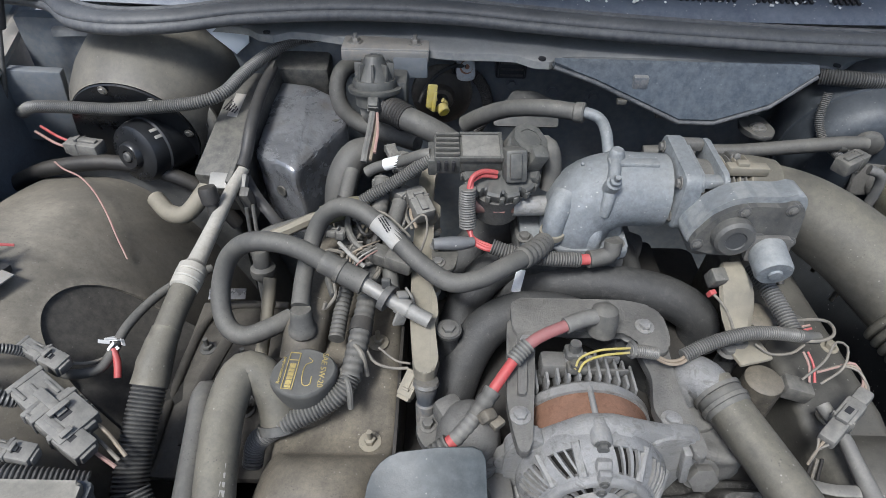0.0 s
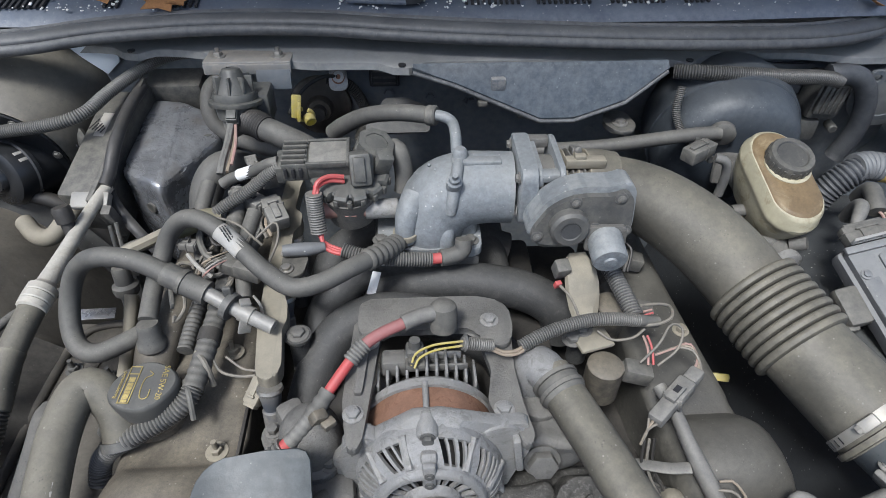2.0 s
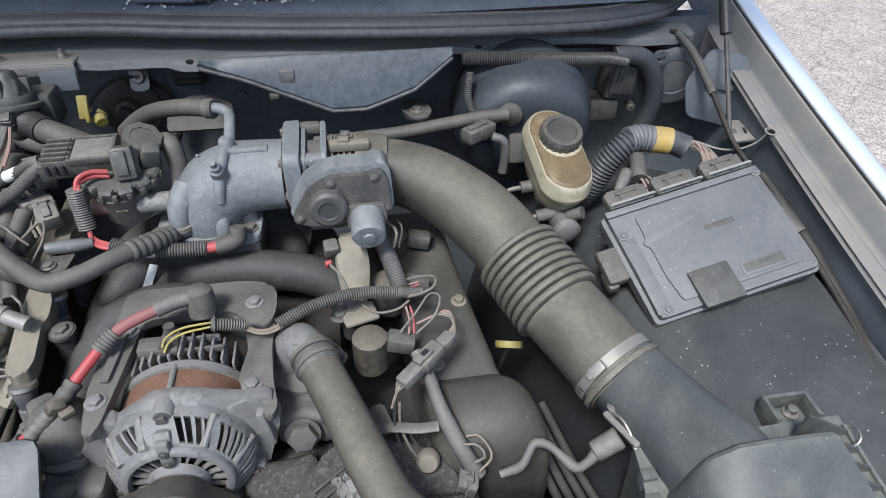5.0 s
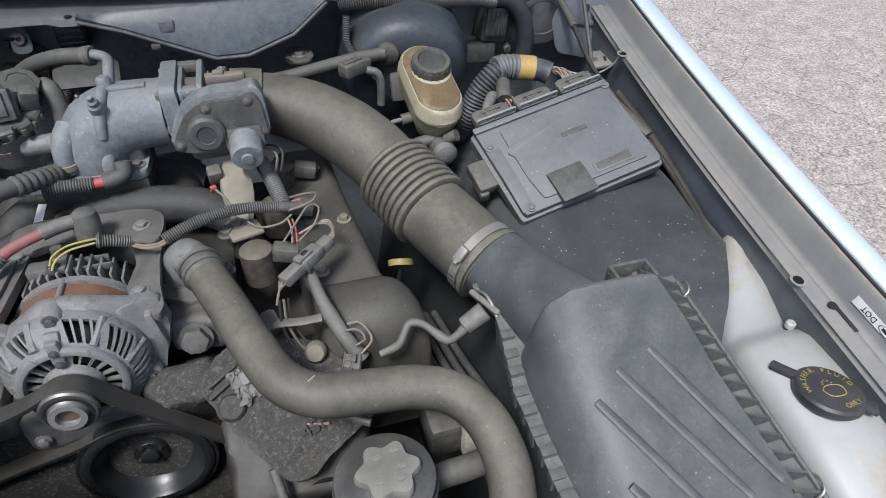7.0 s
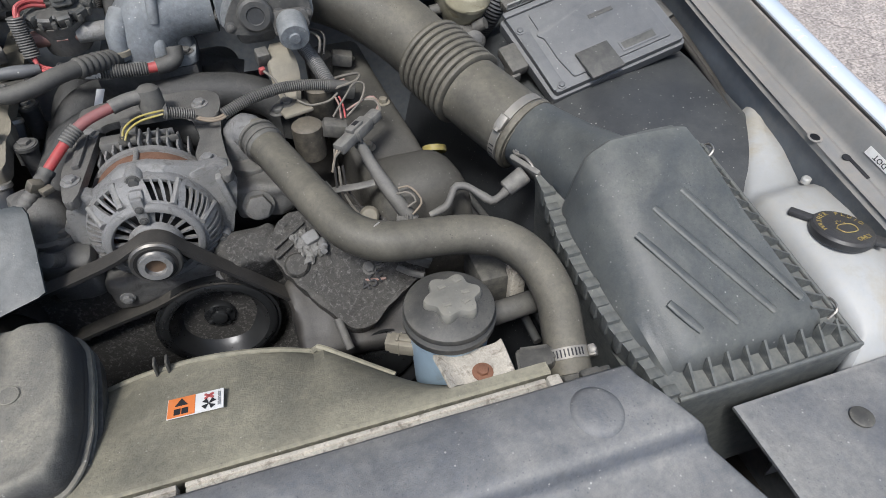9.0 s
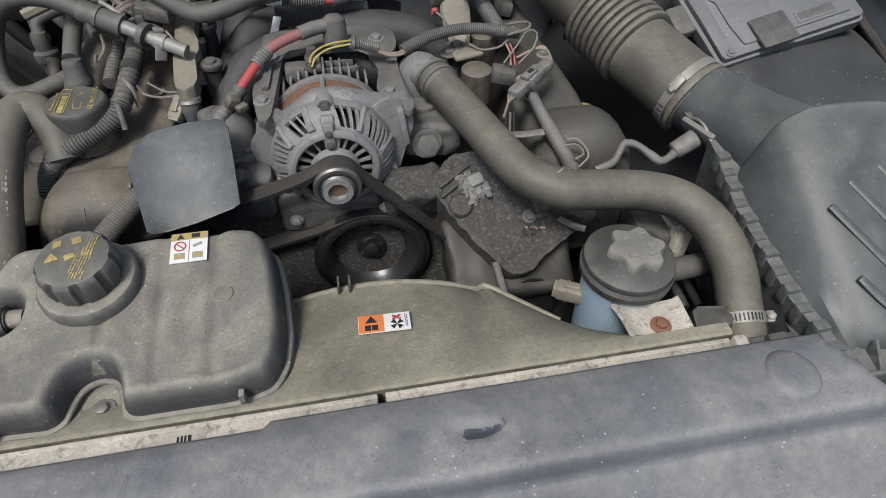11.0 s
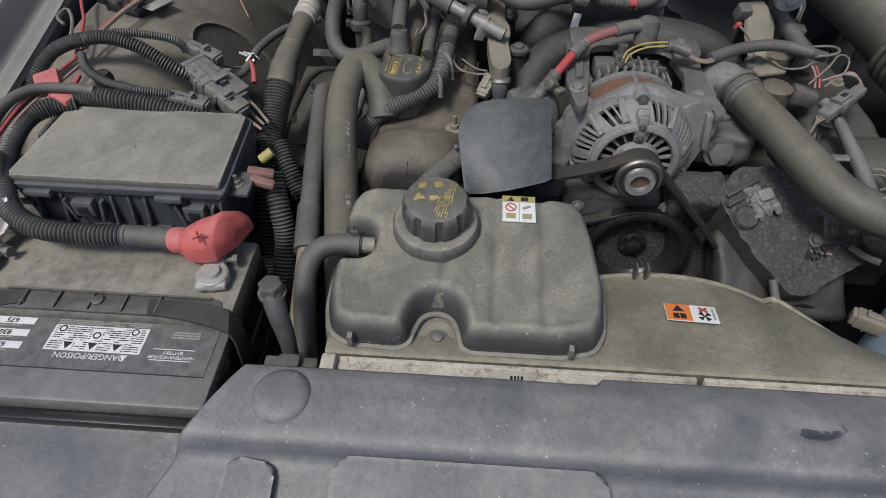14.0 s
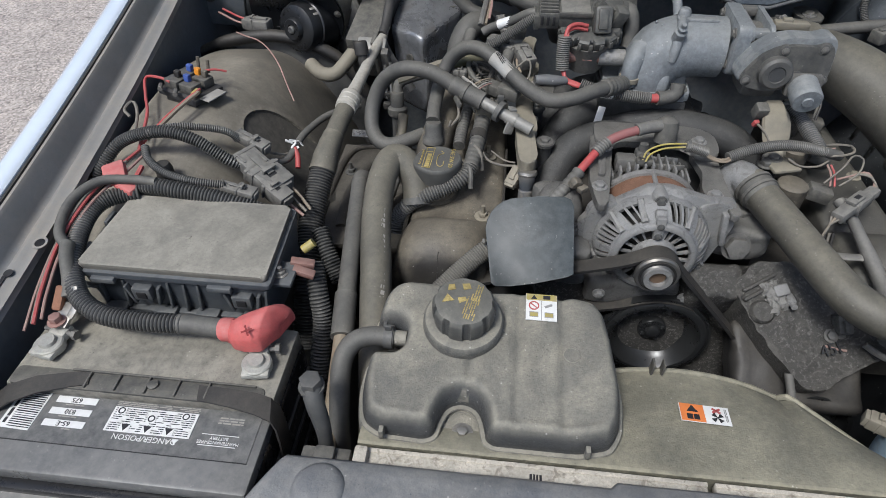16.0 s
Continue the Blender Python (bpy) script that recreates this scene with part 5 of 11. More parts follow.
def radiator_hose():
    t = thing("upper_radiator_hose", (0.42, 0.17, 0.85), "thick dusty grey rubber upper radiator hose", "hose")
    pts = [(0.286, 0.378, 0.898), (0.30, 0.345, 0.894), (0.322, 0.29, 0.888), (0.343, 0.235, 0.882), (0.366, 0.188, 0.876), (0.40, 0.162, 0.872), (0.45, 0.156, 0.868), (0.50, 0.152, 0.862), (0.538, 0.135, 0.856), (0.56, 0.10, 0.848), (0.566, 0.055, 0.834), (0.558, 0.015, 0.818), (0.552, -0.022, 0.80)]
    part("hose", sweep(pts, 0.023, 28, 0.008), TUBE_RUBBER, t, "dusty bent hose")
    part("scratch", box((0.396, 0.166, 0.8955), (0.009, 0.0016, 0.0008), 0, (0, 0, 35)), TAG_GREY, t)
    worm_clamp("hose_clamp", (0.5545, -0.003, 0.809), (0.552, -0.022, 0.80), 0.0238, t, screw=(0.75, 0.2, 0.5), label="bright slotted steel hose clamp")
    part("collar", lathe([(0.023, -0.008), (0.0245, -0.006), (0.0245, 0.0), (0.0235, 0.002), (0.0245, 0.004), (0.0245, 0.01), (0.023, 0.012)], aim((0.294, 0.36, 0.896), (0.30, 0.345, 0.894)), 32), RUBBER, t)
    for f in (0.18, 0.62):
        q = Vector((0.288, 0.374, 0.8975)).lerp(Vector((0.30, 0.345, 0.894)), f)
        part("spring_clamp", lathe([(0.0232, -0.0028), (0.0262, -0.0022), (0.0262, 0.0022), (0.0232, 0.0028)], aim(tuple(q), (0.31, 0.32, 0.891)), 32), RUBBER, t, "raised clamp band")
    part("end_neck", rod((0.5525, -0.02, 0.80), (0.55, -0.045, 0.785), 0.021), PLASTIC, t)


radiator_hose()


# ---- engine ----
def lump(c, size, seed, amount=0.006, rot=(0, 0, 0), cuts=14, bevel=0.01, freq=40.0):
    """A cast, grimy block with an uneven face."""
    bm = box((0, 0, 0), size, bevel, seg=3)
    bmesh.ops.subdivide_edges(bm, edges=[e for e in bm.edges if e.calc_length() > 0.02], cuts=cuts, use_grid_fill=True)
    for v in bm.verts:
        d = noise.noise_vector(v.co * freq + Vector((seed * 3.1, seed, -seed))) * amount + noise.noise_vector(v.co * freq * 3 + Vector((seed, 0, 9))) * (amount * 0.4)
        v.co += d
    return placed(bm, pose(*c, *rot))


def engine_block():
    t = thing("engine_block", (0.17, 0.45, 0.4), "grimy corroded aluminium engine block and front cover", "engine")
    # the block's near black colour includes the shade low in the bay
    part("block", box((0.16, 0.53, 0.58), (0.52, 0.46, 0.36), 0.02), STEEL_SHADE, t, "greasy block with deep shade in its dark colour")
    part("front_cover", lump((0.2, 0.287, 0.62), (0.5, 0.05, 0.34), 2, 0.004, (-8, 0, 0)), BLOCK, t, "grey corroded front cover")
    # sloping corroded face in front of the bank
    face = Matrix.Translation((0, 0.208, 0.777)) @ Matrix.Rotation(radians(31), 4, "X")
    plan = [(0.352, -0.066), (0.372, -0.068), (0.405, -0.045), (0.462, -0.012), (0.455, 0.03), (0.41, 0.085), (0.365, 0.1), (0.30, 0.102), (0.268, 0.065), (0.282, 0.03), (0.315, -0.02)]
    bm = prism(rounded(plan, 0.01, 3), -0.085, 0.0, 0.004)
    bmesh.ops.triangulate(bm, faces=[f for f in bm.faces if len(f.verts) > 4], quad_method="BEAUTY", ngon_method="BEAUTY")
    for k in range(5):
        long = [e for e in bm.edges if e.calc_length() > 0.006 and all(v.co.z > -0.012 for v in e.verts)]
        bmesh.ops.subdivide_edges(bm, edges=long, cuts=1)
        bmesh.ops.triangulate(bm, faces=[f for f in bm.faces if len(f.verts) > 4])
    for v in bm.verts:
        if v.co.z > -0.012:
            q = v.co
            v.co.z += 0.0026 * noise.noise(q * 150) + 0.0018 * noise.noise(q * 420) + 0.005 * noise.noise(q * 35)
    for v in bm.verts:
        v.co += Vector((noise.noise(v.co * 70), noise.noise(v.co * 70 + Vector((5, 3, 1))), 0)) * 0.003
    part("sloping_face", placed(bm, face), BLOCK, t, "pitted corroded sloping face with a black mark", sharp=60)
    for k, (x, y, w) in enumerate(((0.30, 0.07, 0.05), (0.292, 0.052, 0.03))):
        part("cast_rib", placed(box((x, y, 0.003), (w, 0.005, 0.008), 0.002, (0, 0, 32)), face), BLOCK, t)
    part("edge_boss", placed(lathe([(0.016, -0.02), (0.016, 0.004), (0.013, 0.008), (0.001, 0.009)], pose(0.302, 0.03, 0.0), 20), face), BLOCK, t)
    part("face_stud", rod(tuple(face @ Vector((0.335, -0.046, -0.004))), tuple(face @ Vector((0.342, -0.085, -0.012))), 0.0055), ALLOY_DULL, t)
    part("sensor_stub", placed(join(lathe([(0.006, 0), (0.006, 0.014), (0.004, 0.016), (0.004, 0.024)], pose(0.338, 0.055, 0.0, 50), 14), box((0.325, 0.06, 0.006), (0.02, 0.016, 0.014), 0.003, (0, 0, 20))), face), ALLOY, t)
    part("cover_boss", lump((0.425, 0.25, 0.765), (0.06, 0.08, 0.04), 6, 0.002, (-35, 0, 0), 10, 0.006, 110.0), BLOCK, t)
    for x, y in ((0.40, 0.012), (0.388, 0.006), (0.43, 0.02)):
        part("cover_bolt", placed(hex_bolt(pose(x, y, 0.001), 0.0065, 0.006, 1.4), face), ALLOY_DULL, t)
    letters("cast_mark", "45F", face @ pose(0.388, -0.012, 0.0035, 0, 0, 20), 0.022, BLACK_INK, t, 0.0012)
    lump_m = placed(lump((0.318, 0.052, 0.004), (0.026, 0.04, 0.006), 9, 0.006, (0, 0, 20), 16, 0.004, 150.0), face)
    part("corrosion_crust", lump_m, material("white aluminium corrosion", (0.21, 0.205, 0.19), 0.9, stain=(0.08, 0.076, 0.066), stain_amount=0.8, bump=1.0, scale=200), t, "flaky white corrosion")
    # casting and valley coloured near black for the shadow between the parts
    part("lower_casting", lump((0.365, 0.215, 0.708), (0.17, 0.12, 0.05), 31, 0.004, (31, 0, 0), 14, 0.012, 30.0), STEEL_SHADE, t, "greasy casting below the sloping face, coloured dark as shade")
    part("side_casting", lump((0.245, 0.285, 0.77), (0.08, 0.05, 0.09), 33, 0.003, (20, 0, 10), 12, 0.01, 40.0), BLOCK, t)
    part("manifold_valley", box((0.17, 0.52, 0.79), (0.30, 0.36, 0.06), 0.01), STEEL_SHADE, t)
    # castings below the alternator
    part("alternator_mount", lump((0.14, 0.29, 0.775), (0.13, 0.05, 0.05), 11, 0.004, (0, 0, 0), 8), ALLOY_DULL, t)
    part("lower_mount", join(prism(rounded([(0.092, 0.80), (0.118, 0.80), (0.125, 0.75), (0.108, 0.728), (0.094, 0.74)], 0.008), -0.014, 0.0, 0.003, pose(0, 0.272, 0, 90)), rod((0.12, 0.285, 0.745), (0.225, 0.29, 0.76), 0.012), rod((0.225, 0.30, 0.79), (0.205, 0.285, 0.725), 0.011)), ALLOY_DULL, t, "ribbed grey mount below the alternator")
    for x, z in ((0.095, 0.775), (0.165, 0.765), (0.21, 0.78), (0.125, 0.745)):
        part("mount_bolt", hex_bolt(pose(x, 0.262, z, 90), 0.006, 0.006, 1.5), ALLOY, t)


engine_block()


def valve_cover(side):
    """A long cam cover; the front end swells into a rounded hump."""
    t = thing("valve_cover", (-0.12 if side < 0 else 0.45, 0.45, 0.8), "tan dusty plastic valve cover with a rounded front hump" if side < 0 else "dusty grey valve cover with a dark rounded front hump", "valve cover", "valve covers")
    rings = []
    if side < 0:
        secs = [(0.226, -0.184, -0.08, 0.77, 0.03), (0.229, -0.19, -0.07, 0.81, 0.046), (0.235, -0.193, -0.065, 0.834, 0.05), (0.244, -0.194, -0.063, 0.849, 0.05), (0.257, -0.194, -0.062, 0.858, 0.05), (0.272, -0.193, -0.06, 0.862, 0.05), (0.288, -0.19, -0.058, 0.862, 0.047), (0.30, -0.188, -0.056, 0.858, 0.042), (0.312, -0.184, -0.053, 0.85, 0.03), (0.322, -0.18, -0.05, 0.838, 0.016), (0.33, -0.18, -0.05, 0.832, 0.008),
                (0.36, -0.18, -0.045, 0.832, 0.01), (0.42, -0.19, -0.045, 0.85, 0.016), (0.5, -0.19, -0.048, 0.855, 0.018), (0.62, -0.18, -0.05, 0.86, 0.018), (0.7, -0.17, -0.055, 0.86, 0.018)]
    else:
        secs = [(0.25, 0.43, 0.532, 0.762, 0.03), (0.256, 0.422, 0.54, 0.80, 0.044), (0.264, 0.418, 0.545, 0.828, 0.047), (0.276, 0.416, 0.547, 0.845, 0.048), (0.29, 0.415, 0.547, 0.853, 0.048), (0.31, 0.414, 0.545, 0.856, 0.046), (0.33, 0.413, 0.54, 0.854, 0.04), (0.343, 0.412, 0.532, 0.849, 0.03), (0.352, 0.411, 0.522, 0.841, 0.018), (0.36, 0.41, 0.51, 0.8355, 0.012),
                (0.372, 0.407, 0.505, 0.84, 0.012), (0.385, 0.405, 0.503, 0.847, 0.014), (0.45, 0.40, 0.495, 0.852, 0.014), (0.55, 0.395, 0.485, 0.858, 0.014), (0.66, 0.39, 0.478, 0.862, 0.014)]
    for y, xl, xr, z, r in secs:
        pts = [(xl - 0.004, z - 0.10), (xl, z - max(0.035, r))]
        for k in range(6):
            a = math.pi - k * math.pi / 10
            pts.append((xl + r * 1.3 * (1 + math.cos(a)), z - r * (1 - math.sin(a))))
        for k in range(6):
            a = math.pi / 2 - k * math.pi / 10
            pts.append((xr - r * 1.3 * (1 - math.cos(a)), z - r * (1 - math.sin(a))))
        pts += [(xr, z - max(0.035, r)), (xr + 0.004, z - 0.10)]
        rings.append([(x, y, q) for x, q in pts])
    mat = VALVE_COVER if side < 0 else COVER_GREY
    part("cover", skin(rings), mat, t, sharp=50)
    if side < 0:
        part("riser", sweep([(-0.165, 0.44, 0.845), (-0.16, 0.47, 0.87), (-0.15, 0.53, 0.878), (-0.145, 0.62, 0.875)], 0.026, 20, squash=0.8), mat, t)
        part("filler_tower", lathe([(0.04, 0), (0.036, 0.02), (0.03, 0.035), (0.026, 0.05)], pose(-0.152, 0.395, 0.835), 28), mat, t)
        part("rail_groove", box((-0.047, 0.37, 0.846), (0.004, 0.24, 0.01), 0.001), STEEL_SHADE, t)
        for x, y, z in ((-0.075, 0.342, 0.832), (-0.075, 0.46, 0.855)):
            part("cover_bolt", hex_bolt(pose(x, y, z), 0.0065, 0.008, 1.9, 0.012), RAIL_STEEL, t)
    else:
        for x, y in ((0.43, 0.375), (0.475, 0.47), (0.45, 0.6)):
            part("cover_bolt", hex_bolt(pose(x, y, 0.846 + 0.07 * (y - 0.375)), 0.0065, 0.008, 1.6), RAIL_STEEL, t)


valve_cover(-1)
valve_cover(1)


def alternator():
    t = thing("alternator", (0.153, 0.32, 0.775), "grey cast aluminium alternator with rusty brown stator band", "alternator")
    A = pose(0.153, 0.30, 0.848, 87)

    def put(bm):
        return placed(bm, A)
    part("inner_core", put(lathe([(0.024, 0.026), (0.03, 0.016), (0.05, 0.002), (0.060, -0.014), (0.062, -0.06), (0.05, -0.095), (0.01, -0.098)], None, 40)), STEEL_SHADE, t, "dark rotor inside")
    part("stator_band", put(lathe([(0.066, -0.014), (0.0705, -0.0145), (0.0705, -0.05), (0.066, -0.0505)], None, 64)), CORE_STEEL, t, "rusty brown laminated stator band")
    for a in (92, 215, 325):
        part("through_bolt", put(rod((0.0722 * math.cos(radians(a)), 0.0722 * math.sin(radians(a)), -0.055), (0.0722 * math.cos(radians(a)), 0.0722 * math.sin(radians(a)), -0.008), 0.0032, n=10)), ALLOY, t)
    # front casting: rim, shoulder ribs, face ring, spokes, hub
    prof = [(0.0735, -0.016), (0.0755, -0.008), (0.0755, 0.0), (0.075, 0.006), (0.0735, 0.012), (0.0705, 0.018), (0.0665, 0.0235), (0.062, 0.028), (0.0575, 0.0315), (0.055, 0.033), (0.0545, 0.037), (0.052, 0.0395), (0.047, 0.0395),
            (0.045, 0.037), (0.0445, 0.034), (0.038, 0.034), (0.030, 0.0345), (0.0285, 0.038), (0.026, 0.042), (0.02, 0.045), (0.012, 0.045)]
    bm, steps = bmesh.new(), 360
    vs = [[bm.verts.new((r * math.cos(2 * math.pi * i / steps - 0.03 * max(0, min(j, 8) - 3)), r * math.sin(2 * math.pi * i / steps - 0.03 * max(0, min(j, 8) - 3)), h)) for i in range(steps)] for j, (r, h) in enumerate(prof)]
    # slots stand in groups between broad webs: first angle, last angle, pitch, opening
    groups = ((59, 89, 7.5, 4.6), (116, 137, 7.5, 4.6), (20, 53, 6.6, 4.2), (149, 182, 6.6, 4.2), (-40, 12, 8.0, 5.0), (190, 208, 8.0, 5.0), (228, 312, 8.0, 5.0))
    for j in range(len(prof) - 1):
        for i in range(steps):
            a = i + 0.5
            slot = any((a - lo) % 360 < hi - lo and ((a - lo) % 360) % pitch < gap for lo, hi, pitch, gap in groups)
            if 4 <= j <= 7 and slot:
                continue
            if 14 <= j <= 15 and abs((a - 92 + 180) % 360 - 180) > 8 and a % 18 > 4.2:
                continue
            k2 = (i + 1) % steps
            bm.faces.new((vs[j][i], vs[j][k2], vs[j + 1][k2], vs[j + 1][i]))
    bmesh.ops.recalc_face_normals(bm, faces=bm.faces)
    bmesh.ops.solidify(bm, geom=bm.faces[:], thickness=0.0048)
    part("front_frame", put(bm), ALLOY, t, "oxidised cast front frame with cooling slots", sharp=50)
    # the casting's raised shoulder, peaked over the upper bolt and wide at the ears
    edge = [Vector(q) for q in ((-0.095, -0.012), (-0.099, 0.016), (-0.086, 0.034), (-0.016, 0.0815), (0.012, 0.0825), (0.07, 0.066), (0.097, 0.067), (0.103, 0.032), (0.092, -0.008), (0.07, -0.04), (-0.07, -0.04))]
    rings = [[], [], [], [], []]
    for i in range(120):
        d = Vector((math.cos(math.pi * i / 60), math.sin(math.pi * i / 60)))
        far = 0.0765
        for p, q in zip(edge, edge[1:] + edge[:1]):
            e = q - p
            det = d.x * e.y - d.y * e.x
            if abs(det) > 1e-9:
                s, u = (p.x * e.y - p.y * e.x) / det, (p.x * d.y - p.y * d.x) / det
                if s > 0 and -0.001 <= u <= 1.001:
                    far = max(far, s)
        for n, (r, h) in enumerate(((0.07, -0.018), (far - 0.002, -0.018), (far, -0.015), (far - 0.001, -0.004), (0.0735, -0.001 + 0.004 * (far < 0.083)))):
            rings[n].append((d.x * r, d.y * r, h))
    part("shoulder", put(skin(rings, caps=False)), ALLOY, t, "raised cast shoulder between the ears", sharp=45)
    for a, r in ((92, 0.0725), (205, 0.075), (335, 0.075)):
        x, y = r * math.cos(radians(a)), r * math.sin(radians(a))
        part("bolt_boss", put(lathe([(0.0105, -0.012), (0.0105, 0.010), (0.009, 0.0125)], pose(x, y, 0.0), 20)), ALLOY, t)
        part("bolt", put(hex_bolt(pose(x, y, 0.0125), 0.0058, 0.006, 1.35)), STEEL_DARK, t)
    part("face_column", put(join(box((-0.002, 0.048, 0.0355), (0.013, 0.034, 0.008), 0.003), box((-0.002, 0.062, 0.026), (0.016, 0.014, 0.012), 0.004, (-28, 0, 0)))), ALLOY, t)
    for y, h in ((0.0365, 0.0395), (0.052, 0.0395)):
        part("face_screw", put(hex_bolt(pose(-0.002, y, h), 0.0032, 0.003, 1.5)), STEEL_DARK, t)
    # rough cast webs that bridge the shoulder between the groups of slots
    for a, w in ((55.5, 5), (111, 6), (142.5, 6), (16, 5)):
        c, s = math.cos(radians(a)), math.sin(radians(a))
        part("web", put(rod((0.0745 * c, 0.0745 * s, 0.006), (0.057 * c, 0.057 * s, 0.033), 0.0008 * w, n=8)), ALLOY, t)
    # mounting ears at both sides
    part("ear_left", put(prism(rounded([(-0.05, 0.056), (-0.07, 0.06), (-0.088, 0.04), (-0.09, 0.012), (-0.084, -0.03), (-0.07, -0.04), (-0.058, 0.0)], 0.008), -0.018, 0.0, 0.003)), ALLOY, t)
    part("ear_right", put(prism(rounded([(0.048, 0.058), (0.075, 0.068), (0.098, 0.058), (0.102, 0.03), (0.09, -0.005), (0.08, -0.04), (0.064, -0.045), (0.056, 0.0)], 0.01), -0.018, 0.0, 0.003)), ALLOY, t)
    part("ear_rib", put(box((0.088, 0.03, 0.004), (0.008, 0.05, 0.012), 0.002, (0, 0, 8))), ALLOY, t)
    # rear frame with fins
    part("rear_frame", put(join(lathe([(0.064, -0.05), (0.0735, -0.051), (0.074, -0.06), (0.069, -0.066), (0.058, -0.066)], None, 56), lathe([(0.05, -0.092), (0.062, -0.095), (0.06, -0.104), (0.01, -0.106)], None, 40))), ALLOY, t, "rear frame with upright fins")
    for k in range(11):
        x = -0.052 + k * 0.0104
        top = math.sqrt(max(0.0, 0.0745 ** 2 - x * x))
        part("fin", put(box((x, top - 0.011, -0.082), (0.0032, 0.026, 0.034), 0.0012)), ALLOY, t)
    part("fin_bar", put(box((0.008, 0.066, -0.097), (0.06, 0.01, 0.004), 0.0015)), ALLOY, t)
    part("fin_bar", put(box((0.014, 0.066, -0.08), (0.06, 0.009, 0.003), 0.001)), ALLOY_DULL, t)
    part("rear_block", put(box((-0.034, 0.062, -0.092), (0.028, 0.022, 0.022), 0.004)), ALLOY_DULL, t)
    part("wire_plug", put(join(box((-0.012, 0.074, -0.078), (0.022, 0.01, 0.014), 0.003), lathe([(0.006, 0), (0.006, 0.008)], pose(-0.014, 0.076, -0.076, -90), 14))), PLASTIC, t, "black wire plug")
    part("terminal", put(join(box((-0.012, 0.072, -0.098), (0.02, 0.016, 0.02), 0.004), lathe([(0.007, 0), (0.006, 0.014)], pose(-0.012, 0.076, -0.098, -90), 14))), STEEL_DARK, t)
    # pulley
    pul = lathe([(0.009, 0.073), (0.0125, 0.077), (0.015, 0.079), (0.0185, 0.077), (0.020, 0.0745), (0.0265, 0.0745), (0.0285, 0.072), (0.0285, 0.069), (0.025, 0.067), (0.025, 0.05), (0.0285, 0.048), (0.0285, 0.046), (0.012, 0.045)], None, 48)
    p = part("pulley", put(pul), material("worn steel pulley", (0.16, 0.16, 0.158), 0.42, 0.8, dust=0.3, bump=0.1), t, "grooved steel pulley with a rusty hub")
    part("hub_ring", put(hoop(0.0115, 0.0178, 0.018, pose(0, 0, 0.063))), ALLOY, p, "bright steel hub ring")
    part("groove_shadow", put(hoop(0.0205, 0.0235, 0.002, pose(0, 0, 0.0735))), STEEL_SHADE, p)
    part("hub_hole", put(rod((0, 0, 0.07), (0, 0, 0.0748), 0.0113, n=24)), material("brown shaft end", (0.15, 0.1, 0.065), 0.6, 0.3, bump=0.2), p, "brown shaft end")


alternator()


def alternator_bracket():
    t = thing("alternator_bracket", (0.155, 0.44, 0.9), "dirty grey cast alternator support bracket", "bracket")
    mat = ALLOY_DULL
    part("cross_bar", prism(rounded([(0.078, 0.47), (0.085, 0.482), (0.215, 0.482), (0.25, 0.47), (0.252, 0.43), (0.245, 0.405), (0.215, 0.405), (0.212, 0.432), (0.115, 0.432), (0.10, 0.42), (0.078, 0.43)], 0.014), -0.006, 0.004, 0.003, pose(0, 0, 0.912)), mat, t)
    part("left_arm", prism(rounded([(0.074, 0.455), (0.108, 0.455), (0.10, 0.40), (0.093, 0.34), (0.088, 0.30), (0.082, 0.288), (0.074, 0.29), (0.07, 0.31), (0.066, 0.345), (0.07, 0.40)], 0.008), -0.006, 0.006, 0.003, pose(0, 0, 0.905)), mat, t)
    part("left_rib", prism(rounded([(0.083, 0.43), (0.094, 0.43), (0.086, 0.35), (0.077, 0.35)], 0.003), 0.004, 0.011, 0.002, pose(0, 0, 0.905)), mat, t)
    part("right_arm", prism(rounded([(0.212, 0.43), (0.25, 0.43), (0.247, 0.38), (0.25, 0.335), (0.256, 0.30), (0.251, 0.288), (0.243, 0.29), (0.238, 0.312), (0.222, 0.318), (0.214, 0.34), (0.222, 0.38)], 0.008), -0.006, 0.005, 0.003, pose(0, 0, 0.902)), mat, t)
    for x, y, z in ((0.078, 0.328, 0.911), (0.229, 0.329, 0.907), (0.092, 0.42, 0.911), (0.226, 0.442, 0.916)):
        part("bolt", hex_bolt(pose(x, y, z), 0.0072, 0.006, 1.5), ALLOY, t)
    return t


alternator_bracket()


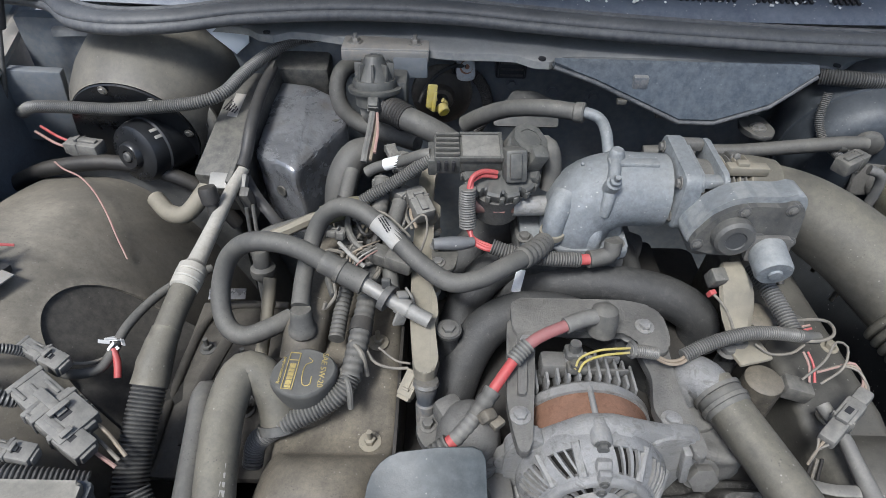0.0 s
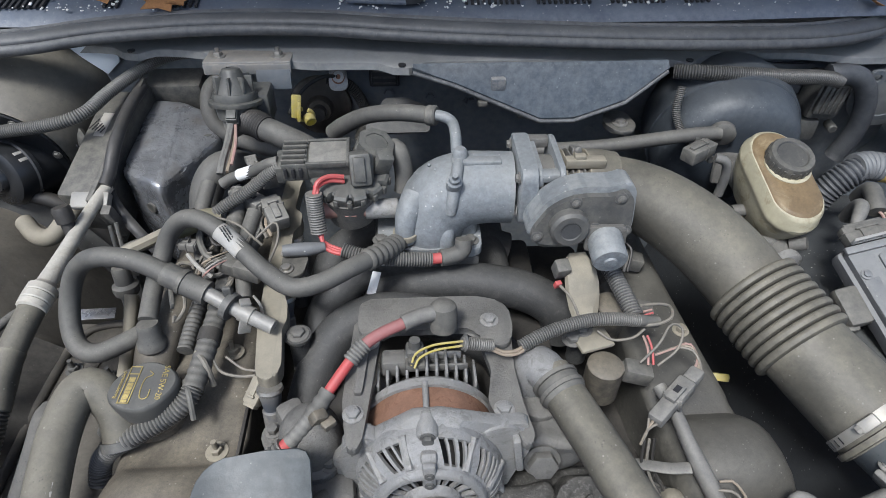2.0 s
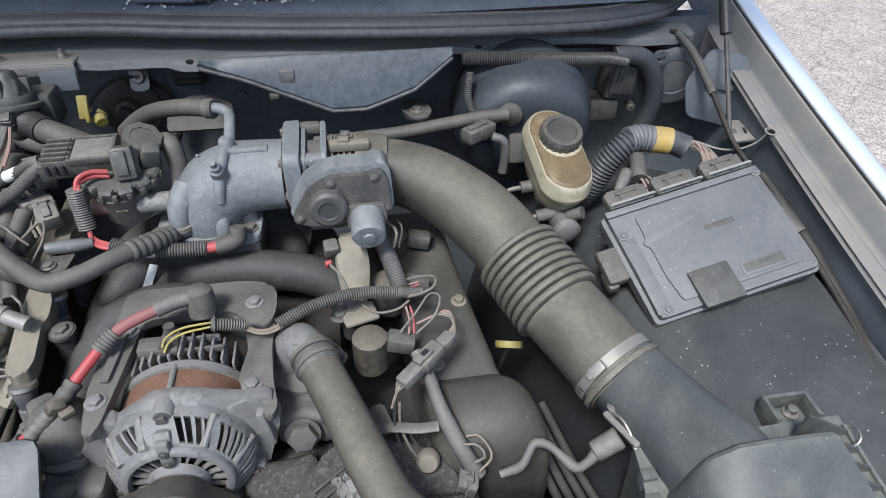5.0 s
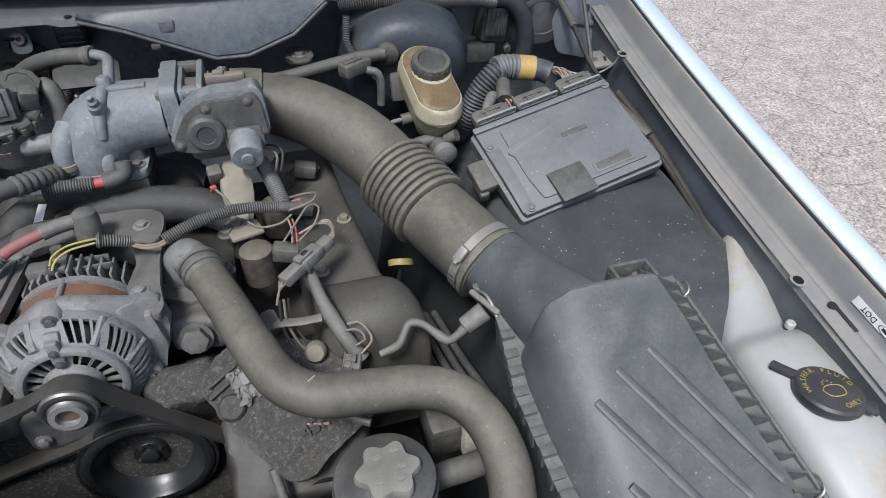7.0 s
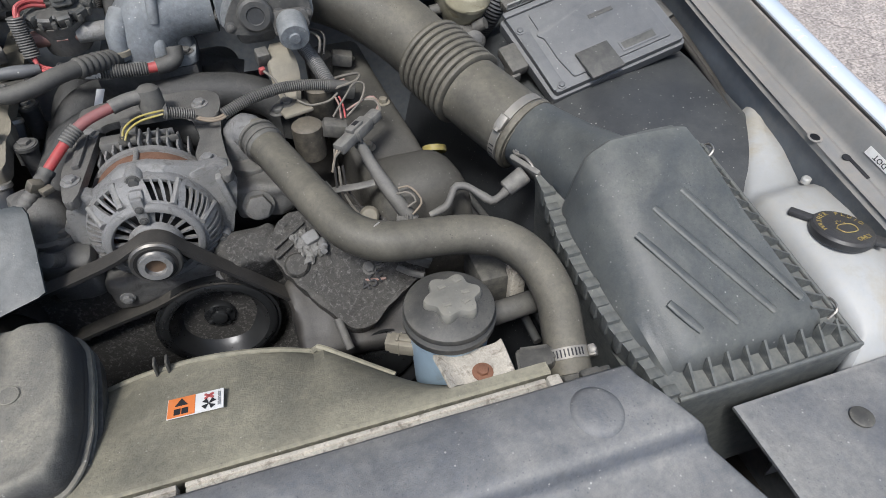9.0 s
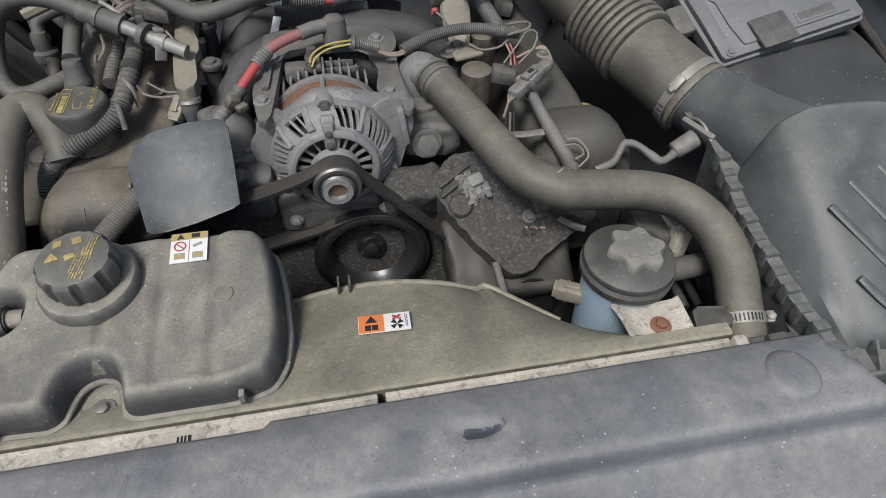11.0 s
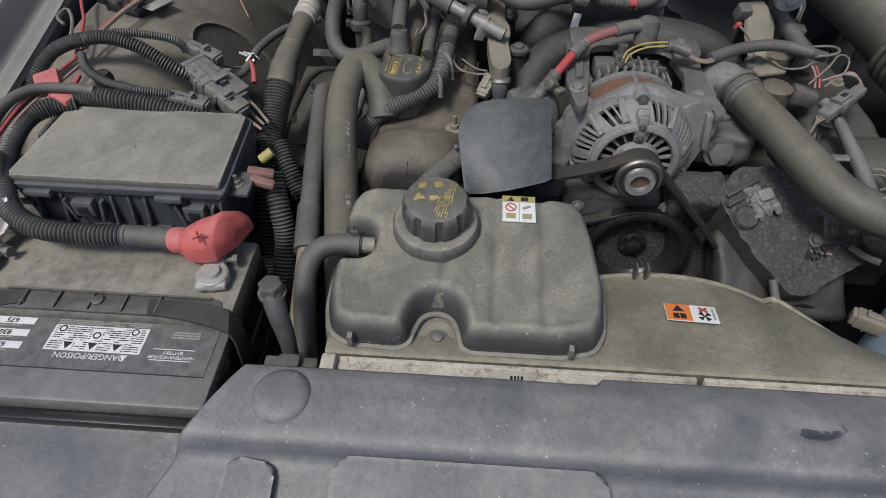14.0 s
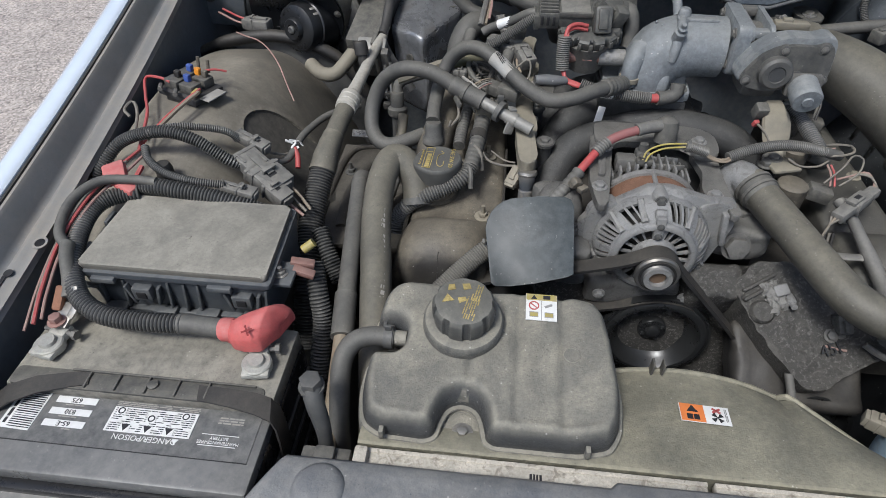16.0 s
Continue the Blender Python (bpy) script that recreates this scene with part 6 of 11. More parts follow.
def charge_cable():
    t = thing("charge_cable", (0.08, 0.38, 0.9), "red battery cable in grey sleeves with a rubber boot", "cable")
    pts = [(0.172, 0.428, 0.948), (0.150, 0.423, 0.948), (0.128, 0.414, 0.946), (0.10, 0.402, 0.941), (0.08, 0.388, 0.932), (0.058, 0.362, 0.918), (0.045, 0.346, 0.908), (0.023, 0.32, 0.895), (0.001, 0.307, 0.88), (-0.027, 0.295, 0.86), (-0.07, 0.262, 0.84), (-0.10, 0.235, 0.82)]
    path = curve_through(pts, 0.003)

    def piece(name, a, b, r, mat, label="", ridge=None):
        n = len(path) - 1
        seg = path[int(a * n):int(b * n) + 1]
        part(name, sweep(seg[::3] + [seg[-1]], r, 14, 0.004, ridge=ridge), mat, t, label)
    piece("cable", 0.0, 0.5, 0.0058, RED_WIRE, "red insulated cable")
    piece("faded_cable", 0.1, 0.26, 0.0064, material("dusty faded red sleeve", (0.26, 0.075, 0.075), 0.65, dust=0.65, dust_colour=(0.25, 0.15, 0.14), bump=0.1), "faded dusty red sleeve")
    piece("boot_sleeve", 0.0, 0.13, 0.0088, DUSTY_PLASTIC, "grey rubber boot")
    piece("sleeve", 0.25, 0.315, 0.0082, DUSTY_PLASTIC, "grey ribbed sleeve", (0.0042, 0.0008))
    piece("sleeve", 0.41, 0.5, 0.0086, RUBBER, "grey wrapped tape", (0.011, 0.0007))
    piece("sleeve", 0.49, 0.58, 0.0078, DUSTY_PLASTIC, "grey wrapped tape", (0.007, 0.0005))
    piece("red_gap", 0.575, 0.605, 0.0072, RED_WIRE)
    piece("lower_sleeve", 0.6, 0.7, 0.0098, LOOM, "corrugated sleeve", (0.0055, 0.0012))
    piece("lower_cable", 0.66, 1.0, 0.0088, RAIL_STEEL, "dusty taped cable end")
    part("boot_cap", lathe([(0.015, -0.022), (0.0155, 0.0), (0.014, 0.008), (0.008, 0.013), (0.001, 0.014)], pose(0.173, 0.43, 0.946, -12), 24), RUBBER, t, "domed grey rubber terminal boot")
    part("cable_clip", join(box((0.045, 0.322, 0.918), (0.016, 0.012, 0.014), 0.003, (20, 30, 40)), box((0.055, 0.318, 0.912), (0.014, 0.01, 0.008), 0.002, (0, 0, 40))), VALVE_COVER, t, "tan plastic clip")


charge_cable()


def sensor_wire():
    t = thing("sensor_harness", (0.25, 0.41, 0.92), "thin yellow wires leading into a ribbed black sleeve", "harness")
    part("yellow_wire", sweep([(0.137, 0.375, 0.925), (0.142, 0.382, 0.935), (0.16, 0.384, 0.945), (0.187, 0.385, 0.948), (0.196, 0.388, 0.945)], 0.0013, 8, 0.004), YELLOW, t)
    part("yellow_wire", sweep([(0.14, 0.371, 0.925), (0.146, 0.378, 0.933), (0.163, 0.380, 0.942), (0.19, 0.382, 0.945)], 0.0013, 8, 0.004), YELLOW, t)
    part("sleeve", sweep([(0.19, 0.385, 0.945), (0.205, 0.388, 0.94), (0.222, 0.392, 0.932)], 0.0062, 12, ridge=(0.0027, 0.00094)), LOOM, t)
    part("tan_wire", sweep([(0.22, 0.392, 0.931), (0.235, 0.388, 0.925), (0.25, 0.392, 0.922), (0.262, 0.40, 0.924)], 0.002, 8, 0.004), WIRE_TAN, t)
    part("tan_wire", sweep([(0.22, 0.389, 0.930), (0.236, 0.385, 0.924), (0.252, 0.389, 0.921), (0.265, 0.398, 0.924)], 0.0018, 8, 0.004), WIRE_TAN, t)
    part("long_sleeve", sweep([(0.255, 0.397, 0.922), (0.28, 0.408, 0.927), (0.305, 0.416, 0.93), (0.335, 0.424, 0.93), (0.365, 0.428, 0.926), (0.395, 0.432, 0.918)], 0.0068, 12, ridge=(0.0028, 0.00102)), LOOM, t)
    part("sleeve_end", sweep([(0.39, 0.4315, 0.92), (0.405, 0.433, 0.915), (0.42, 0.436, 0.91)], 0.0072, 12), RUBBER, t)
    part("loop_ring", lathe([(0.007, -0.002), (0.0095, 0), (0.007, 0.002)], aim((0.193, 0.386, 0.945), (0.21, 0.389, 0.94)), 20), STEEL_DARK, t)


sensor_wire()


def pulleys_and_belt():
    w = thing("water_pump_pulley", (0.188, 0.27, 0.64), "black dished water pump pulley", "pulley")
    m = pose(0.186, 0.262, 0.70, 87) @ Matrix.Scale(1.12, 4)
    part("dish", placed(lathe([(0.001, -0.02), (0.019, -0.02), (0.023, -0.0195), (0.031, -0.017), (0.039, -0.0125), (0.046, -0.006), (0.051, 0.002), (0.054, 0.009), (0.0565, 0.0135), (0.0615, 0.0145), (0.064, 0.0135), (0.0665, 0.012), (0.066, -0.01), (0.06, -0.022)], None, 64), m), PULLEY_BLACK, w)
    for k in range(4):
        part("pulley_bolt", placed(hex_bolt(pose(0.0135 * math.cos(0.5 + k * 1.571), 0.0135 * math.sin(0.5 + k * 1.571), -0.0035), 0.0028, 0.003, 1.2), m), PULLEY_BLACK, w)
    part("hub", placed(lathe([(0.0185, -0.02), (0.0185, -0.006), (0.017, -0.0035), (0.0095, -0.003), (0.009, 0.001), (0.007, 0.0025), (0.001, 0.0025)], None, 40), m), PULLEY_BLACK, w, "black pulley hub")
    part("belt_rim", placed(hoop(0.0668, 0.0705, 0.02, pose(0, 0, -0.010), 56), m), PULLEY_BLACK, w)
    p = thing("steering_pump_pulley", (0.36, 0.19, 0.58), "black steering pump pulley below the reservoir", "pulley")
    m2 = pose(0.385, 0.175, 0.64, 87)
    part("dish", placed(lathe([(0.012, 0.012), (0.04, 0.010), (0.055, -0.004), (0.062, 0.014), (0.068, 0.014), (0.068, -0.014), (0.06, -0.014)], None, 48), m2), PULLEY_BLACK, p)
    c = thing("crank_pulley", (0.17, 0.25, 0.42), "dark steel crank pulley low in the bay", "pulley")
    part("dish", lathe([(0.02, 0.02), (0.05, 0.016), (0.062, 0.02), (0.074, 0.016), (0.074, -0.016), (0.06, -0.016)], pose(0.17, 0.25, 0.5, 87), 48), STEEL_SHADE, c)
    b = thing("drive_belt", (0.17, 0.25, 0.8), "dusty black ribbed drive belt", "belt")

    def strip(points, w=0.021, th=0.0045):
        path = curve_through(points, 0.006)
        rings = []
        for i, q in enumerate(path):
            d = (path[min(i + 1, len(path) - 1)] - path[max(i - 1, 0)]).normalized()
            side = Vector((0, 1, 0))
            up = d.cross(side).normalized()
            prof = [(-w / 2, th / 2), (w / 2, th / 2)]
            for k in range(6):
                x = w / 2 - w * k / 6
                prof += [(x, -th / 2), (x - w / 12, -th / 2 - 0.0016)]
            prof.append((-w / 2, -th / 2))
            rings.append([q + side * u + up * v for u, v in prof])
        return skin(rings)
    cx, cz, r, y = 0.153, 0.8505, 0.0272, 0.243
    top = [(cx + r * math.cos(radians(a)), y, cz + r * math.sin(radians(a))) for a in (128, 110, 90, 70, 50, 36)]
    part("belt", strip([(-0.09, y - 0.002, 0.80), (-0.03, y, 0.817), (0.06, y, 0.842), (0.11, y, 0.858)] + top + [(0.188, y, 0.848), (0.216, y - 0.003, 0.817), (0.271, y - 0.006, 0.755), (0.35, y - 0.008, 0.658)], ), RUBBER_DARK, b)
    part("lower_belt", strip([(-0.06, 0.265, 0.70), (0.05, 0.264, 0.735), (0.12, 0.262, 0.755), (0.16, 0.262, 0.77), (0.186, 0.262, 0.773), (0.22, 0.262, 0.765), (0.25, 0.262, 0.735)]), RUBBER_DARK, b)
    g = thing("idler_pulley", (-0.02, 0.25, 0.75), "dark idler pulley half hidden behind the guard plate", "pulley")
    part("wheel", lathe([(0.012, 0.012), (0.03, 0.008), (0.036, 0.012), (0.036, -0.012), (0.03, -0.012)], pose(-0.03, 0.25, 0.78, 87), 40), STEEL_SHADE, g)


pulleys_and_belt()


def guard_plate():
    t = thing("belt_guard", (-0.01, 0.24, 0.85), "dusty black plastic belt guard plate with a curved corner", "guard plate")
    o, ux, uy = Vector((-0.062, 0.203, 0.852)), Vector((1.0, -0.04, 0.02)).normalized(), Vector((0.0, 0.8, 0.60)).normalized()
    n = ux.cross(uy)
    m = Matrix((ux, uy, n)).transposed().to_4x4()
    m.translation = o
    poly = [(-0.006, 0.06)]
    for k in range(7):
        a = math.pi - k * math.pi / 12
        poly.append((0.035 + 0.041 * math.cos(a), 0.062 + 0.043 * math.sin(a)))
    poly += [(0.06, 0.109), (0.092, 0.111), (0.10, 0.108), (0.104, 0.10), (0.106, 0.06), (0.108, 0.012), (0.10, 0.008), (0.06, -0.004), (0.03, -0.01), (0.012, -0.012), (0.006, -0.008)]
    part("plate", prism(poly, -0.002, 0.002, 0.0008, m), material("scuffed black guard plastic", (0.018, 0.024, 0.027), 0.42, dust=0.3, dust_colour=(0.085, 0.096, 0.098), speck=0.3, bump=0.12, vary=0.4), t)
    part("edge_nub", placed(box((-0.007, 0.045, 0), (0.004, 0.006, 0.005), 0.001), m), PLASTIC, t)
    part("stay", rod((0.04, 0.26, 0.86), (0.05, 0.30, 0.82), 0.008), ALLOY_DULL, t)


guard_plate()


def thermostat_housing():
    t = thing("coolant_outlet", (0.02, 0.33, 0.82), "dirty cast aluminium coolant housing with bolted ears", "housing")
    part("body", lathe([(0.036, -0.04), (0.034, 0.0), (0.03, 0.02), (0.022, 0.032), (0.012, 0.036), (0.001, 0.037)], pose(0.03, 0.335, 0.862), 32), ALLOY_DULL, t)
    part("flange", prism(rounded([(-0.028, 0.352), (-0.012, 0.372), (0.03, 0.378), (0.06, 0.36), (0.066, 0.33), (0.056, 0.297), (0.03, 0.29), (0.005, 0.305), (-0.02, 0.33)], 0.012), 0.842, 0.853, 0.003), ALLOY_DULL, t)
    for x, y in ((-0.013, 0.35), (0.05, 0.308), (0.048, 0.36), (0.008, 0.352)):
        part("bolt", hex_bolt(pose(x, y, 0.853), 0.006, 0.009, 1.5), ALLOY_DULL, t)
    part("ear", box((0.01, 0.355, 0.872), (0.03, 0.03, 0.03), 0.008, (0, 0, 30)), ALLOY_DULL, t)
    part("skirt", lump((0.045, 0.29, 0.81), (0.06, 0.04, 0.07), 15, 0.004, (0, 0, 0), 8), ALLOY_DULL, t)
    r = thing("thermostat_elbow", (0.28, 0.38, 0.86), "whitish cast water outlet under the radiator hose", "housing")
    part("neck", sweep([(0.265, 0.395, 0.86), (0.268, 0.393, 0.885), (0.278, 0.386, 0.899), (0.292, 0.362, 0.897)], 0.0225, 24, radii=[0.026, 0.025, 0.0225, 0.0205]), ALLOY, r)
    part("base", prism(rounded([(0.235, 0.42), (0.235, 0.36), (0.275, 0.34), (0.318, 0.36), (0.325, 0.40), (0.29, 0.425)], 0.012), 0.85, 0.868, 0.003), ALLOY_DULL, r)
    part("lower_body", lump((0.28, 0.345, 0.835), (0.075, 0.06, 0.05), 21, 0.004, (0, 0, 0), 8), ALLOY_DULL, r)
    part("drain_plug", hex_bolt(pose(0.272, 0.31, 0.838, 70, 0, 0), 0.016, 0.012, 1.25), ALLOY_DULL, r)
    for x, y in ((0.248, 0.385), (0.316, 0.385)):
        part("bolt", hex_bolt(pose(x, y, 0.868), 0.0072, 0.010, 1.5), ALLOY_DULL, r)


thermostat_housing()


def intake_manifold():
    t = thing("intake_manifold", (0.17, 0.55, 0.8), "dark mottled nylon intake manifold with curved runners", "manifold")
    for pts, r in (([(0.005, 0.385, 0.79), (0.016, 0.415, 0.825), (0.032, 0.446, 0.855), (0.056, 0.471, 0.876), (0.094, 0.486, 0.885), (0.142, 0.484, 0.885), (0.196, 0.468, 0.875), (0.24, 0.452, 0.85), (0.262, 0.44, 0.81)], 0.0255),
                   ([(0.085, 0.565, 0.83), (0.105, 0.562, 0.85), (0.135, 0.556, 0.867), (0.175, 0.549, 0.876), (0.226, 0.541, 0.879), (0.285, 0.53, 0.872), (0.325, 0.518, 0.85), (0.338, 0.51, 0.81)], 0.0265),
                   ([(0.012, 0.47, 0.80), (0.022, 0.51, 0.835), (0.042, 0.545, 0.862), (0.075, 0.575, 0.875), (0.14, 0.60, 0.868), (0.22, 0.605, 0.85)], 0.0255),
                   ([(0.02, 0.57, 0.82), (0.035, 0.62, 0.855), (0.08, 0.655, 0.87), (0.16, 0.67, 0.868), (0.28, 0.66, 0.83)], 0.0265)):
        part("runner", sweep(pts, r, 28, 0.008), INTAKE_PLASTIC, t)
    part("plenum", box((0.17, 0.645, 0.815), (0.22, 0.17, 0.1), 0.03, seg=4), INTAKE_PLASTIC, t)
    part("throat_pad", box((0.16, 0.60, 0.9), (0.135, 0.1, 0.034), 0.006), INTAKE_PLASTIC, t, "square throat under the elbow")
    for x, y in ((0.008, 0.448), (-0.005, 0.55), (0.335, 0.44)):
        part("mount_post", lathe([(0.012, -0.05), (0.012, -0.005), (0.015, -0.004), (0.015, 0.0)], pose(x, y, 0.897), 20), INTAKE_PLASTIC, t)
        part("mount_bolt", hex_bolt(pose(x, y, 0.897), 0.008, 0.006, 1.6), ALLOY_DULL, t)
    part("paper_tag", box((0.093, 0.522, 0.903), (0.011, 0.03, 0.0008), 0, (30, 0, -18)), WHITE_LABEL, t, "white paper tag")


intake_manifold()


def throttle_elbow():
    t = thing("intake_elbow", (0.17, 0.6, 0.92), "whitish oxidised cast aluminium intake elbow", "intake elbow")
    pts = [(0.268, 0.605, 0.984), (0.236, 0.606, 0.984), (0.205, 0.607, 0.981), (0.18, 0.604, 0.968), (0.168, 0.598, 0.945), (0.166, 0.594, 0.918)]
    part("body", sweep(pts, 0.048, 36, 0.008, radii=[0.045, 0.0455, 0.047, 0.049, 0.046, 0.042]), ALLOY_FROST, t)
    part("foot", prism(rounded([(0.098, 0.66), (0.098, 0.558), (0.15, 0.55), (0.229, 0.55), (0.231, 0.60), (0.21, 0.66)], 0.01), 0.917, 0.93, 0.003), ALLOY_FROST, t, "cast foot plate")
    part("pedestal", box((0.182, 0.612, 0.945), (0.088, 0.07, 0.05), 0.01, (0, 0, 0), seg=3), ALLOY_FROST, t, "square cast pedestal")
    part("gusset", prism(rounded([(0.15, 0.566), (0.196, 0.566), (0.2, 0.6), (0.15, 0.6)], 0.008), 0.925, 0.955, 0.004), ALLOY_FROST, t)
    for x, y in ((0.102, 0.572), (0.216, 0.566), (0.205, 0.645)):
        part("foot_bolt", hex_bolt(pose(x, y, 0.93), 0.007, 0.006, 1.5), ALLOY_DULL, t)
    part("cast_pad", box((0.222, 0.598, 1.0285), (0.06, 0.014, 0.006), 0.002, (0, 0, 0)), ALLOY_FROST, t, "machined pad on top")
    part("nipple", join(lathe([(0.0095, -0.012), (0.009, 0.006), (0.0065, 0.008), (0.0065, 0.014), (0.004, 0.016), (0.003, 0.022)], pose(0.193, 0.565, 1.02, 32), 18), sweep([(0.201, 0.604, 1.028), (0.198, 0.585, 1.024), (0.194, 0.57, 1.012), (0.191, 0.562, 0.995), (0.189, 0.561, 0.98)], 0.0075, 16), lathe([(0.0105, -0.01), (0.0095, 0.008), (0.008, 0.012), (0.006, 0.014)], pose(0.2025, 0.606, 1.028), 20)), ALLOY_FROST, t)
    part("side_port", sweep([(0.148, 0.59, 0.985), (0.138, 0.574, 0.972), (0.134, 0.566, 0.952), (0.134, 0.566, 0.935)], 0.0145, 20, radii=[0.017, 0.016, 0.0135, 0.013]), ALLOY_FROST, t, "curved cast hose port")
    part("side_port", sweep([(0.188, 0.59, 0.968), (0.185, 0.572, 0.958), (0.184, 0.563, 0.945), (0.184, 0.562, 0.93)], 0.0115, 18), ALLOY_FROST, t, "curved cast hose port")
    part("port_band", lathe([(0.0138, -0.004), (0.016, -0.0035), (0.016, 0.0035), (0.0138, 0.004)], pose(0.134, 0.566, 0.945), 24), RAIL_STEEL, t, "tan hose band")
    part("bulge", lathe([(0.03, -0.02), (0.03, 0.0), (0.024, 0.012), (0.001, 0.016)], pose(0.145, 0.60, 0.965, 0, -70), 24), ALLOY_FROST, t)
    part("flange", prism(rounded([(0.552, 0.962), (0.655, 0.962), (0.655, 1.038), (0.552, 1.038)], 0.014), -0.010, 0.010, 0.0025, Matrix(((0, 0, 1, 0.281), (1, 0, 0, 0), (0, 1, 0, 0), (0, 0, 0, 1)))), ALLOY_FROST, t, "square bolted flange")
    for y, z in ((0.566, 1.024), (0.642, 1.024), (0.566, 0.976)):
        part("flange_bolt", hex_bolt(pose(0.27, y, z, 0, -90), 0.0055, 0.005, 1.4), ALLOY_DULL, t)
    for k in range(14):
        a = 0.5 + k * 0.42
        part("cast_pip", lathe([(0.0022, -0.002), (0.002, 0.0012), (0.001, 0.002), (0.0003, 0.0022)], pose(0.165 + 0.007 * k, 0.607 + 0.0455 * math.cos(1.2 + 0.35 * math.sin(a * 3)) * -1, 0.983 + 0.0455 * math.sin(1.2 + 0.35 * math.sin(a * 3)) * 0.8, 40), 8), ALLOY_FROST, t)
    tb = thing("throttle_unit", (0.32, 0.6, 0.95), "grey cast throttle body with a black actuator cover", "throttle body")
    side = Matrix(((0, 0, 1, 0.0), (1, 0, 0, 0), (0, 1, 0, 0), (0, 0, 0, 1)))
    part("bore", rod((0.285, 0.604, 0.99), (0.338, 0.605, 0.986), 0.037, n=36), ALLOY_DULL, tb)
    part("bore_flange", prism(rounded([(0.56, 0.968), (0.65, 0.968), (0.65, 1.032), (0.56, 1.032)], 0.012), 0.2925, 0.298, 0.002, side), ALLOY_FROST, tb)
    part("top_bridge", box((0.302, 0.57, 1.024), (0.034, 0.016, 0.012), 0.003), ALLOY_FROST, tb)
    part("side_window", box((0.303, 0.556, 1.003), (0.02, 0.004, 0.03), 0.003), STEEL_SHADE, tb, "dark opening in the throttle casting")
    part("window_post", box((0.318, 0.556, 1.003), (0.01, 0.012, 0.045), 0.003), ALLOY_FROST, tb)
    part("clamp_block", join(box((0.352, 0.588, 1.03), (0.05, 0.014, 0.012), 0.002, (0, 3, 4)), box((0.345, 0.588, 1.037), (0.014, 0.01, 0.008), 0.002)), RAIL_STEEL, tb, "tan clamp screw block")
    part("top_bridge", box((0.300, 0.642, 1.028), (0.034, 0.014, 0.014), 0.003), ALLOY_DULL, tb)
    part("housing", box((0.318, 0.56, 0.975), (0.055, 0.06, 0.07), 0.012), ALLOY_DULL, tb)
    part("second_flange", prism(rounded([(0.558, 0.966), (0.652, 0.966), (0.652, 1.036), (0.558, 1.036)], 0.012), 0.317, 0.324, 0.002, side), ALLOY_FROST, tb, "thin whitish flange")
    front = Matrix.Translation((0.338, 0.517, 1.0)) @ Matrix.Rotation(radians(86), 4, "X")
    plate = rounded([(-0.06, -0.026), (-0.0565, -0.011), (-0.041, 0.014), (-0.023, 0.0265), (-0.002, 0.0315), (0.03, 0.031), (0.046, 0.037), (0.0545, 0.026), (0.057, -0.008), (0.0575, -0.02), (0.047, -0.037), (0.012, -0.031), (-0.022, -0.036), (-0.046, -0.032)], 0.007)
    cov = part("actuator_cover", prism(plate, -0.006, 0.004, 0.0025, front), STEEL_DARK, tb, "dark dusty actuator cover plate")
    part("gear_case", prism([(x * 1.07, y * 1.1 + 0.005) for x, y in plate], -0.036, -0.0045, 0.003, front), ALLOY_FROST, tb, "whitish cast gear case")
    for x, y in ((-0.012, 0.024), (0.039, 0.028), (-0.052, -0.021), (0.051, -0.016), (0.014, -0.011)):
        part("screw_ear", placed(lathe([(0.0075, -0.002), (0.0075, 0.0048), (0.006, 0.0055)], pose(x, y, 0), 20), front), STEEL_DARK, cov)
        part("cover_screw", placed(hex_bolt(pose(x, y, 0.0052), 0.0036, 0.0028, 1.4), front), ALLOY_DULL, cov)
    part("sensor_boss", placed(lathe([(0.0235, 0.0), (0.0225, 0.012), (0.019, 0.0155), (0.012, 0.016), (0.011, 0.0145), (0.001, 0.0145)], pose(-0.017, -0.006, 0.002), 40), front), STEEL_DARK, cov, "round sensor boss")
    part("motor_pad", placed(prism(rounded([(0.002, -0.006), (0.05, -0.006), (0.052, -0.034), (0.004, -0.04)], 0.006), 0.002, 0.011, 0.002), front), ALLOY_DULL, cov)
    part("motor", placed(lathe([(0.0205, 0.0), (0.0205, 0.031), (0.0185, 0.0345), (0.008, 0.035), (0.007, 0.0375), (0.001, 0.0375)], pose(0.027, -0.024, 0.006, 16), 36), front), ALLOY_FROST, cov, "cylindrical whitish motor can")
    plug = thing("throttle_plug", (0.322, 0.495, 0.93), "grey connector with a red lock under the throttle", "connector")
    part("shell", box((0.318, 0.50, 0.938), (0.018, 0.018, 0.022), 0.003, (20, 0, 10)), RUBBER, plug)
    part("red_lock", box((0.313, 0.488, 0.924), (0.008, 0.006, 0.010), 0.001, (20, 0, 20)), RED_WIRE, plug)
    br = thing("throttle_stay", (0.342, 0.46, 0.89), "dusty tan pressed steel stay below the throttle", "bracket")
    rows = []
    for f in range(9):
        k = f / 8
        y, z = 0.52 - 0.085 * k, 0.945 - 0.05 * k + 0.006 * math.sin(k * 6)
        w = 0.012 + 0.008 * math.sin(math.pi * min(1, k * 1.2))
        rows.append([(0.340 - w + 0.004 * k, y, z - 0.006), (0.340 - w + 0.003 + 0.004 * k, y, z), (0.343 + w * 0.6, y, z + 0.001), (0.343 + w, y, z - 0.006)])
    part("stay", sheet(rows, 0.003), RAIL_STEEL, br)
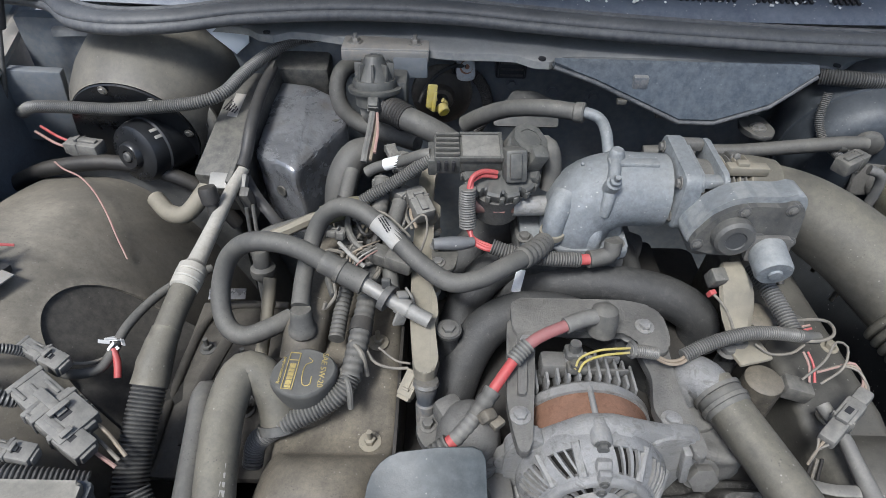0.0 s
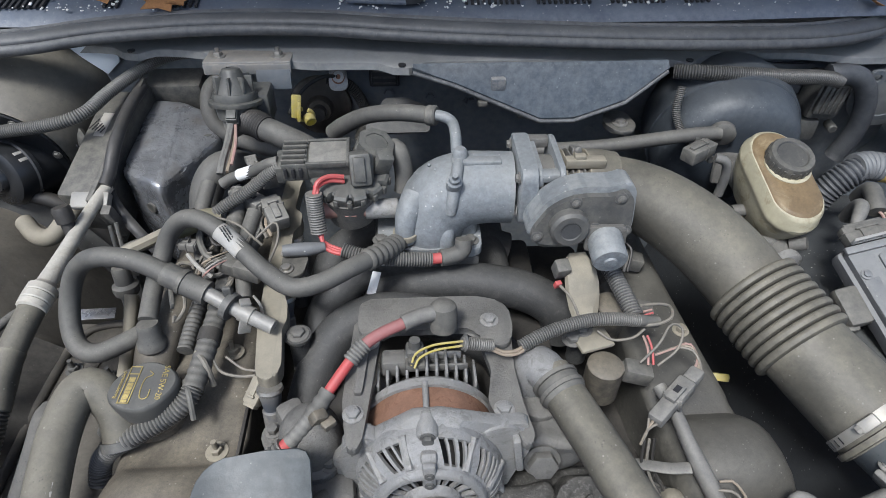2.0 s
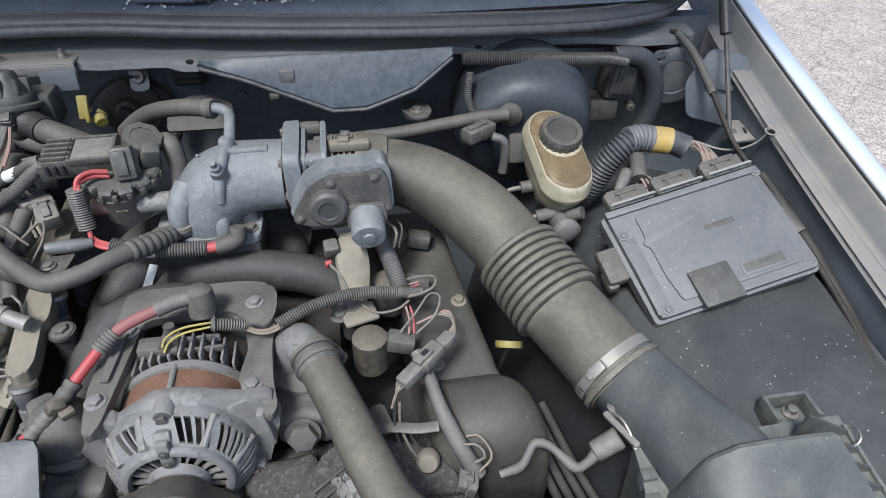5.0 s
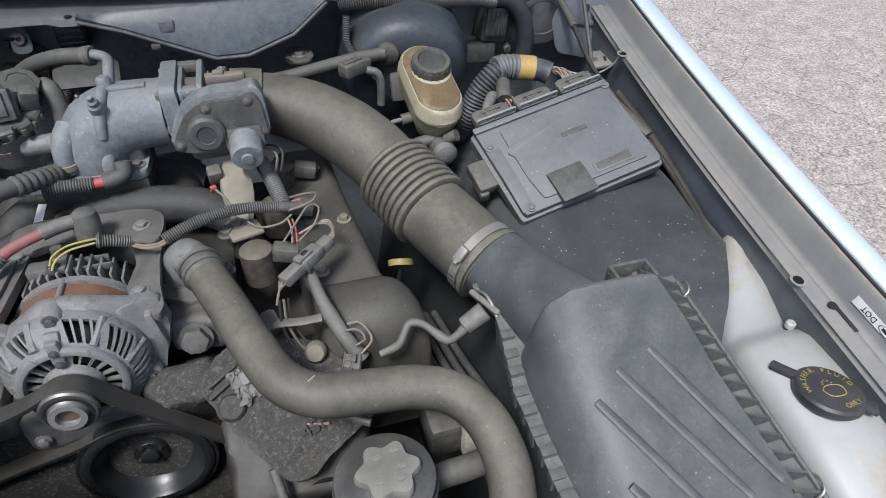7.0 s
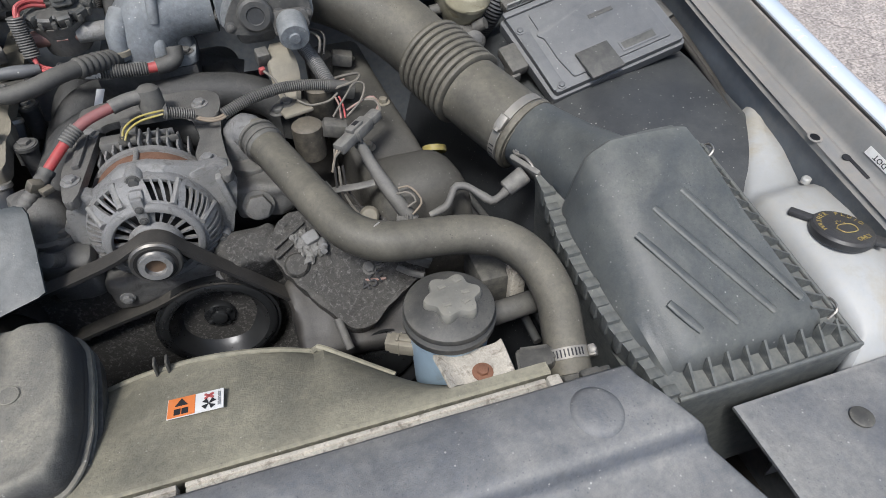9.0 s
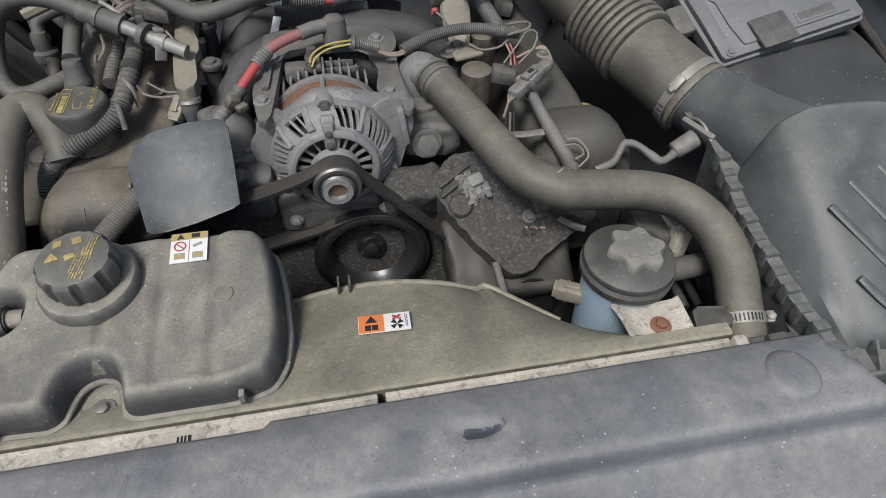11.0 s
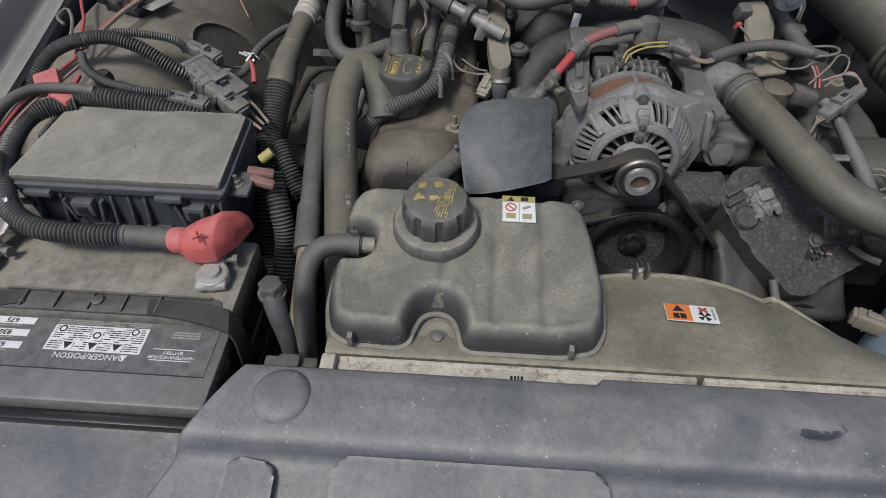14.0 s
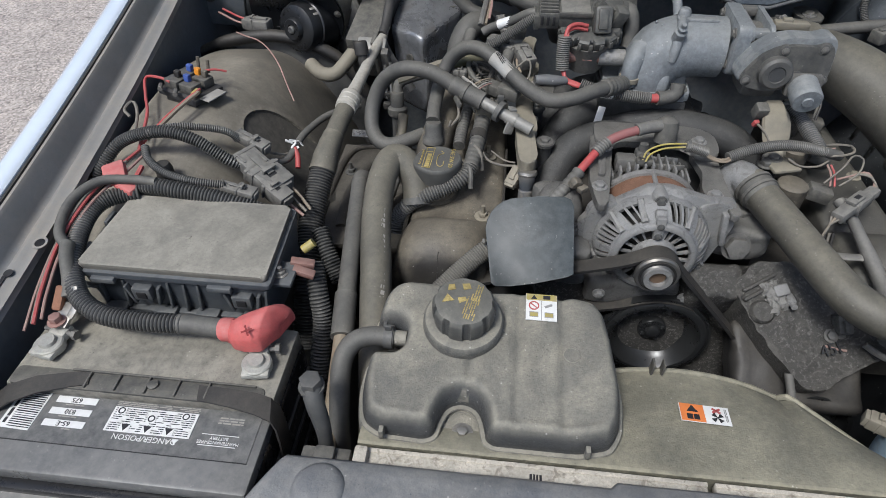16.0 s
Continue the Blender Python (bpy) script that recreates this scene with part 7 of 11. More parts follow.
    part("foot", box((0.345, 0.425, 0.895), (0.042, 0.03, 0.006), 0.003, (0, 0, 15)), RAIL_STEEL, br)
    part("bolt", hex_bolt(pose(0.322, 0.428, 0.893), 0.008, 0.008, 1.5), ALLOY_DULL, br)


throttle_elbow()


def ignition_coil(x, y, z, tilt=0.0):
    """A coil plug: round grey top with a connector shell."""
    t = thing("ignition_coil", (x, y, z), "grey brown ignition coil cap with a plug connector", "ignition coil", "ignition coils")
    part("cap", lathe([(0.021, -0.05), (0.021, -0.01), (0.0205, -0.003), (0.017, 0.0), (0.001, 0.001)], pose(x, y, z, 0, tilt), 30), VALVE_COVER, t)
    part("connector", join(box((x + 0.036, y - 0.004, z - 0.012), (0.032, 0.022, 0.02), 0.003, (0, 12, -8)), box((x + 0.022, y, z - 0.012), (0.016, 0.016, 0.016), 0.003)), RUBBER, t)
    return t


ignition_coil(0.354, 0.395, 0.889)
ignition_coil(0.385, 0.49, 0.888)
ignition_coil(0.40, 0.58, 0.89)


# ---- small makers shared by hoses and plugs ----
def hose(name, pts, r, label, mat=None, category="hose", n=14, step=0.006, ridge=None, radii=None):
    return solo(name, sweep(pts, r, n, step, ridge, radii), mat or RUBBER, label, category)


def plug(at, size, rot=(0, 0, 0), label="dusty grey plastic wiring connector", mat=None, parent=None):
    """A wiring connector: shell, latch, collar."""
    t = parent or thing("wiring_connector", at, label, "connector", "wiring connectors")
    m = pose(*at, *rot)
    w, d, h = size
    body = part("shell", placed(join(box((0, 0, 0), size, min(size) * 0.14), box((0, d * 0.52, 0), (w * 0.82, d * 0.2, h * 0.8), 0.001)), m), mat or DUSTY_PLASTIC, t)
    part("latch", placed(join(box((0, -d * 0.1, h * 0.55), (w * 0.34, d * 0.6, h * 0.2), 0.001), box((0, d * 0.22, h * 0.62), (w * 0.5, d * 0.1, h * 0.24), 0.001)), m), mat or DUSTY_PLASTIC, body)
    part("seam", placed(box((0, d * 0.15, 0), (w * 1.06, d * 0.05, h * 1.06), 0.0005), m), mat or DUSTY_PLASTIC, body)
    return t


def wires(name, runs, label, group=""):
    t = thing(name, runs[0][0][0], label, "wires", group)
    for pts, r, mat in runs:
        part("wire", sweep(pts, r, 7, 0.006), mat, t)
    return t


# ---- battery leads ----
def terminal_clamp(x, y, name, label, rot):
    t = thing(name, (x, y, 0.845), label, "battery clamp", "battery clamps")
    m = pose(x, y, 0.849, 0, 0, rot)
    part("ring", placed(join(lathe([(0.0097, 0), (0.0165, 0), (0.0165, 0.009), (0.015, 0.0105), (0.0097, 0.0105)], None, 28), box((0, -0.004, 0.004), (0.031, 0.026, 0.008), 0.003)), m), LEAD, t)
    part("jaw", placed(box((0.0, 0.02, 0.006), (0.022, 0.018, 0.012), 0.003), m), LEAD, t)
    part("pinch_bolt", placed(join(rod((-0.02, 0.019, 0.008), (0.02, 0.019, 0.008), 0.0032, n=10), lathe([(0.006, 0), (0.006, 0.005)], pose(0.018, 0.019, 0.008, 0, 90), 6)), m), ALLOY_DULL, t)
    return t


neg = terminal_clamp(-0.55, 0.038, "negative_clamp", "grey lead battery clamp with a rusty bolt", -10)
part("lug", box((-0.545, 0.072, 0.868), (0.02, 0.03, 0.004), 0.001, (20, 0, -10)), STEEL, neg)
part("copper_nut", hex_bolt(pose(-0.549, 0.062, 0.868), 0.007, 0.009, 1.5), COPPER, neg)
part("copper_strap", box((-0.556, 0.088, 0.878), (0.012, 0.03, 0.01), 0.003, (35, 0, 0)), RUST, neg)
part("riser", sweep([(-0.538, 0.07, 0.868), (-0.532, 0.08, 0.878), (-0.536, 0.095, 0.893)], 0.006, 10, 0.004, squash=0.5), STEEL, neg)
terminal_clamp(-0.306, 0.038, "positive_clamp", "grey lead battery clamp under a red cover", 8)


def red_cover():
    """A folded rubber boot: a flat-sided hood over the terminal with a pinched end."""
    rings = []
    path = [(-0.345, 0.068, 0.872, 0.0095, 0.011), (-0.3378, 0.068, 0.874, 0.012, 0.013), (-0.3294, 0.068, 0.877, 0.0181, 0.016), (-0.3187, 0.068, 0.88, 0.0215, 0.019), (-0.3079, 0.07, 0.883, 0.0241, 0.021), (-0.2983, 0.074, 0.884, 0.0249, 0.021), (-0.29, 0.079, 0.882, 0.0206, 0.018), (-0.2828, 0.084, 0.878, 0.0146, 0.013), (-0.281, 0.085, 0.877, 0.0086, 0.008)]
    shape = [(-1.0, -0.9), (-1.0, 0.1), (-0.72, 0.62), (-0.15, 0.95), (0.3, 1.0), (0.8, 0.55), (1.0, 0.0), (1.0, -0.9)]
    for i, (x, y, z, a, b) in enumerate(path):
        ring = []
        for k, (u, v) in enumerate(shape):
            d = noise.noise_vector(Vector((i * 1.7, k * 2.3, 4.0))) * 0.0032
            ring.append(Vector((x + 0.004 * u, y + a * u, z + b * v)) + d)
        rings.append(ring)
    bm = skin(rings)
    bmesh.ops.bevel(bm, geom=bm.edges[:], offset=0.0018, segments=2, affect="EDGES", profile=0.5)
    t = solo("terminal_cover", bm, RED, "faded red rubber battery terminal cover", "terminal cover", sharp=28)
    part("collar", lathe([(0.012, -0.008), (0.0135, -0.006), (0.0135, 0.006), (0.012, 0.008)], aim((-0.346, 0.068, 0.873), (-0.32, 0.068, 0.876)), 20), RED, t)
    part("plus_sign", join(box((-0.312, 0.049, 0.899), (0.012, 0.002, 0.001), 0, (40, 0, 30)), box((-0.312, 0.049, 0.899), (0.002, 0.012, 0.001), 0, (40, 0, 30))), material("dark red print", (0.22, 0.02, 0.02), 0.6, bump=0), t)


red_cover()
lead = thing("positive_lead", (-0.46, 0.08, 0.86), "thick battery lead in ribbed black sleeving", "cable")
part("sleeve", sweep([(-0.535, 0.262, 0.90), (-0.565, 0.25, 0.90), (-0.582, 0.225, 0.898), (-0.578, 0.18, 0.894), (-0.56, 0.13, 0.888), (-0.532, 0.09, 0.882), (-0.495, 0.07, 0.878), (-0.45, 0.067, 0.875), (-0.40, 0.07, 0.873)], 0.0105, 14, ridge=(0.0043, 0.00136)), LOOM_BLACK, lead)
part("taped_end", sweep([(-0.405, 0.07, 0.873), (-0.385, 0.071, 0.872), (-0.34, 0.068, 0.873)], 0.0115, 14), RUBBER, lead, "taped lead end")
hose("ground_cable", [(-0.51, 0.268, 0.915), (-0.545, 0.266, 0.918), (-0.58, 0.252, 0.922), (-0.598, 0.215, 0.918), (-0.592, 0.17, 0.908), (-0.572, 0.148, 0.902)], 0.0065, "grey ground cable arching beside the fuse box", RUBBER, "cable")
hose("ground_cable", [(-0.572, 0.152, 0.905), (-0.566, 0.135, 0.90), (-0.553, 0.11, 0.888), (-0.546, 0.09, 0.878)], 0.0085, "thick dusty ground cable end with a crimped lug", RUBBER, "cable")

hose("wiring_sleeve", [(-0.635, 0.28, 0.87), (-0.615, 0.308, 0.90), (-0.588, 0.337, 0.928), (-0.53, 0.342, 0.945), (-0.484, 0.342, 0.936), (-0.442, 0.34, 0.908), (-0.428, 0.345, 0.895)], 0.0078, "black corrugated wiring sleeve arching over the liner", LOOM_BLACK, "wiring sleeve", ridge=(0.0037, 0.00119))
hose("wiring_sleeve", [(-0.548, 0.325, 0.93), (-0.535, 0.305, 0.922), (-0.505, 0.288, 0.915), (-0.466, 0.282, 0.91), (-0.428, 0.29, 0.90)], 0.0048, "thin corrugated wiring sleeve beside the fuse box", LOOM, "wiring sleeve", ridge=(0.0030, 0.00094))
hose("wiring_sleeve", [(-0.545, 0.335, 0.945), (-0.525, 0.352, 0.945), (-0.50, 0.366, 0.94), (-0.46, 0.388, 0.922), (-0.445, 0.40, 0.90)], 0.0048, "thin corrugated wiring sleeve behind a thicker one", LOOM, "wiring sleeve", ridge=(0.0030, 0.00094))
hose("wiring_sleeve", [(-0.545, 0.272, 0.905), (-0.50, 0.268, 0.906), (-0.45, 0.268, 0.898), (-0.40, 0.268, 0.885), (-0.34, 0.275, 0.86)], 0.0108, "thick dusty corrugated sleeve behind the fuse box", LOOM_BLACK, "wiring sleeve", ridge=(0.0044, 0.00136))
hose("wiring_sleeve", [(-0.285, 0.20, 0.855), (-0.275, 0.17, 0.83), (-0.268, 0.15, 0.80), (-0.27, 0.12, 0.76), (-0.275, 0.08, 0.70)], 0.012, "corrugated sleeve dropping beside the battery", LOOM_BLACK, "wiring sleeve", ridge=(0.0044, 0.00136))
hose("wiring_sleeve", [(-0.30, 0.28, 0.84), (-0.285, 0.255, 0.82), (-0.265, 0.23, 0.79)], 0.011, "short corrugated sleeve below the fuse box", LOOM_BLACK, "wiring sleeve", ridge=(0.0044, 0.00136))



def lock_connector(a, b, w, h, label):
    """A wiring joint from a to b: stepped shells, ribs, a bridged latch and wire seals."""
    t = thing("wiring_connector", a, label, "connector", "wiring connectors")
    d = Vector(b) - Vector(a)
    n = d.length
    x = d.normalized()
    y = Vector((0, 0, 1)).cross(x).normalized()
    m = Matrix((x, y, x.cross(y))).transposed().to_4x4()
    m.translation = (Vector(a) + Vector(b)) / 2

    def put(bm):
        return placed(bm, m)
    rear = part("rear_shell", put(join(box((-n * 0.27, 0, 0), (n * 0.46, w * 0.82, h * 0.8), 0.002), box((-n * 0.47, 0, 0), (n * 0.08, w * 0.9, h * 0.9), 0.002))), DUSTY_PLASTIC, t)
    front = part("front_shell", put(join(box((n * 0.2, 0, 0), (n * 0.5, w, h), 0.002), box((n * 0.02, 0, 0), (n * 0.06, w * 1.12, h * 1.1), 0.0015), box((n * 0.46, 0, 0), (n * 0.07, w * 0.7, h * 0.7), 0.002))), DUSTY_PLASTIC, t)
    for k in range(3):
        part("rib", put(box((n * (0.12 + 0.09 * k), w * 0.5, 0), (n * 0.03, w * 0.08, h * 0.8), 0.0006)), DUSTY_PLASTIC, front)
        part("rib", put(box((n * (-0.36 + 0.09 * k), -w * 0.28 + w * 0.28 * k, h * 0.42), (n * 0.22, w * 0.08, h * 0.08), 0.0006)), DUSTY_PLASTIC, rear)
    part("latch", put(join(box((n * 0.12, w * 0.2, h * 0.6), (n * 0.05, w * 0.09, h * 0.34), 0.0008), box((n * 0.12, -w * 0.2, h * 0.6), (n * 0.05, w * 0.09, h * 0.34), 0.0008),
                           box((n * 0.12, 0, h * 0.76), (n * 0.07, w * 0.5, h * 0.1), 0.0008), box((-n * 0.02, 0, h * 0.56), (n * 0.42, w * 0.24, h * 0.1), 0.0008))), DUSTY_PLASTIC, front)
    part("latch_gap", put(box((n * 0.18, 0, h * 0.502), (n * 0.12, w * 0.3, h * 0.01), 0)), BLACK_INK, front)
    return t


lock_connector((-0.452, 0.408, 0.903), (-0.398, 0.386, 0.893), 0.021, 0.018, "narrow dusty black wiring joint with a bridged latch")
lock_connector((-0.428, 0.362, 0.900), (-0.356, 0.318, 0.874), 0.044, 0.026, "wide dusty black wiring joint in two stepped halves")
lock_connector((-0.41, 0.335, 0.892), (-0.345, 0.300, 0.868), 0.026, 0.022, "dusty black wiring joint below a wider one")
lock_connector((-0.437, 0.293, 0.895), (-0.383, 0.287, 0.886), 0.020, 0.018, "small dusty black wiring joint behind the fuse box")
wires("harness_wires", [([(-0.37, 0.335, 0.87), (-0.35, 0.322, 0.862), (-0.325, 0.305, 0.85)], 0.0022, WIRE_GREY), ([(-0.372, 0.328, 0.868), (-0.352, 0.312, 0.858), (-0.328, 0.30, 0.846)], 0.0022, WIRE_PINK),
                        ([(-0.368, 0.34, 0.874), (-0.345, 0.33, 0.866), (-0.32, 0.31, 0.85)], 0.0022, WIRE_TAN), ([(-0.43, 0.348, 0.898), (-0.42, 0.36, 0.90), (-0.405, 0.368, 0.896)], 0.0016, WIRE_PINK),
                        ([(-0.432, 0.352, 0.894), (-0.424, 0.366, 0.896), (-0.41, 0.375, 0.892)], 0.0016, WIRE_TAN), ([(-0.42, 0.40, 0.885), (-0.395, 0.41, 0.87), (-0.375, 0.43, 0.862)], 0.0018, WIRE_GREY)], "bundle of dusty pink and grey wires behind connectors")
cut = thing("cut_cable", (-0.37, 0.43, 0.84), "grey cable with torn white wrap and a bare red end", "cable")
part("cable", sweep([(-0.30, 0.565, 0.87), (-0.325, 0.545, 0.872), (-0.35, 0.51, 0.875), (-0.37, 0.465, 0.872), (-0.377, 0.43, 0.865), (-0.385, 0.41, 0.86), (-0.41, 0.40, 0.862), (-0.43, 0.402, 0.868)], 0.0058, 12), RUBBER, cut)
part("red_end", sweep([(-0.376, 0.432, 0.868), (-0.369, 0.42, 0.86), (-0.366, 0.405, 0.85)], 0.0042, 10), RED_WIRE, cut)
rnd = random.Random(5)
torn = bmesh.new()
for k in range(7):
    torn = join(torn, box((-0.377 + rnd.uniform(-0.008, 0.01), 0.434 + rnd.uniform(-0.006, 0.008), 0.87 + rnd.uniform(-0.002, 0.008)), (0.012, 0.004, 0.0012), 0, (rnd.uniform(-50, 50), rnd.uniform(-40, 40), rnd.uniform(0, 180))))
part("torn_wrap", torn, WHITE_LABEL, cut)


def relay_board():
    t = thing("relay_block", (-0.565, 0.47, 0.92), "small black relay and fuse block with coloured fuses", "relay block")
    m = pose(-0.552, 0.492, 0.931, -4, 4, -20)
    part("mount", placed(box((0, 0, -0.02), (0.06, 0.05, 0.022), 0.003), m), PLASTIC_CLEAN, t)
    part("base", placed(box((0, 0, -0.006), (0.075, 0.062, 0.01), 0.002), m), PLASTIC_CLEAN, t)
    for x, y in ((-0.02, 0.014), (0.012, 0.016), (-0.018, -0.012), (0.012, -0.012)):
        part("socket", placed(box((x, y, 0.006), (0.026, 0.022, 0.016), 0.002), m), PLASTIC, t)
    for x, y, c, lab in ((-0.016, 0.02, BLUE_PLASTIC, "blue blade fuse"), (0.002, 0.018, ORANGE_PLASTIC, "orange blade fuse"), (0.005, -0.008, BLUE_PLASTIC, "blue blade fuse"), (-0.016, -0.006, RUBBER_DARK, "dark blade fuse"), (0.016, 0.018, VALVE_COVER, "tan blade fuse")):
        part("fuse", placed(box((x, y, 0.019), (0.010, 0.008, 0.012), 0.002), m), c, t, lab)
    for x in (-0.008, 0.012):
        part("pull_tab", placed(rod((x, 0.03, 0.015), (x - 0.002, 0.034, 0.034), 0.0028, n=8), m), VALVE_COVER, t)
    for x in (-0.03, 0.0):
        part("spade", placed(rod((x, -0.03, 0.006), (x + 0.012, -0.044, 0.008), 0.0035, n=8), m), RUBBER, t)
    part("pale_label", placed(box((0.045, 0.0, -0.002), (0.018, 0.04, 0.002), 0.0005), m), TAG_GREY, t)
    part("yellow_crimp", placed(rod((0.03, -0.026, 0.006), (0.03, -0.014, 0.008), 0.0045, n=10), m), YELLOW, t)


relay_board()
wires("relay_wires", [([(-0.575, 0.478, 0.945), (-0.60, 0.49, 0.945), (-0.625, 0.495, 0.94), (-0.605, 0.45, 0.935), (-0.585, 0.41, 0.93), (-0.572, 0.36, 0.922), (-0.562, 0.33, 0.92)], 0.0024, RED_WIRE),
                      ([(-0.523, 0.46, 0.94), (-0.535, 0.42, 0.938), (-0.55, 0.375, 0.93), (-0.558, 0.35, 0.925)], 0.003, WIRE_TAN),
                      ([(-0.532, 0.51, 0.95), (-0.515, 0.515, 0.95), (-0.50, 0.52, 0.945)], 0.0018, RED_WIRE),
                      ([(-0.525, 0.47, 0.94), (-0.54, 0.43, 0.936), (-0.553, 0.39, 0.93), (-0.57, 0.34, 0.915)], 0.0022, RED_WIRE),
                      ([(-0.562, 0.33, 0.92), (-0.572, 0.30, 0.918), (-0.58, 0.27, 0.916), (-0.586, 0.225, 0.912), (-0.588, 0.155, 0.90), (-0.578, 0.09, 0.885), (-0.57, 0.052, 0.872)], 0.0022, RED_WIRE),
                      ([(-0.552, 0.32, 0.918), (-0.562, 0.28, 0.915), (-0.572, 0.26, 0.912), (-0.58, 0.215, 0.908), (-0.582, 0.15, 0.896), (-0.572, 0.09, 0.882), (-0.565, 0.06, 0.872)], 0.002, WIRE_PINK),
                      ([(-0.60, 0.39, 0.935), (-0.612, 0.40, 0.94), (-0.608, 0.42, 0.942), (-0.594, 0.40, 0.935), (-0.582, 0.36, 0.925)], 0.0024, WIRE_GREY),
                      ([(-0.58, 0.27, 0.912), (-0.592, 0.23, 0.905), (-0.593, 0.16, 0.893), (-0.585, 0.09, 0.878)], 0.002, WIRE_TAN),
                      ([(-0.545, 0.30, 0.915), (-0.548, 0.28, 0.908), (-0.556, 0.262, 0.90)], 0.0035, RED_WIRE), ([(-0.565, 0.30, 0.922), (-0.578, 0.265, 0.92), (-0.589, 0.22, 0.914), (-0.5915, 0.16, 0.90), (-0.583, 0.1, 0.886), (-0.576, 0.055, 0.868)], 0.0018, WIRE_GREY), ([(-0.57, 0.30, 0.918), (-0.584, 0.265, 0.914), (-0.596, 0.22, 0.906), (-0.598, 0.16, 0.892), (-0.592, 0.1, 0.878), (-0.586, 0.05, 0.86)], 0.0018, WIRE_PINK), ([(-0.575, 0.29, 0.912), (-0.592, 0.24, 0.90), (-0.6, 0.17, 0.886), (-0.598, 0.1, 0.868)], 0.0022, RUBBER_DARK)], "loose red wires along the fender", "")
solo("red_tape", join(box((-0.572, 0.278, 0.917), (0.03, 0.034, 0.014), 0.004, (10, -8, 30)), box((-0.55, 0.262, 0.908), (0.03, 0.02, 0.012), 0.004, (0, 10, -20))), RED, "crumpled red tape round wires", "tape")
solo("stray_wire", sweep([(-0.575, 0.745, 0.905), (-0.547, 0.719, 0.911), (-0.515, 0.70, 0.912), (-0.487, 0.675, 0.906), (-0.462, 0.645, 0.893), (-0.445, 0.62, 0.872), (-0.428, 0.597, 0.852)], 0.0013, 7, 0.008), WIRE_PINK, "thin loose pink wire lying on the liner", "wire")
solo("rubber_bung", lathe([(0.012, -0.008), (0.012, 0.006), (0.009, 0.014), (0.001, 0.015)], pose(-0.52, 0.308, 0.902), 18), RUBBER_DARK, "black rubber bung on the liner", "bung")

# positive stud and yellow cap beside the fuse box
st = thing("junction_stud", (-0.30, 0.19, 0.86), "copper cable lugs with a yellow cap beside the fuse box", "junction stud")
part("copper_lug", join(box((-0.292, 0.182, 0.872), (0.03, 0.012, 0.008), 0.002, (0, 15, 10)), box((-0.288, 0.17, 0.868), (0.028, 0.012, 0.008), 0.002, (0, 20, 0))), COPPER, st)
part("yellow_cap", rod((-0.298, 0.205, 0.872), (-0.285, 0.212, 0.88), 0.006, n=12), YELLOW, st)

# air-conditioning line
ac = thing("refrigerant_line", (-0.31, 0.5, 0.75), "aluminium refrigerant line in a ribbed black sleeve", "pipe")
ac_pts = [(-0.282, 0.705, 0.93), (-0.286, 0.68, 0.928), (-0.29, 0.64, 0.924), (-0.295, 0.59, 0.918), (-0.30, 0.54, 0.912), (-0.304, 0.512, 0.907)]
pale_pipe = material("pale oxidised aluminium pipe", (0.46, 0.445, 0.4), 0.5, 0.2, dust=0.45, dust_colour=(0.36, 0.33, 0.27), stain=(0.22, 0.19, 0.14), stain_amount=0.5, bump=0.25)
part("metal_pipe", sweep(ac_pts, 0.0095, 18, radii=[0.0085, 0.0085, 0.009, 0.0095, 0.0105, 0.0125]), pale_pipe, ac, "pale dusty aluminium pipe")
part("fitting", lathe([(0.0135, -0.018), (0.0168, -0.016), (0.0172, -0.009), (0.016, -0.0075), (0.0174, -0.006), (0.0176, 0.002), (0.0162, 0.0035), (0.0176, 0.005), (0.0174, 0.013), (0.014, 0.016), (0.012, 0.02)], aim((-0.304, 0.512, 0.907), (-0.30, 0.54, 0.912)), 28), pale_pipe, ac, "pale crimped fitting with rings")
part("hose", sweep([(-0.305, 0.505, 0.905), (-0.31, 0.475, 0.896), (-0.316, 0.44, 0.883), (-0.32, 0.41, 0.869)], 0.0152, 18), TUBE_RUBBER, ac, "tan dusty rubber hose")
cuff = sweep([(-0.315, 0.448, 0.887), (-0.317, 0.435, 0.881), (-0.32, 0.415, 0.872), (-0.323, 0.39, 0.857)], 0.02, 20, radii=[0.0163, 0.018, 0.0195, 0.0205])
for v in cuff.verts:
    v.co += noise.noise_vector(v.co * 70) * 0.0016
part("taped_cuff", cuff, TUBE_RUBBER, ac, "wrinkled taped cuff")
part("sleeve", sweep([(-0.322, 0.395, 0.86), (-0.326, 0.355, 0.836), (-0.327, 0.31, 0.81), (-0.323, 0.27, 0.785), (-0.318, 0.23, 0.757), (-0.315, 0.18, 0.70)], 0.0178, 20, ridge=(0.0045, 0.00136)), LOOM_BLACK, ac, "ribbed black sleeve")
part("service_port", join(lathe([(0.0085, -0.02), (0.0085, -0.004), (0.0115, -0.003), (0.012, 0.014), (0.0105, 0.018), (0.001, 0.0185)], pose(-0.303, 0.622, 0.938, -16, -10), 20)), RUBBER_DARK, ac, "black service port cap")
blk = thing("pipe_block", (-0.3, 0.68, 0.9), "bright aluminium pipe joint block", "pipe block")
part("plate", box((-0.298, 0.682, 0.923), (0.052, 0.024, 0.014), 0.003, (35, 0, -3)), PIPE_METAL, blk)
part("lower_plate", box((-0.272, 0.672, 0.895), (0.014, 0.016, 0.06), 0.003, (20, 0, -3)), ALLOY_DULL, blk)
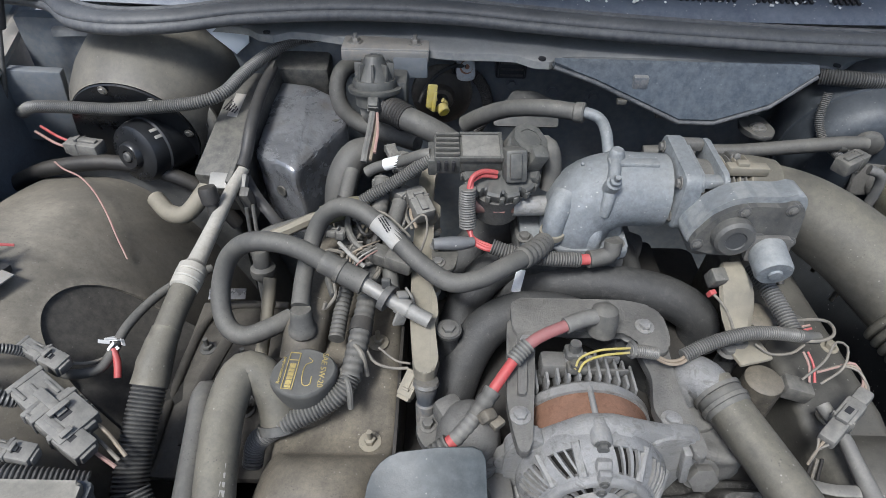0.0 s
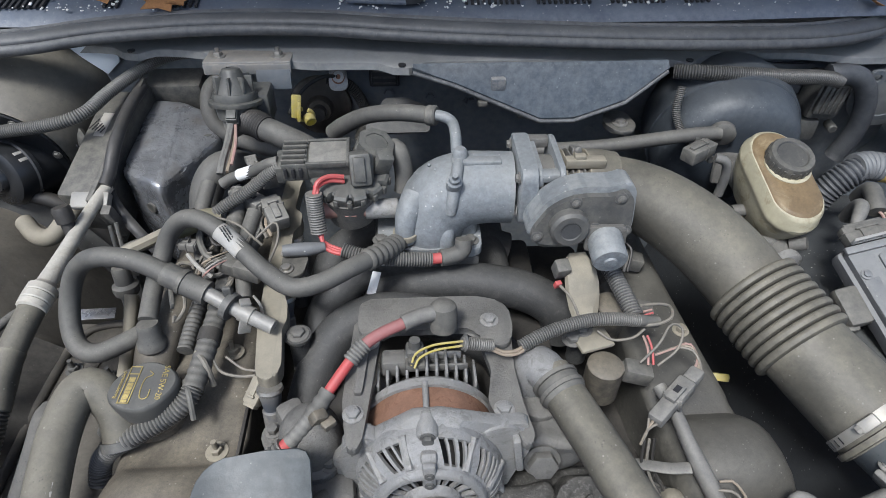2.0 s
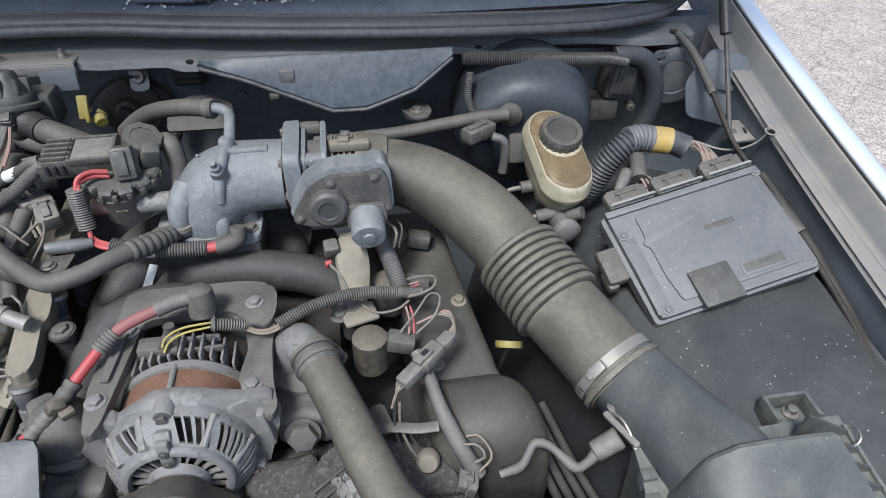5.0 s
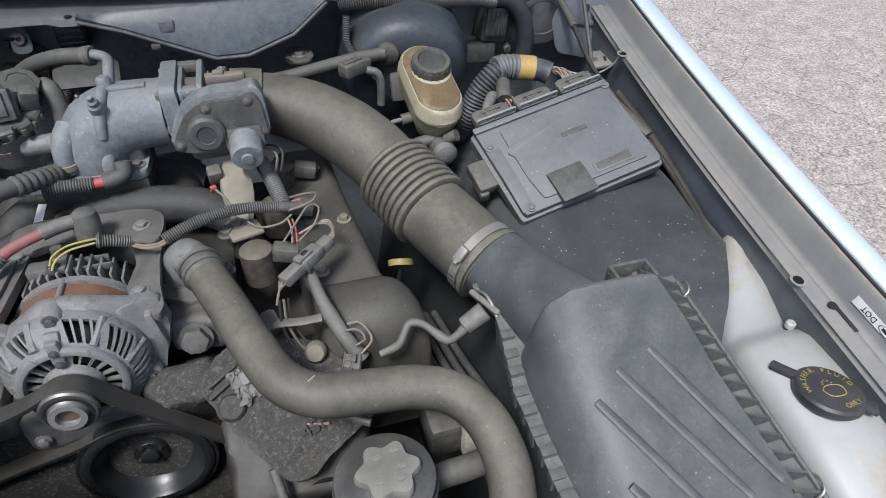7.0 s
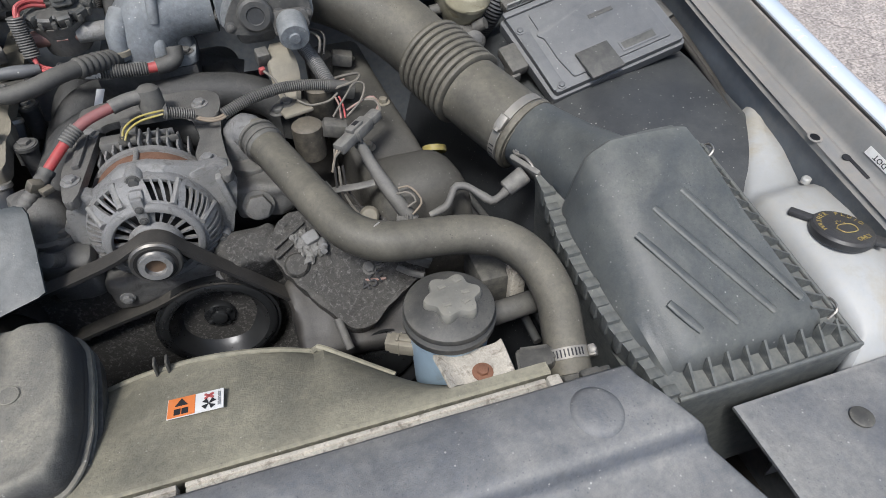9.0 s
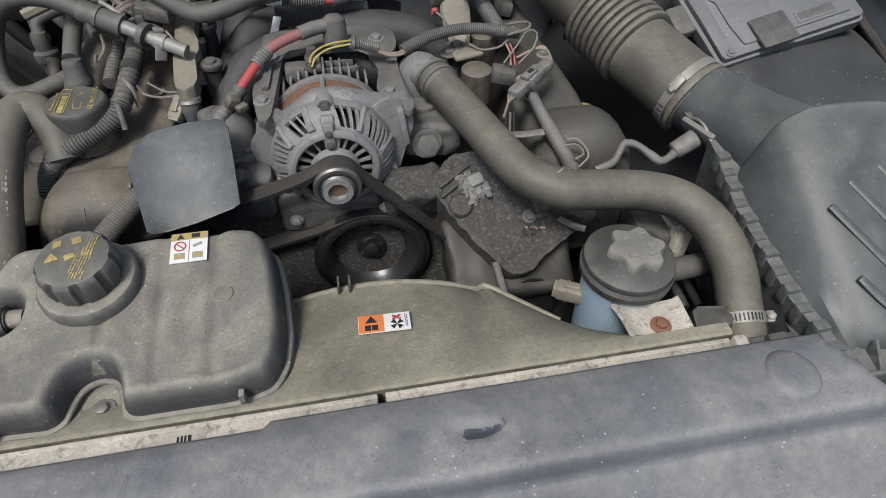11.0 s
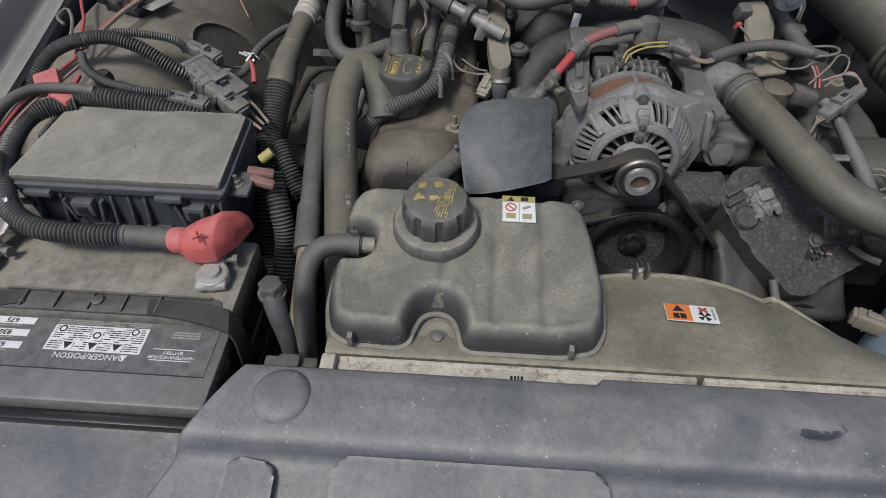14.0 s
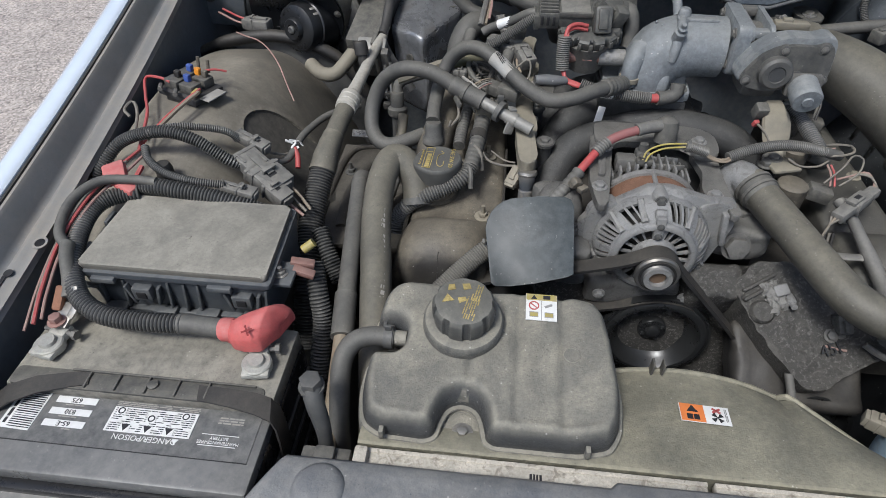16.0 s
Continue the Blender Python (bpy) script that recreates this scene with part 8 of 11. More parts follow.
part("stud", join(rod((-0.262, 0.655, 0.905), (-0.258, 0.63, 0.84), 0.0028, n=8), rod((-0.272, 0.655, 0.90), (-0.268, 0.635, 0.845), 0.0028, n=8)), STEEL, blk)
part("clip", join(box((-0.262, 0.64, 0.85), (0.022, 0.012, 0.010), 0.002), box((-0.264, 0.645, 0.825), (0.026, 0.012, 0.012), 0.002)), PLASTIC, blk)
hose("refrigerant_pipe", [(-0.282, 0.70, 0.935), (-0.279, 0.72, 0.945), (-0.277, 0.76, 0.968), (-0.274, 0.82, 0.985), (-0.268, 0.88, 0.995)], 0.009, "black rubber lip along the heater box", PLASTIC_CLEAN, "seal lip")
hose("refrigerant_pipe", [(-0.43, 0.72, 0.86), (-0.40, 0.69, 0.858), (-0.37, 0.68, 0.866), (-0.345, 0.70, 0.89), (-0.335, 0.73, 0.90)], 0.013, "tan dusty bent metal pipe below the blower", RAIL_STEEL, "pipe")

# coolant pipes beside the tank
hh = thing("heater_hose", (-0.2, 0.2, 0.75), "thick dusty grey heater hose bending over itself", "hose")
hh_pts = [(-0.172, 0.35, 0.84), (-0.178, 0.372, 0.866), (-0.195, 0.388, 0.888), (-0.213, 0.385, 0.892), (-0.222, 0.345, 0.88), (-0.218, 0.28, 0.862), (-0.205, 0.20, 0.84), (-0.192, 0.12, 0.815), (-0.18, 0.05, 0.79), (-0.17, -0.02, 0.75)]
part("hose", sweep(hh_pts, 0.0205, 22), TUBE_RUBBER, hh)
for k in range(16):
    # faded print along the hose
    q = Vector((-0.2185, 0.285, 0.862)).lerp(Vector((-0.2, 0.165, 0.829)), k / 15)
    if k not in (4, 9, 10):
        part("print_mark", box(tuple(q + Vector((0.0105, 0.0, 0.0185))), (0.005, 0.0045 if k % 3 else 0.006, 0.0006), 0, (15, 30, 8)), TAG_GREY, hh)
part("scratch", box((-0.2235, 0.30, 0.887), (0.003, 0.008, 0.0006), 0, (15, 0, 20)), TAG_GREY, hh)
part("spring_clamp", lathe([(0.0208, -0.005), (0.0222, -0.005), (0.0222, 0.005), (0.0208, 0.005)], aim((-0.1735, 0.352, 0.843), (-0.178, 0.372, 0.866)), 28), STEEL_DARK, hh, "dark spring clamp")
hs = thing("steel_coolant_pipe", (-0.235, 0.2, 0.75), "dusty black hose running into a rusty steel tube", "pipe")
part("hose", sweep([(-0.25, 0.38, 0.83), (-0.258, 0.392, 0.848), (-0.262, 0.38, 0.853), (-0.258, 0.34, 0.848), (-0.248, 0.25, 0.838), (-0.238, 0.16, 0.824)], 0.0125, 16), RUBBER, hs)
part("cuff", sweep([(-0.24, 0.175, 0.827), (-0.236, 0.14, 0.82), (-0.233, 0.115, 0.815)], 0.0145, 16), RUBBER, hs)
part("tube", sweep([(-0.234, 0.12, 0.816), (-0.228, 0.05, 0.80), (-0.222, -0.02, 0.782), (-0.218, -0.06, 0.765)], 0.0095, 14), material("rusty tan steel tube", (0.24, 0.19, 0.13), 0.7, 0.3, dust=0.5, stain=(0.2, 0.1, 0.05), stain_amount=0.6, bump=0.2), hs, "rusty tan steel tube")
bb = thing("support_stay", (-0.225, 0.0, 0.8), "dark hood stay post with a hex bolt on top", "post")
part("post", sweep([(-0.23, 0.0, 0.882), (-0.225, -0.012, 0.868), (-0.218, -0.022, 0.84), (-0.216, -0.03, 0.80)], 0.0085, 14, radii=[0.011, 0.0095, 0.008, 0.008]), STEEL_DARK, bb)
part("bolt", join(prism([(0.0115 * math.cos(math.pi * k / 3), 0.0115 * math.sin(math.pi * k / 3)) for k in range(6)], 0, 0.012, 0.001, pose(-0.23, 0.0, 0.882)), lathe([(0.0135, -0.003), (0.0135, 0.0005)], pose(-0.23, 0.0, 0.882), 20)), STEEL_DARK, bb)
hose("knitted_sleeve", [(-0.045, 0.258, 0.868), (-0.08, 0.235, 0.85), (-0.12, 0.20, 0.825), (-0.155, 0.165, 0.80), (-0.18, 0.14, 0.775)], 0.0125, "dusty knitted cable sleeve under the guard plate", material("woven dusty sleeve", (0.09, 0.085, 0.075), 0.85, dust=0.6, dust_colour=(0.2, 0.19, 0.16), bump=0.9, bump_scale=900), "cable sleeve", ridge=(0.0032, 0.0005))
solo("foil_scrap", box((-0.30, 0.585, 0.80), (0.05, 0.018, 0.002), 0.0005, (10, 6, 8)), FOIL, "torn silver foil scrap beside the engine", "foil scrap")
pan_mat = material("dusty brown steel", (0.05, 0.046, 0.04), 0.65, dust=0.55, dust_colour=(0.115, 0.104, 0.085), bump=0.25, scale=40)
sp = thing("side_pan", (-0.27, 0.465, 0.75), "dusty dark pressed steel pan with studs beside the engine", "pan")
part("plate", box((-0.27, 0.465, 0.76), (0.15, 0.27, 0.012), 0.003), pan_mat, sp)
part("raised_lip", sweep([(-0.335, 0.34, 0.768), (-0.338, 0.46, 0.768), (-0.33, 0.56, 0.768), (-0.30, 0.592, 0.768), (-0.22, 0.594, 0.768)], 0.006, 10, 0.01), pan_mat, sp)
part("pressed_rib", sweep([(-0.30, 0.37, 0.767), (-0.305, 0.45, 0.767), (-0.29, 0.54, 0.767)], 0.009, 10, 0.01, squash=0.5), pan_mat, sp)
part("boss", lathe([(0.024, 0), (0.022, 0.008), (0.014, 0.012), (0.001, 0.013)], pose(-0.25, 0.46, 0.765), 24), pan_mat, sp)
for x, y in ((-0.285, 0.44), (-0.262, 0.50), (-0.24, 0.42), (-0.315, 0.515)):
    part("stud", hex_bolt(pose(x, y, 0.766), 0.007, 0.008, 1.6, 0.012), STEEL_DARK, sp, "dark threaded stud and nut")



# ---- firewall side: blower, heater box, booster, control unit ----
def blower():
    t = thing("blower_housing", (-0.46, 0.86, 0.85), "black blower housing with a tan dusty domed top", "blower housing")
    m = aim((-0.475, 0.815, 0.915), (-0.46, 1.0, 0.955))
    # scroll colour toned down to include the shade under the cowl
    part("scroll", lathe([(0.001, 0.012), (0.085, 0.012), (0.092, 0.004), (0.096, 0.0), (0.1, 0.006), (0.112, 0.03), (0.122, 0.07), (0.128, 0.14), (0.13, 0.22), (0.001, 0.23)], m, 64), material("dusty blower plastic dimmed as shade", (0.06, 0.058, 0.053), 0.5, dust=0.7, dust_colour=(0.2, 0.182, 0.145), stain=(0.05, 0.048, 0.043), stain_amount=0.5, bump=0.15, scale=22), t, "tan dusty rounded scroll")
    face = material("glossy black moulding", (0.012, 0.013, 0.015), 0.3, dust=0.15, dust_colour=(0.1, 0.1, 0.095), bump=0.08)
    part("face_plate", placed(lathe([(0.094, -0.004), (0.095, -0.001), (0.09, 0.004), (0.06, 0.006), (0.02, 0.012), (0.001, 0.012)], None, 64), m), face, t, "black end plate")
    for k in range(4):
        part("face_rib", placed(box((-0.012 + 0.01 * k, -0.03 - 0.014 * k, -0.001), (0.12 - 0.016 * k, 0.004, 0.01), 0.001), m), face, t)
    part("face_step", placed(box((-0.015, -0.052, 0.0), (0.09, 0.03, 0.008), 0.003), m), face, t)
    for k in range(4):
        part("screw", placed(hex_bolt(pose(0.088 * math.cos(0.6 + k * 0.8), 0.088 * math.sin(0.6 + k * 0.8), -0.006, 180), 0.005, 0.004, 1.4), m), STEEL, t)
    f = thing("blower_motor", (-0.43, 0.77, 0.88), "round black electric blower motor with pale marks", "motor")
    mm = aim((-0.426, 0.845, 0.892), (-0.475, 0.742, 0.913))
    part("can", lathe([(0.046, 0.0), (0.047, 0.056), (0.050, 0.058), (0.050, 0.064), (0.047, 0.066), (0.0465, 0.08), (0.043, 0.089), (0.036, 0.093), (0.022, 0.094), (0.0205, 0.1), (0.018, 0.1025), (0.010, 0.1025), (0.009, 0.1), (0.001, 0.1)], mm, 48), face, f, "glossy black motor can with a stepped end")
    part("tip", lathe([(0.0075, 0.099), (0.0075, 0.104), (0.005, 0.106), (0.001, 0.106)], mm, 20), STEEL_DARK, f)
    part("flange", lathe([(0.084, -0.014), (0.086, -0.008), (0.082, -0.002), (0.075, 0.0), (0.05, 0.003)], mm, 48), PLASTIC, f, "dusty black mounting plate")
    for k in range(12):
        part("vent", placed(box((0.063 * math.cos(k * 0.5236), 0.063 * math.sin(k * 0.5236), 0.0025), (0.02, 0.006, 0.003), 0.0008, (0, 0, math.degrees(k * 0.5236))), mm), BLACK_INK, f)
    for k in range(3):
        part("flange_screw", placed(hex_bolt(pose(0.077 * math.cos(0.2 + k * 2.1), 0.077 * math.sin(0.2 + k * 2.1), 0.0), 0.005, 0.004, 1.4), mm), STEEL, f)
    for a, h, w in ((0.75, 0.07, 0.016), (1.0, 0.07, 0.016), (1.95, 0.046, 0.02), (2.1, 0.072, 0.012)):
        part("paint_mark", placed(box((0.0468 * math.cos(a), 0.0468 * math.sin(a), h), (0.0012, 0.005, w), 0.0004, (0, 0, math.degrees(a))), mm), TAG_GREY, f)
    plug((-0.545, 0.785, 0.905), (0.026, 0.05, 0.022), (0, 0, 80), "dusty grey blower motor connector")
    wires("blower_wires", [([(-0.56, 0.79, 0.908), (-0.59, 0.80, 0.912), (-0.63, 0.825, 0.915)], 0.0022, RED_WIRE), ([(-0.56, 0.785, 0.904), (-0.59, 0.79, 0.906), (-0.635, 0.815, 0.912)], 0.0022, WIRE_PINK)], "red wires to the blower motor connector")


blower()


def heater_box():
    t = thing("evaporator_box", (-0.23, 0.77, 0.85), "black heater box wrapped in grey foil tape", "heater box")
    foil = bmesh.new()
    rim = [(-0.265, 0.895, 0.965), (-0.215, 0.885, 0.968), (-0.175, 0.875, 0.952), (-0.150, 0.83, 0.932), (-0.211, 0.70, 0.928), (-0.277, 0.744, 0.932)]
    low = [(-0.275, 0.90, 0.78), (-0.215, 0.90, 0.78), (-0.16, 0.89, 0.78), (-0.145, 0.84, 0.78), (-0.20, 0.695, 0.78), (-0.262, 0.735, 0.78)]
    a, c = [foil.verts.new(q) for q in rim], [foil.verts.new(q) for q in low]
    foil.faces.new((a[0], a[5], a[4], a[1]))
    foil.faces.new((a[1], a[4], a[3], a[2]))
    for k in range(6):
        foil.faces.new((a[k], a[(k + 1) % 6], c[(k + 1) % 6], c[k]))
    foil.faces.new(c[::-1])
    bmesh.ops.recalc_face_normals(foil, faces=foil.faces)
    bmesh.ops.bevel(foil, geom=foil.edges[:], offset=0.007, segments=2, affect="EDGES", profile=0.5)
    bmesh.ops.triangulate(foil, faces=foil.faces[:])
    for k in range(4):
        bmesh.ops.subdivide_edges(foil, edges=[e for e in foil.edges if e.calc_length() > 0.008], cuts=1)
        bmesh.ops.triangulate(foil, faces=[f for f in foil.faces if len(f.verts) > 3])
    for v in foil.verts:
        # wrinkles gather along the folded edge above the front faces
        near = max(0.0, 1.0 - abs(v.co.z - 0.925) / 0.03)
        q = v.co.copy()
        ridge = abs(noise.noise(Vector((q.x * 60 + q.y * 60, q.z * 18, 4.0))))
        v.co += noise.noise_vector(q * 22) * 0.0026 + noise.noise_vector(q * 60) * 0.0014 + Vector((0.4, -0.7, 0.5)) * (abs(noise.noise(Vector((q.x * 90 + q.z * 25, q.y * 30, q.z * 40)))) * 0.003) + Vector((0, -0.6, 0.8)) * (ridge * 0.005 * near)
    part("foil_body", foil, FOIL, t, "grey foil wrapped casing, creased and stained", sharp=40)
    part("screw_hole", lathe([(0.008, 0), (0.008, 0.003), (0.003, 0.003)], pose(-0.236, 0.716, 0.885, 90, 0, -30), 16), PLASTIC, t)
    part("screw_hole", lathe([(0.009, 0), (0.009, 0.003), (0.003, 0.003)], pose(-0.172, 0.83, 0.938, 0, 14), 16), PLASTIC, t)
    part("lower_flange", sweep([(-0.292, 0.74, 0.935), (-0.286, 0.712, 0.92), (-0.27, 0.69, 0.90), (-0.245, 0.67, 0.875), (-0.225, 0.66, 0.85)], 0.008, 10, squash=0.6), PLASTIC_CLEAN, t, "black casing flange")
    part("black_case", box((-0.31, 0.80, 0.915), (0.055, 0.20, 0.09), 0.006, (19, 0, -8)), PLASTIC, t, "black plastic casing with a flange")
    part("flange", box((-0.278, 0.795, 0.918), (0.008, 0.23, 0.11), 0.002, (19, 0, -8)), PLASTIC, t)
    part("rear_case", box((-0.235, 0.935, 0.955), (0.10, 0.07, 0.08), 0.008, (10, 0, 0)), PLASTIC, t)
    for k in range(5):
        part("flange_screw", hex_bolt(pose(-0.282 + 0.004 * k, 0.72 + 0.045 * k, 0.948 + 0.014 * k, 19), 0.004, 0.004, 1.4), STEEL_DARK, t)
    lab = part("label", box((-0.315, 0.815, 0.967), (0.022, 0.045, 0.001), 0, (19, 0, -10)), TAG_GREY, t, "worn grey printed label")
    print_bars("label_print", pose(-0.315, 0.815, 0.968, 19, 0, 80), 0.04, 0.02, 5, BLACK_INK, lab, 13, 0.45)


heater_box()

hose("wiring_sleeve", [(-0.66, 0.84, 0.93), (-0.62, 0.815, 0.955), (-0.56, 0.80, 0.965), (-0.484, 0.785, 0.972), (-0.40, 0.775, 0.985), (-0.345, 0.772, 0.996), (-0.316, 0.79, 1.002), (-0.30, 0.83, 1.008), (-0.277, 0.88, 1.014), (-0.24, 0.915, 1.024), (-0.19, 0.92, 1.032), (-0.13, 0.905, 1.035)], 0.0085, "long corrugated sleeve sagging across the firewall", LOOM, "wiring sleeve", ridge=(0.0035, 0.00102))
hose("heater_pipe", [(-0.14, 0.90, 1.0), (-0.16, 0.878, 0.995), (-0.167, 0.86, 0.975), (-0.16, 0.845, 0.95), (-0.135, 0.835, 0.93), (-0.10, 0.82, 0.925), (-0.04, 0.78, 0.93)], 0.013, "dark curved heater hose on the firewall", RUBBER, n=16)
hose("heater_pipe", [(-0.11, 0.77, 0.985), (-0.085, 0.76, 1.0), (-0.055, 0.73, 1.003), (-0.03, 0.715, 1.0), (0.0, 0.71, 0.985), (0.02, 0.72, 0.96), (0.03, 0.74, 0.93)], 0.0165, "thick black hose with a corrugated middle", RUBBER, n=18)
solo("hose_bellows", sweep([(-0.085, 0.757, 1.0), (-0.07, 0.743, 1.004), (-0.052, 0.727, 1.003)], 0.0175, 18, ridge=(0.0047, 0.00170)), RUBBER_DARK, "black corrugated hose coupling", "hose coupling")


def solenoid():
    t = thing("vacuum_solenoid", (-0.1, 0.76, 1.0), "dusty black round vacuum regulator with a plug", "solenoid")
    part("base", lathe([(0.026, -0.03), (0.029, -0.012), (0.031, 0.0), (0.029, 0.006)], pose(-0.099, 0.775, 1.03, -14), 32), MODULE, t)
    part("cone", lathe([(0.027, 0.0), (0.02, 0.018), (0.014, 0.03), (0.012, 0.034), (0.006, 0.036), (0.005, 0.031), (0.001, 0.031)], pose(-0.099, 0.775, 1.033, -14), 32), MODULE, t)
    for k in range(8):
        part("rib", placed(box((0.019, 0, 0.016), (0.016, 0.004, 0.024), 0.001, (0, 0, 0)), pose(-0.099, 0.775, 1.03, -14) @ pose(0, 0, 0, 0, 0, k * 45)), MODULE, t)
    part("flange_disc", lathe([(0.036, -0.004), (0.037, -0.002), (0.037, 0.002), (0.03, 0.004)], pose(-0.099, 0.775, 1.022, -14), 32), MODULE, t)
    plug((-0.098, 0.742, 1.012), (0.016, 0.024, 0.018), (60, 0, 180), mat=MODULE, parent=t)
    part("body", box((-0.072, 0.80, 1.005), (0.036, 0.045, 0.05), 0.006), MODULE, t)
    b = thing("cowl_bracket", (-0.09, 0.85, 1.03), "dusty grey steel bracket with zinc nuts", "bracket")
    part("plate", join(box((-0.088, 0.852, 1.052), (0.125, 0.05, 0.005), 0.002, (-4, 0, 0)), box((-0.088, 0.828, 1.045), (0.125, 0.005, 0.016), 0.002)), PAINT_IN, b)
    for x in (-0.132, -0.046):
        part("nut", hex_bolt(pose(x, 0.85, 1.055), 0.0065, 0.007, 1.6, 0.006), STEEL, b)
    part("drop", box((-0.052, 0.825, 1.03), (0.05, 0.005, 0.03), 0.002, (-10, 0, 0)), PAINT_BLUE, b)


solenoid()
wires("solenoid_wires", [([(-0.098, 0.725, 1.012), (-0.1, 0.70, 1.0), (-0.103, 0.672, 0.99), (-0.105, 0.655, 0.98)], 0.005, LOOM), ([(-0.092, 0.725, 1.012), (-0.09, 0.70, 0.998), (-0.092, 0.67, 0.985)], 0.0022, WIRE_PINK),
                         ([(-0.095, 0.728, 1.01), (-0.094, 0.70, 0.995), (-0.097, 0.66, 0.98)], 0.0025, WIRE_TAN)], "short wire tails in a split sleeve")
yc = thing("yellow_clip", (-0.015, 0.79, 0.97), "bright yellow plastic lock clip and loop", "clip")
part("tab", join(box((-0.02, 0.79, 1.004), (0.014, 0.006, 0.034), 0.002, (-12, 8, 10)), box((-0.016, 0.786, 0.998), (0.005, 0.005, 0.03), 0.001, (-12, 8, 10))), YELLOW, yc)
part("loop", sweep([(-0.012 + 0.0135 * math.cos(a * 0.628 + 1.6), 0.80 - 0.006 * math.sin(a * 0.628 + 1.6), 0.985 + 0.0125 * math.sin(a * 0.628 + 1.6)) for a in range(10)], 0.0032, 8, 0.004), YELLOW, yc, "yellow strap loop")
part("sleeve", lathe([(0.007, 0), (0.0085, 0.001), (0.0085, 0.012), (0.007, 0.013), (0.001, 0.012)], aim((-0.006, 0.798, 0.984), (0.004, 0.776, 0.975)), 20), YELLOW, yc)
zb = thing("ground_bracket", (0.03, 0.9, 0.98), "zinc plated ground bracket on the firewall", "bracket")
part("ear", prism(rounded([(-0.016, -0.02), (0.016, -0.02), (0.012, 0.02), (-0.014, 0.022)], 0.012), 0, 0.004, 0.001, pose(0.032, 0.905, 0.992, 60)), STEEL, zb)
part("bolt", hex_bolt(pose(0.032, 0.899, 0.996, 60), 0.007, 0.007, 1.5), RUST, zb)
for x, z in ((0.055, 0.945), (0.11, 0.95), (0.18, 0.94), (-0.01, 0.93), (0.25, 0.93)):
    solo("firewall_nut", hex_bolt(pose(x, 0.938, z, 90), 0.008, 0.008, 1.5), PAINT_BLUE, "painted nut on the firewall", "nut", "firewall nuts")
solo("firewall_plate", prism(rounded([(-0.05, -0.03), (0.05, -0.03), (0.05, 0.012), (0.015, 0.03), (-0.02, 0.03), (-0.03, 0.012), (-0.05, 0.008)], 0.006), 0, 0.004, 0.001, pose(0.125, 0.845, 0.955, 35)), STEEL_DARK, "dusty dark steel plate behind the intake", "plate")

hose("firewall_loom", [(0.012, 0.91, 0.989), (0.044, 0.91, 0.979), (0.065, 0.91, 0.95), (0.072, 0.91, 0.913), (0.056, 0.91, 0.875)], 0.0085, "dark corrugated sleeve curving down the firewall", RUBBER_DARK, "wiring sleeve", ridge=(0.0035, 0.00102))
gr = thing("grommet_plate", (-0.005, 0.93, 0.935), "dark brown round rubber grommet on the firewall", "grommet")
part("disc", lathe([(0.052, 0.0), (0.05, 0.012), (0.04, 0.018), (0.022, 0.02), (0.018, 0.034), (0.001, 0.036)], aim((-0.005, 0.94, 0.93), (-0.006, 0.80, 0.945)), 36), material("brown black rubber", (0.035, 0.028, 0.022), 0.5, dust=0.3, bump=0.15), gr)
part("nub", lathe([(0.012, 0.03), (0.011, 0.05), (0.001, 0.051)], aim((-0.005, 0.94, 0.93), (-0.006, 0.80, 0.945)), 20), RUBBER_DARK, gr)
mbx = thing("firewall_module", (0.105, 0.93, 0.99), "small black plastic module on the firewall", "module")
part("case", box((0.105, 0.925, 0.992), (0.05, 0.03, 0.04), 0.004), PLASTIC_CLEAN, mbx)
part("lid", box((0.105, 0.908, 0.992), (0.042, 0.006, 0.03), 0.002), PLASTIC_CLEAN, mbx)
for z in (0.982, 0.992, 1.002):
    part("rib", box((0.105, 0.904, z), (0.036, 0.003, 0.003), 0.0008), PLASTIC, mbx)
zc = thing("ground_strap", (0.0, 0.88, 1.0), "thin black wire clipped to the zinc bracket", "wire")
part("wire", sweep([(0.03, 0.895, 1.0), (0.01, 0.885, 1.004), (-0.012, 0.87, 0.998), (-0.03, 0.85, 0.985), (-0.04, 0.83, 0.97)], 0.003, 8, 0.005), RUBBER_DARK, zc)
part("eyelet", hoop(0.004, 0.009, 0.002, pose(0.033, 0.893, 1.0, 60), 18), STEEL, zc)


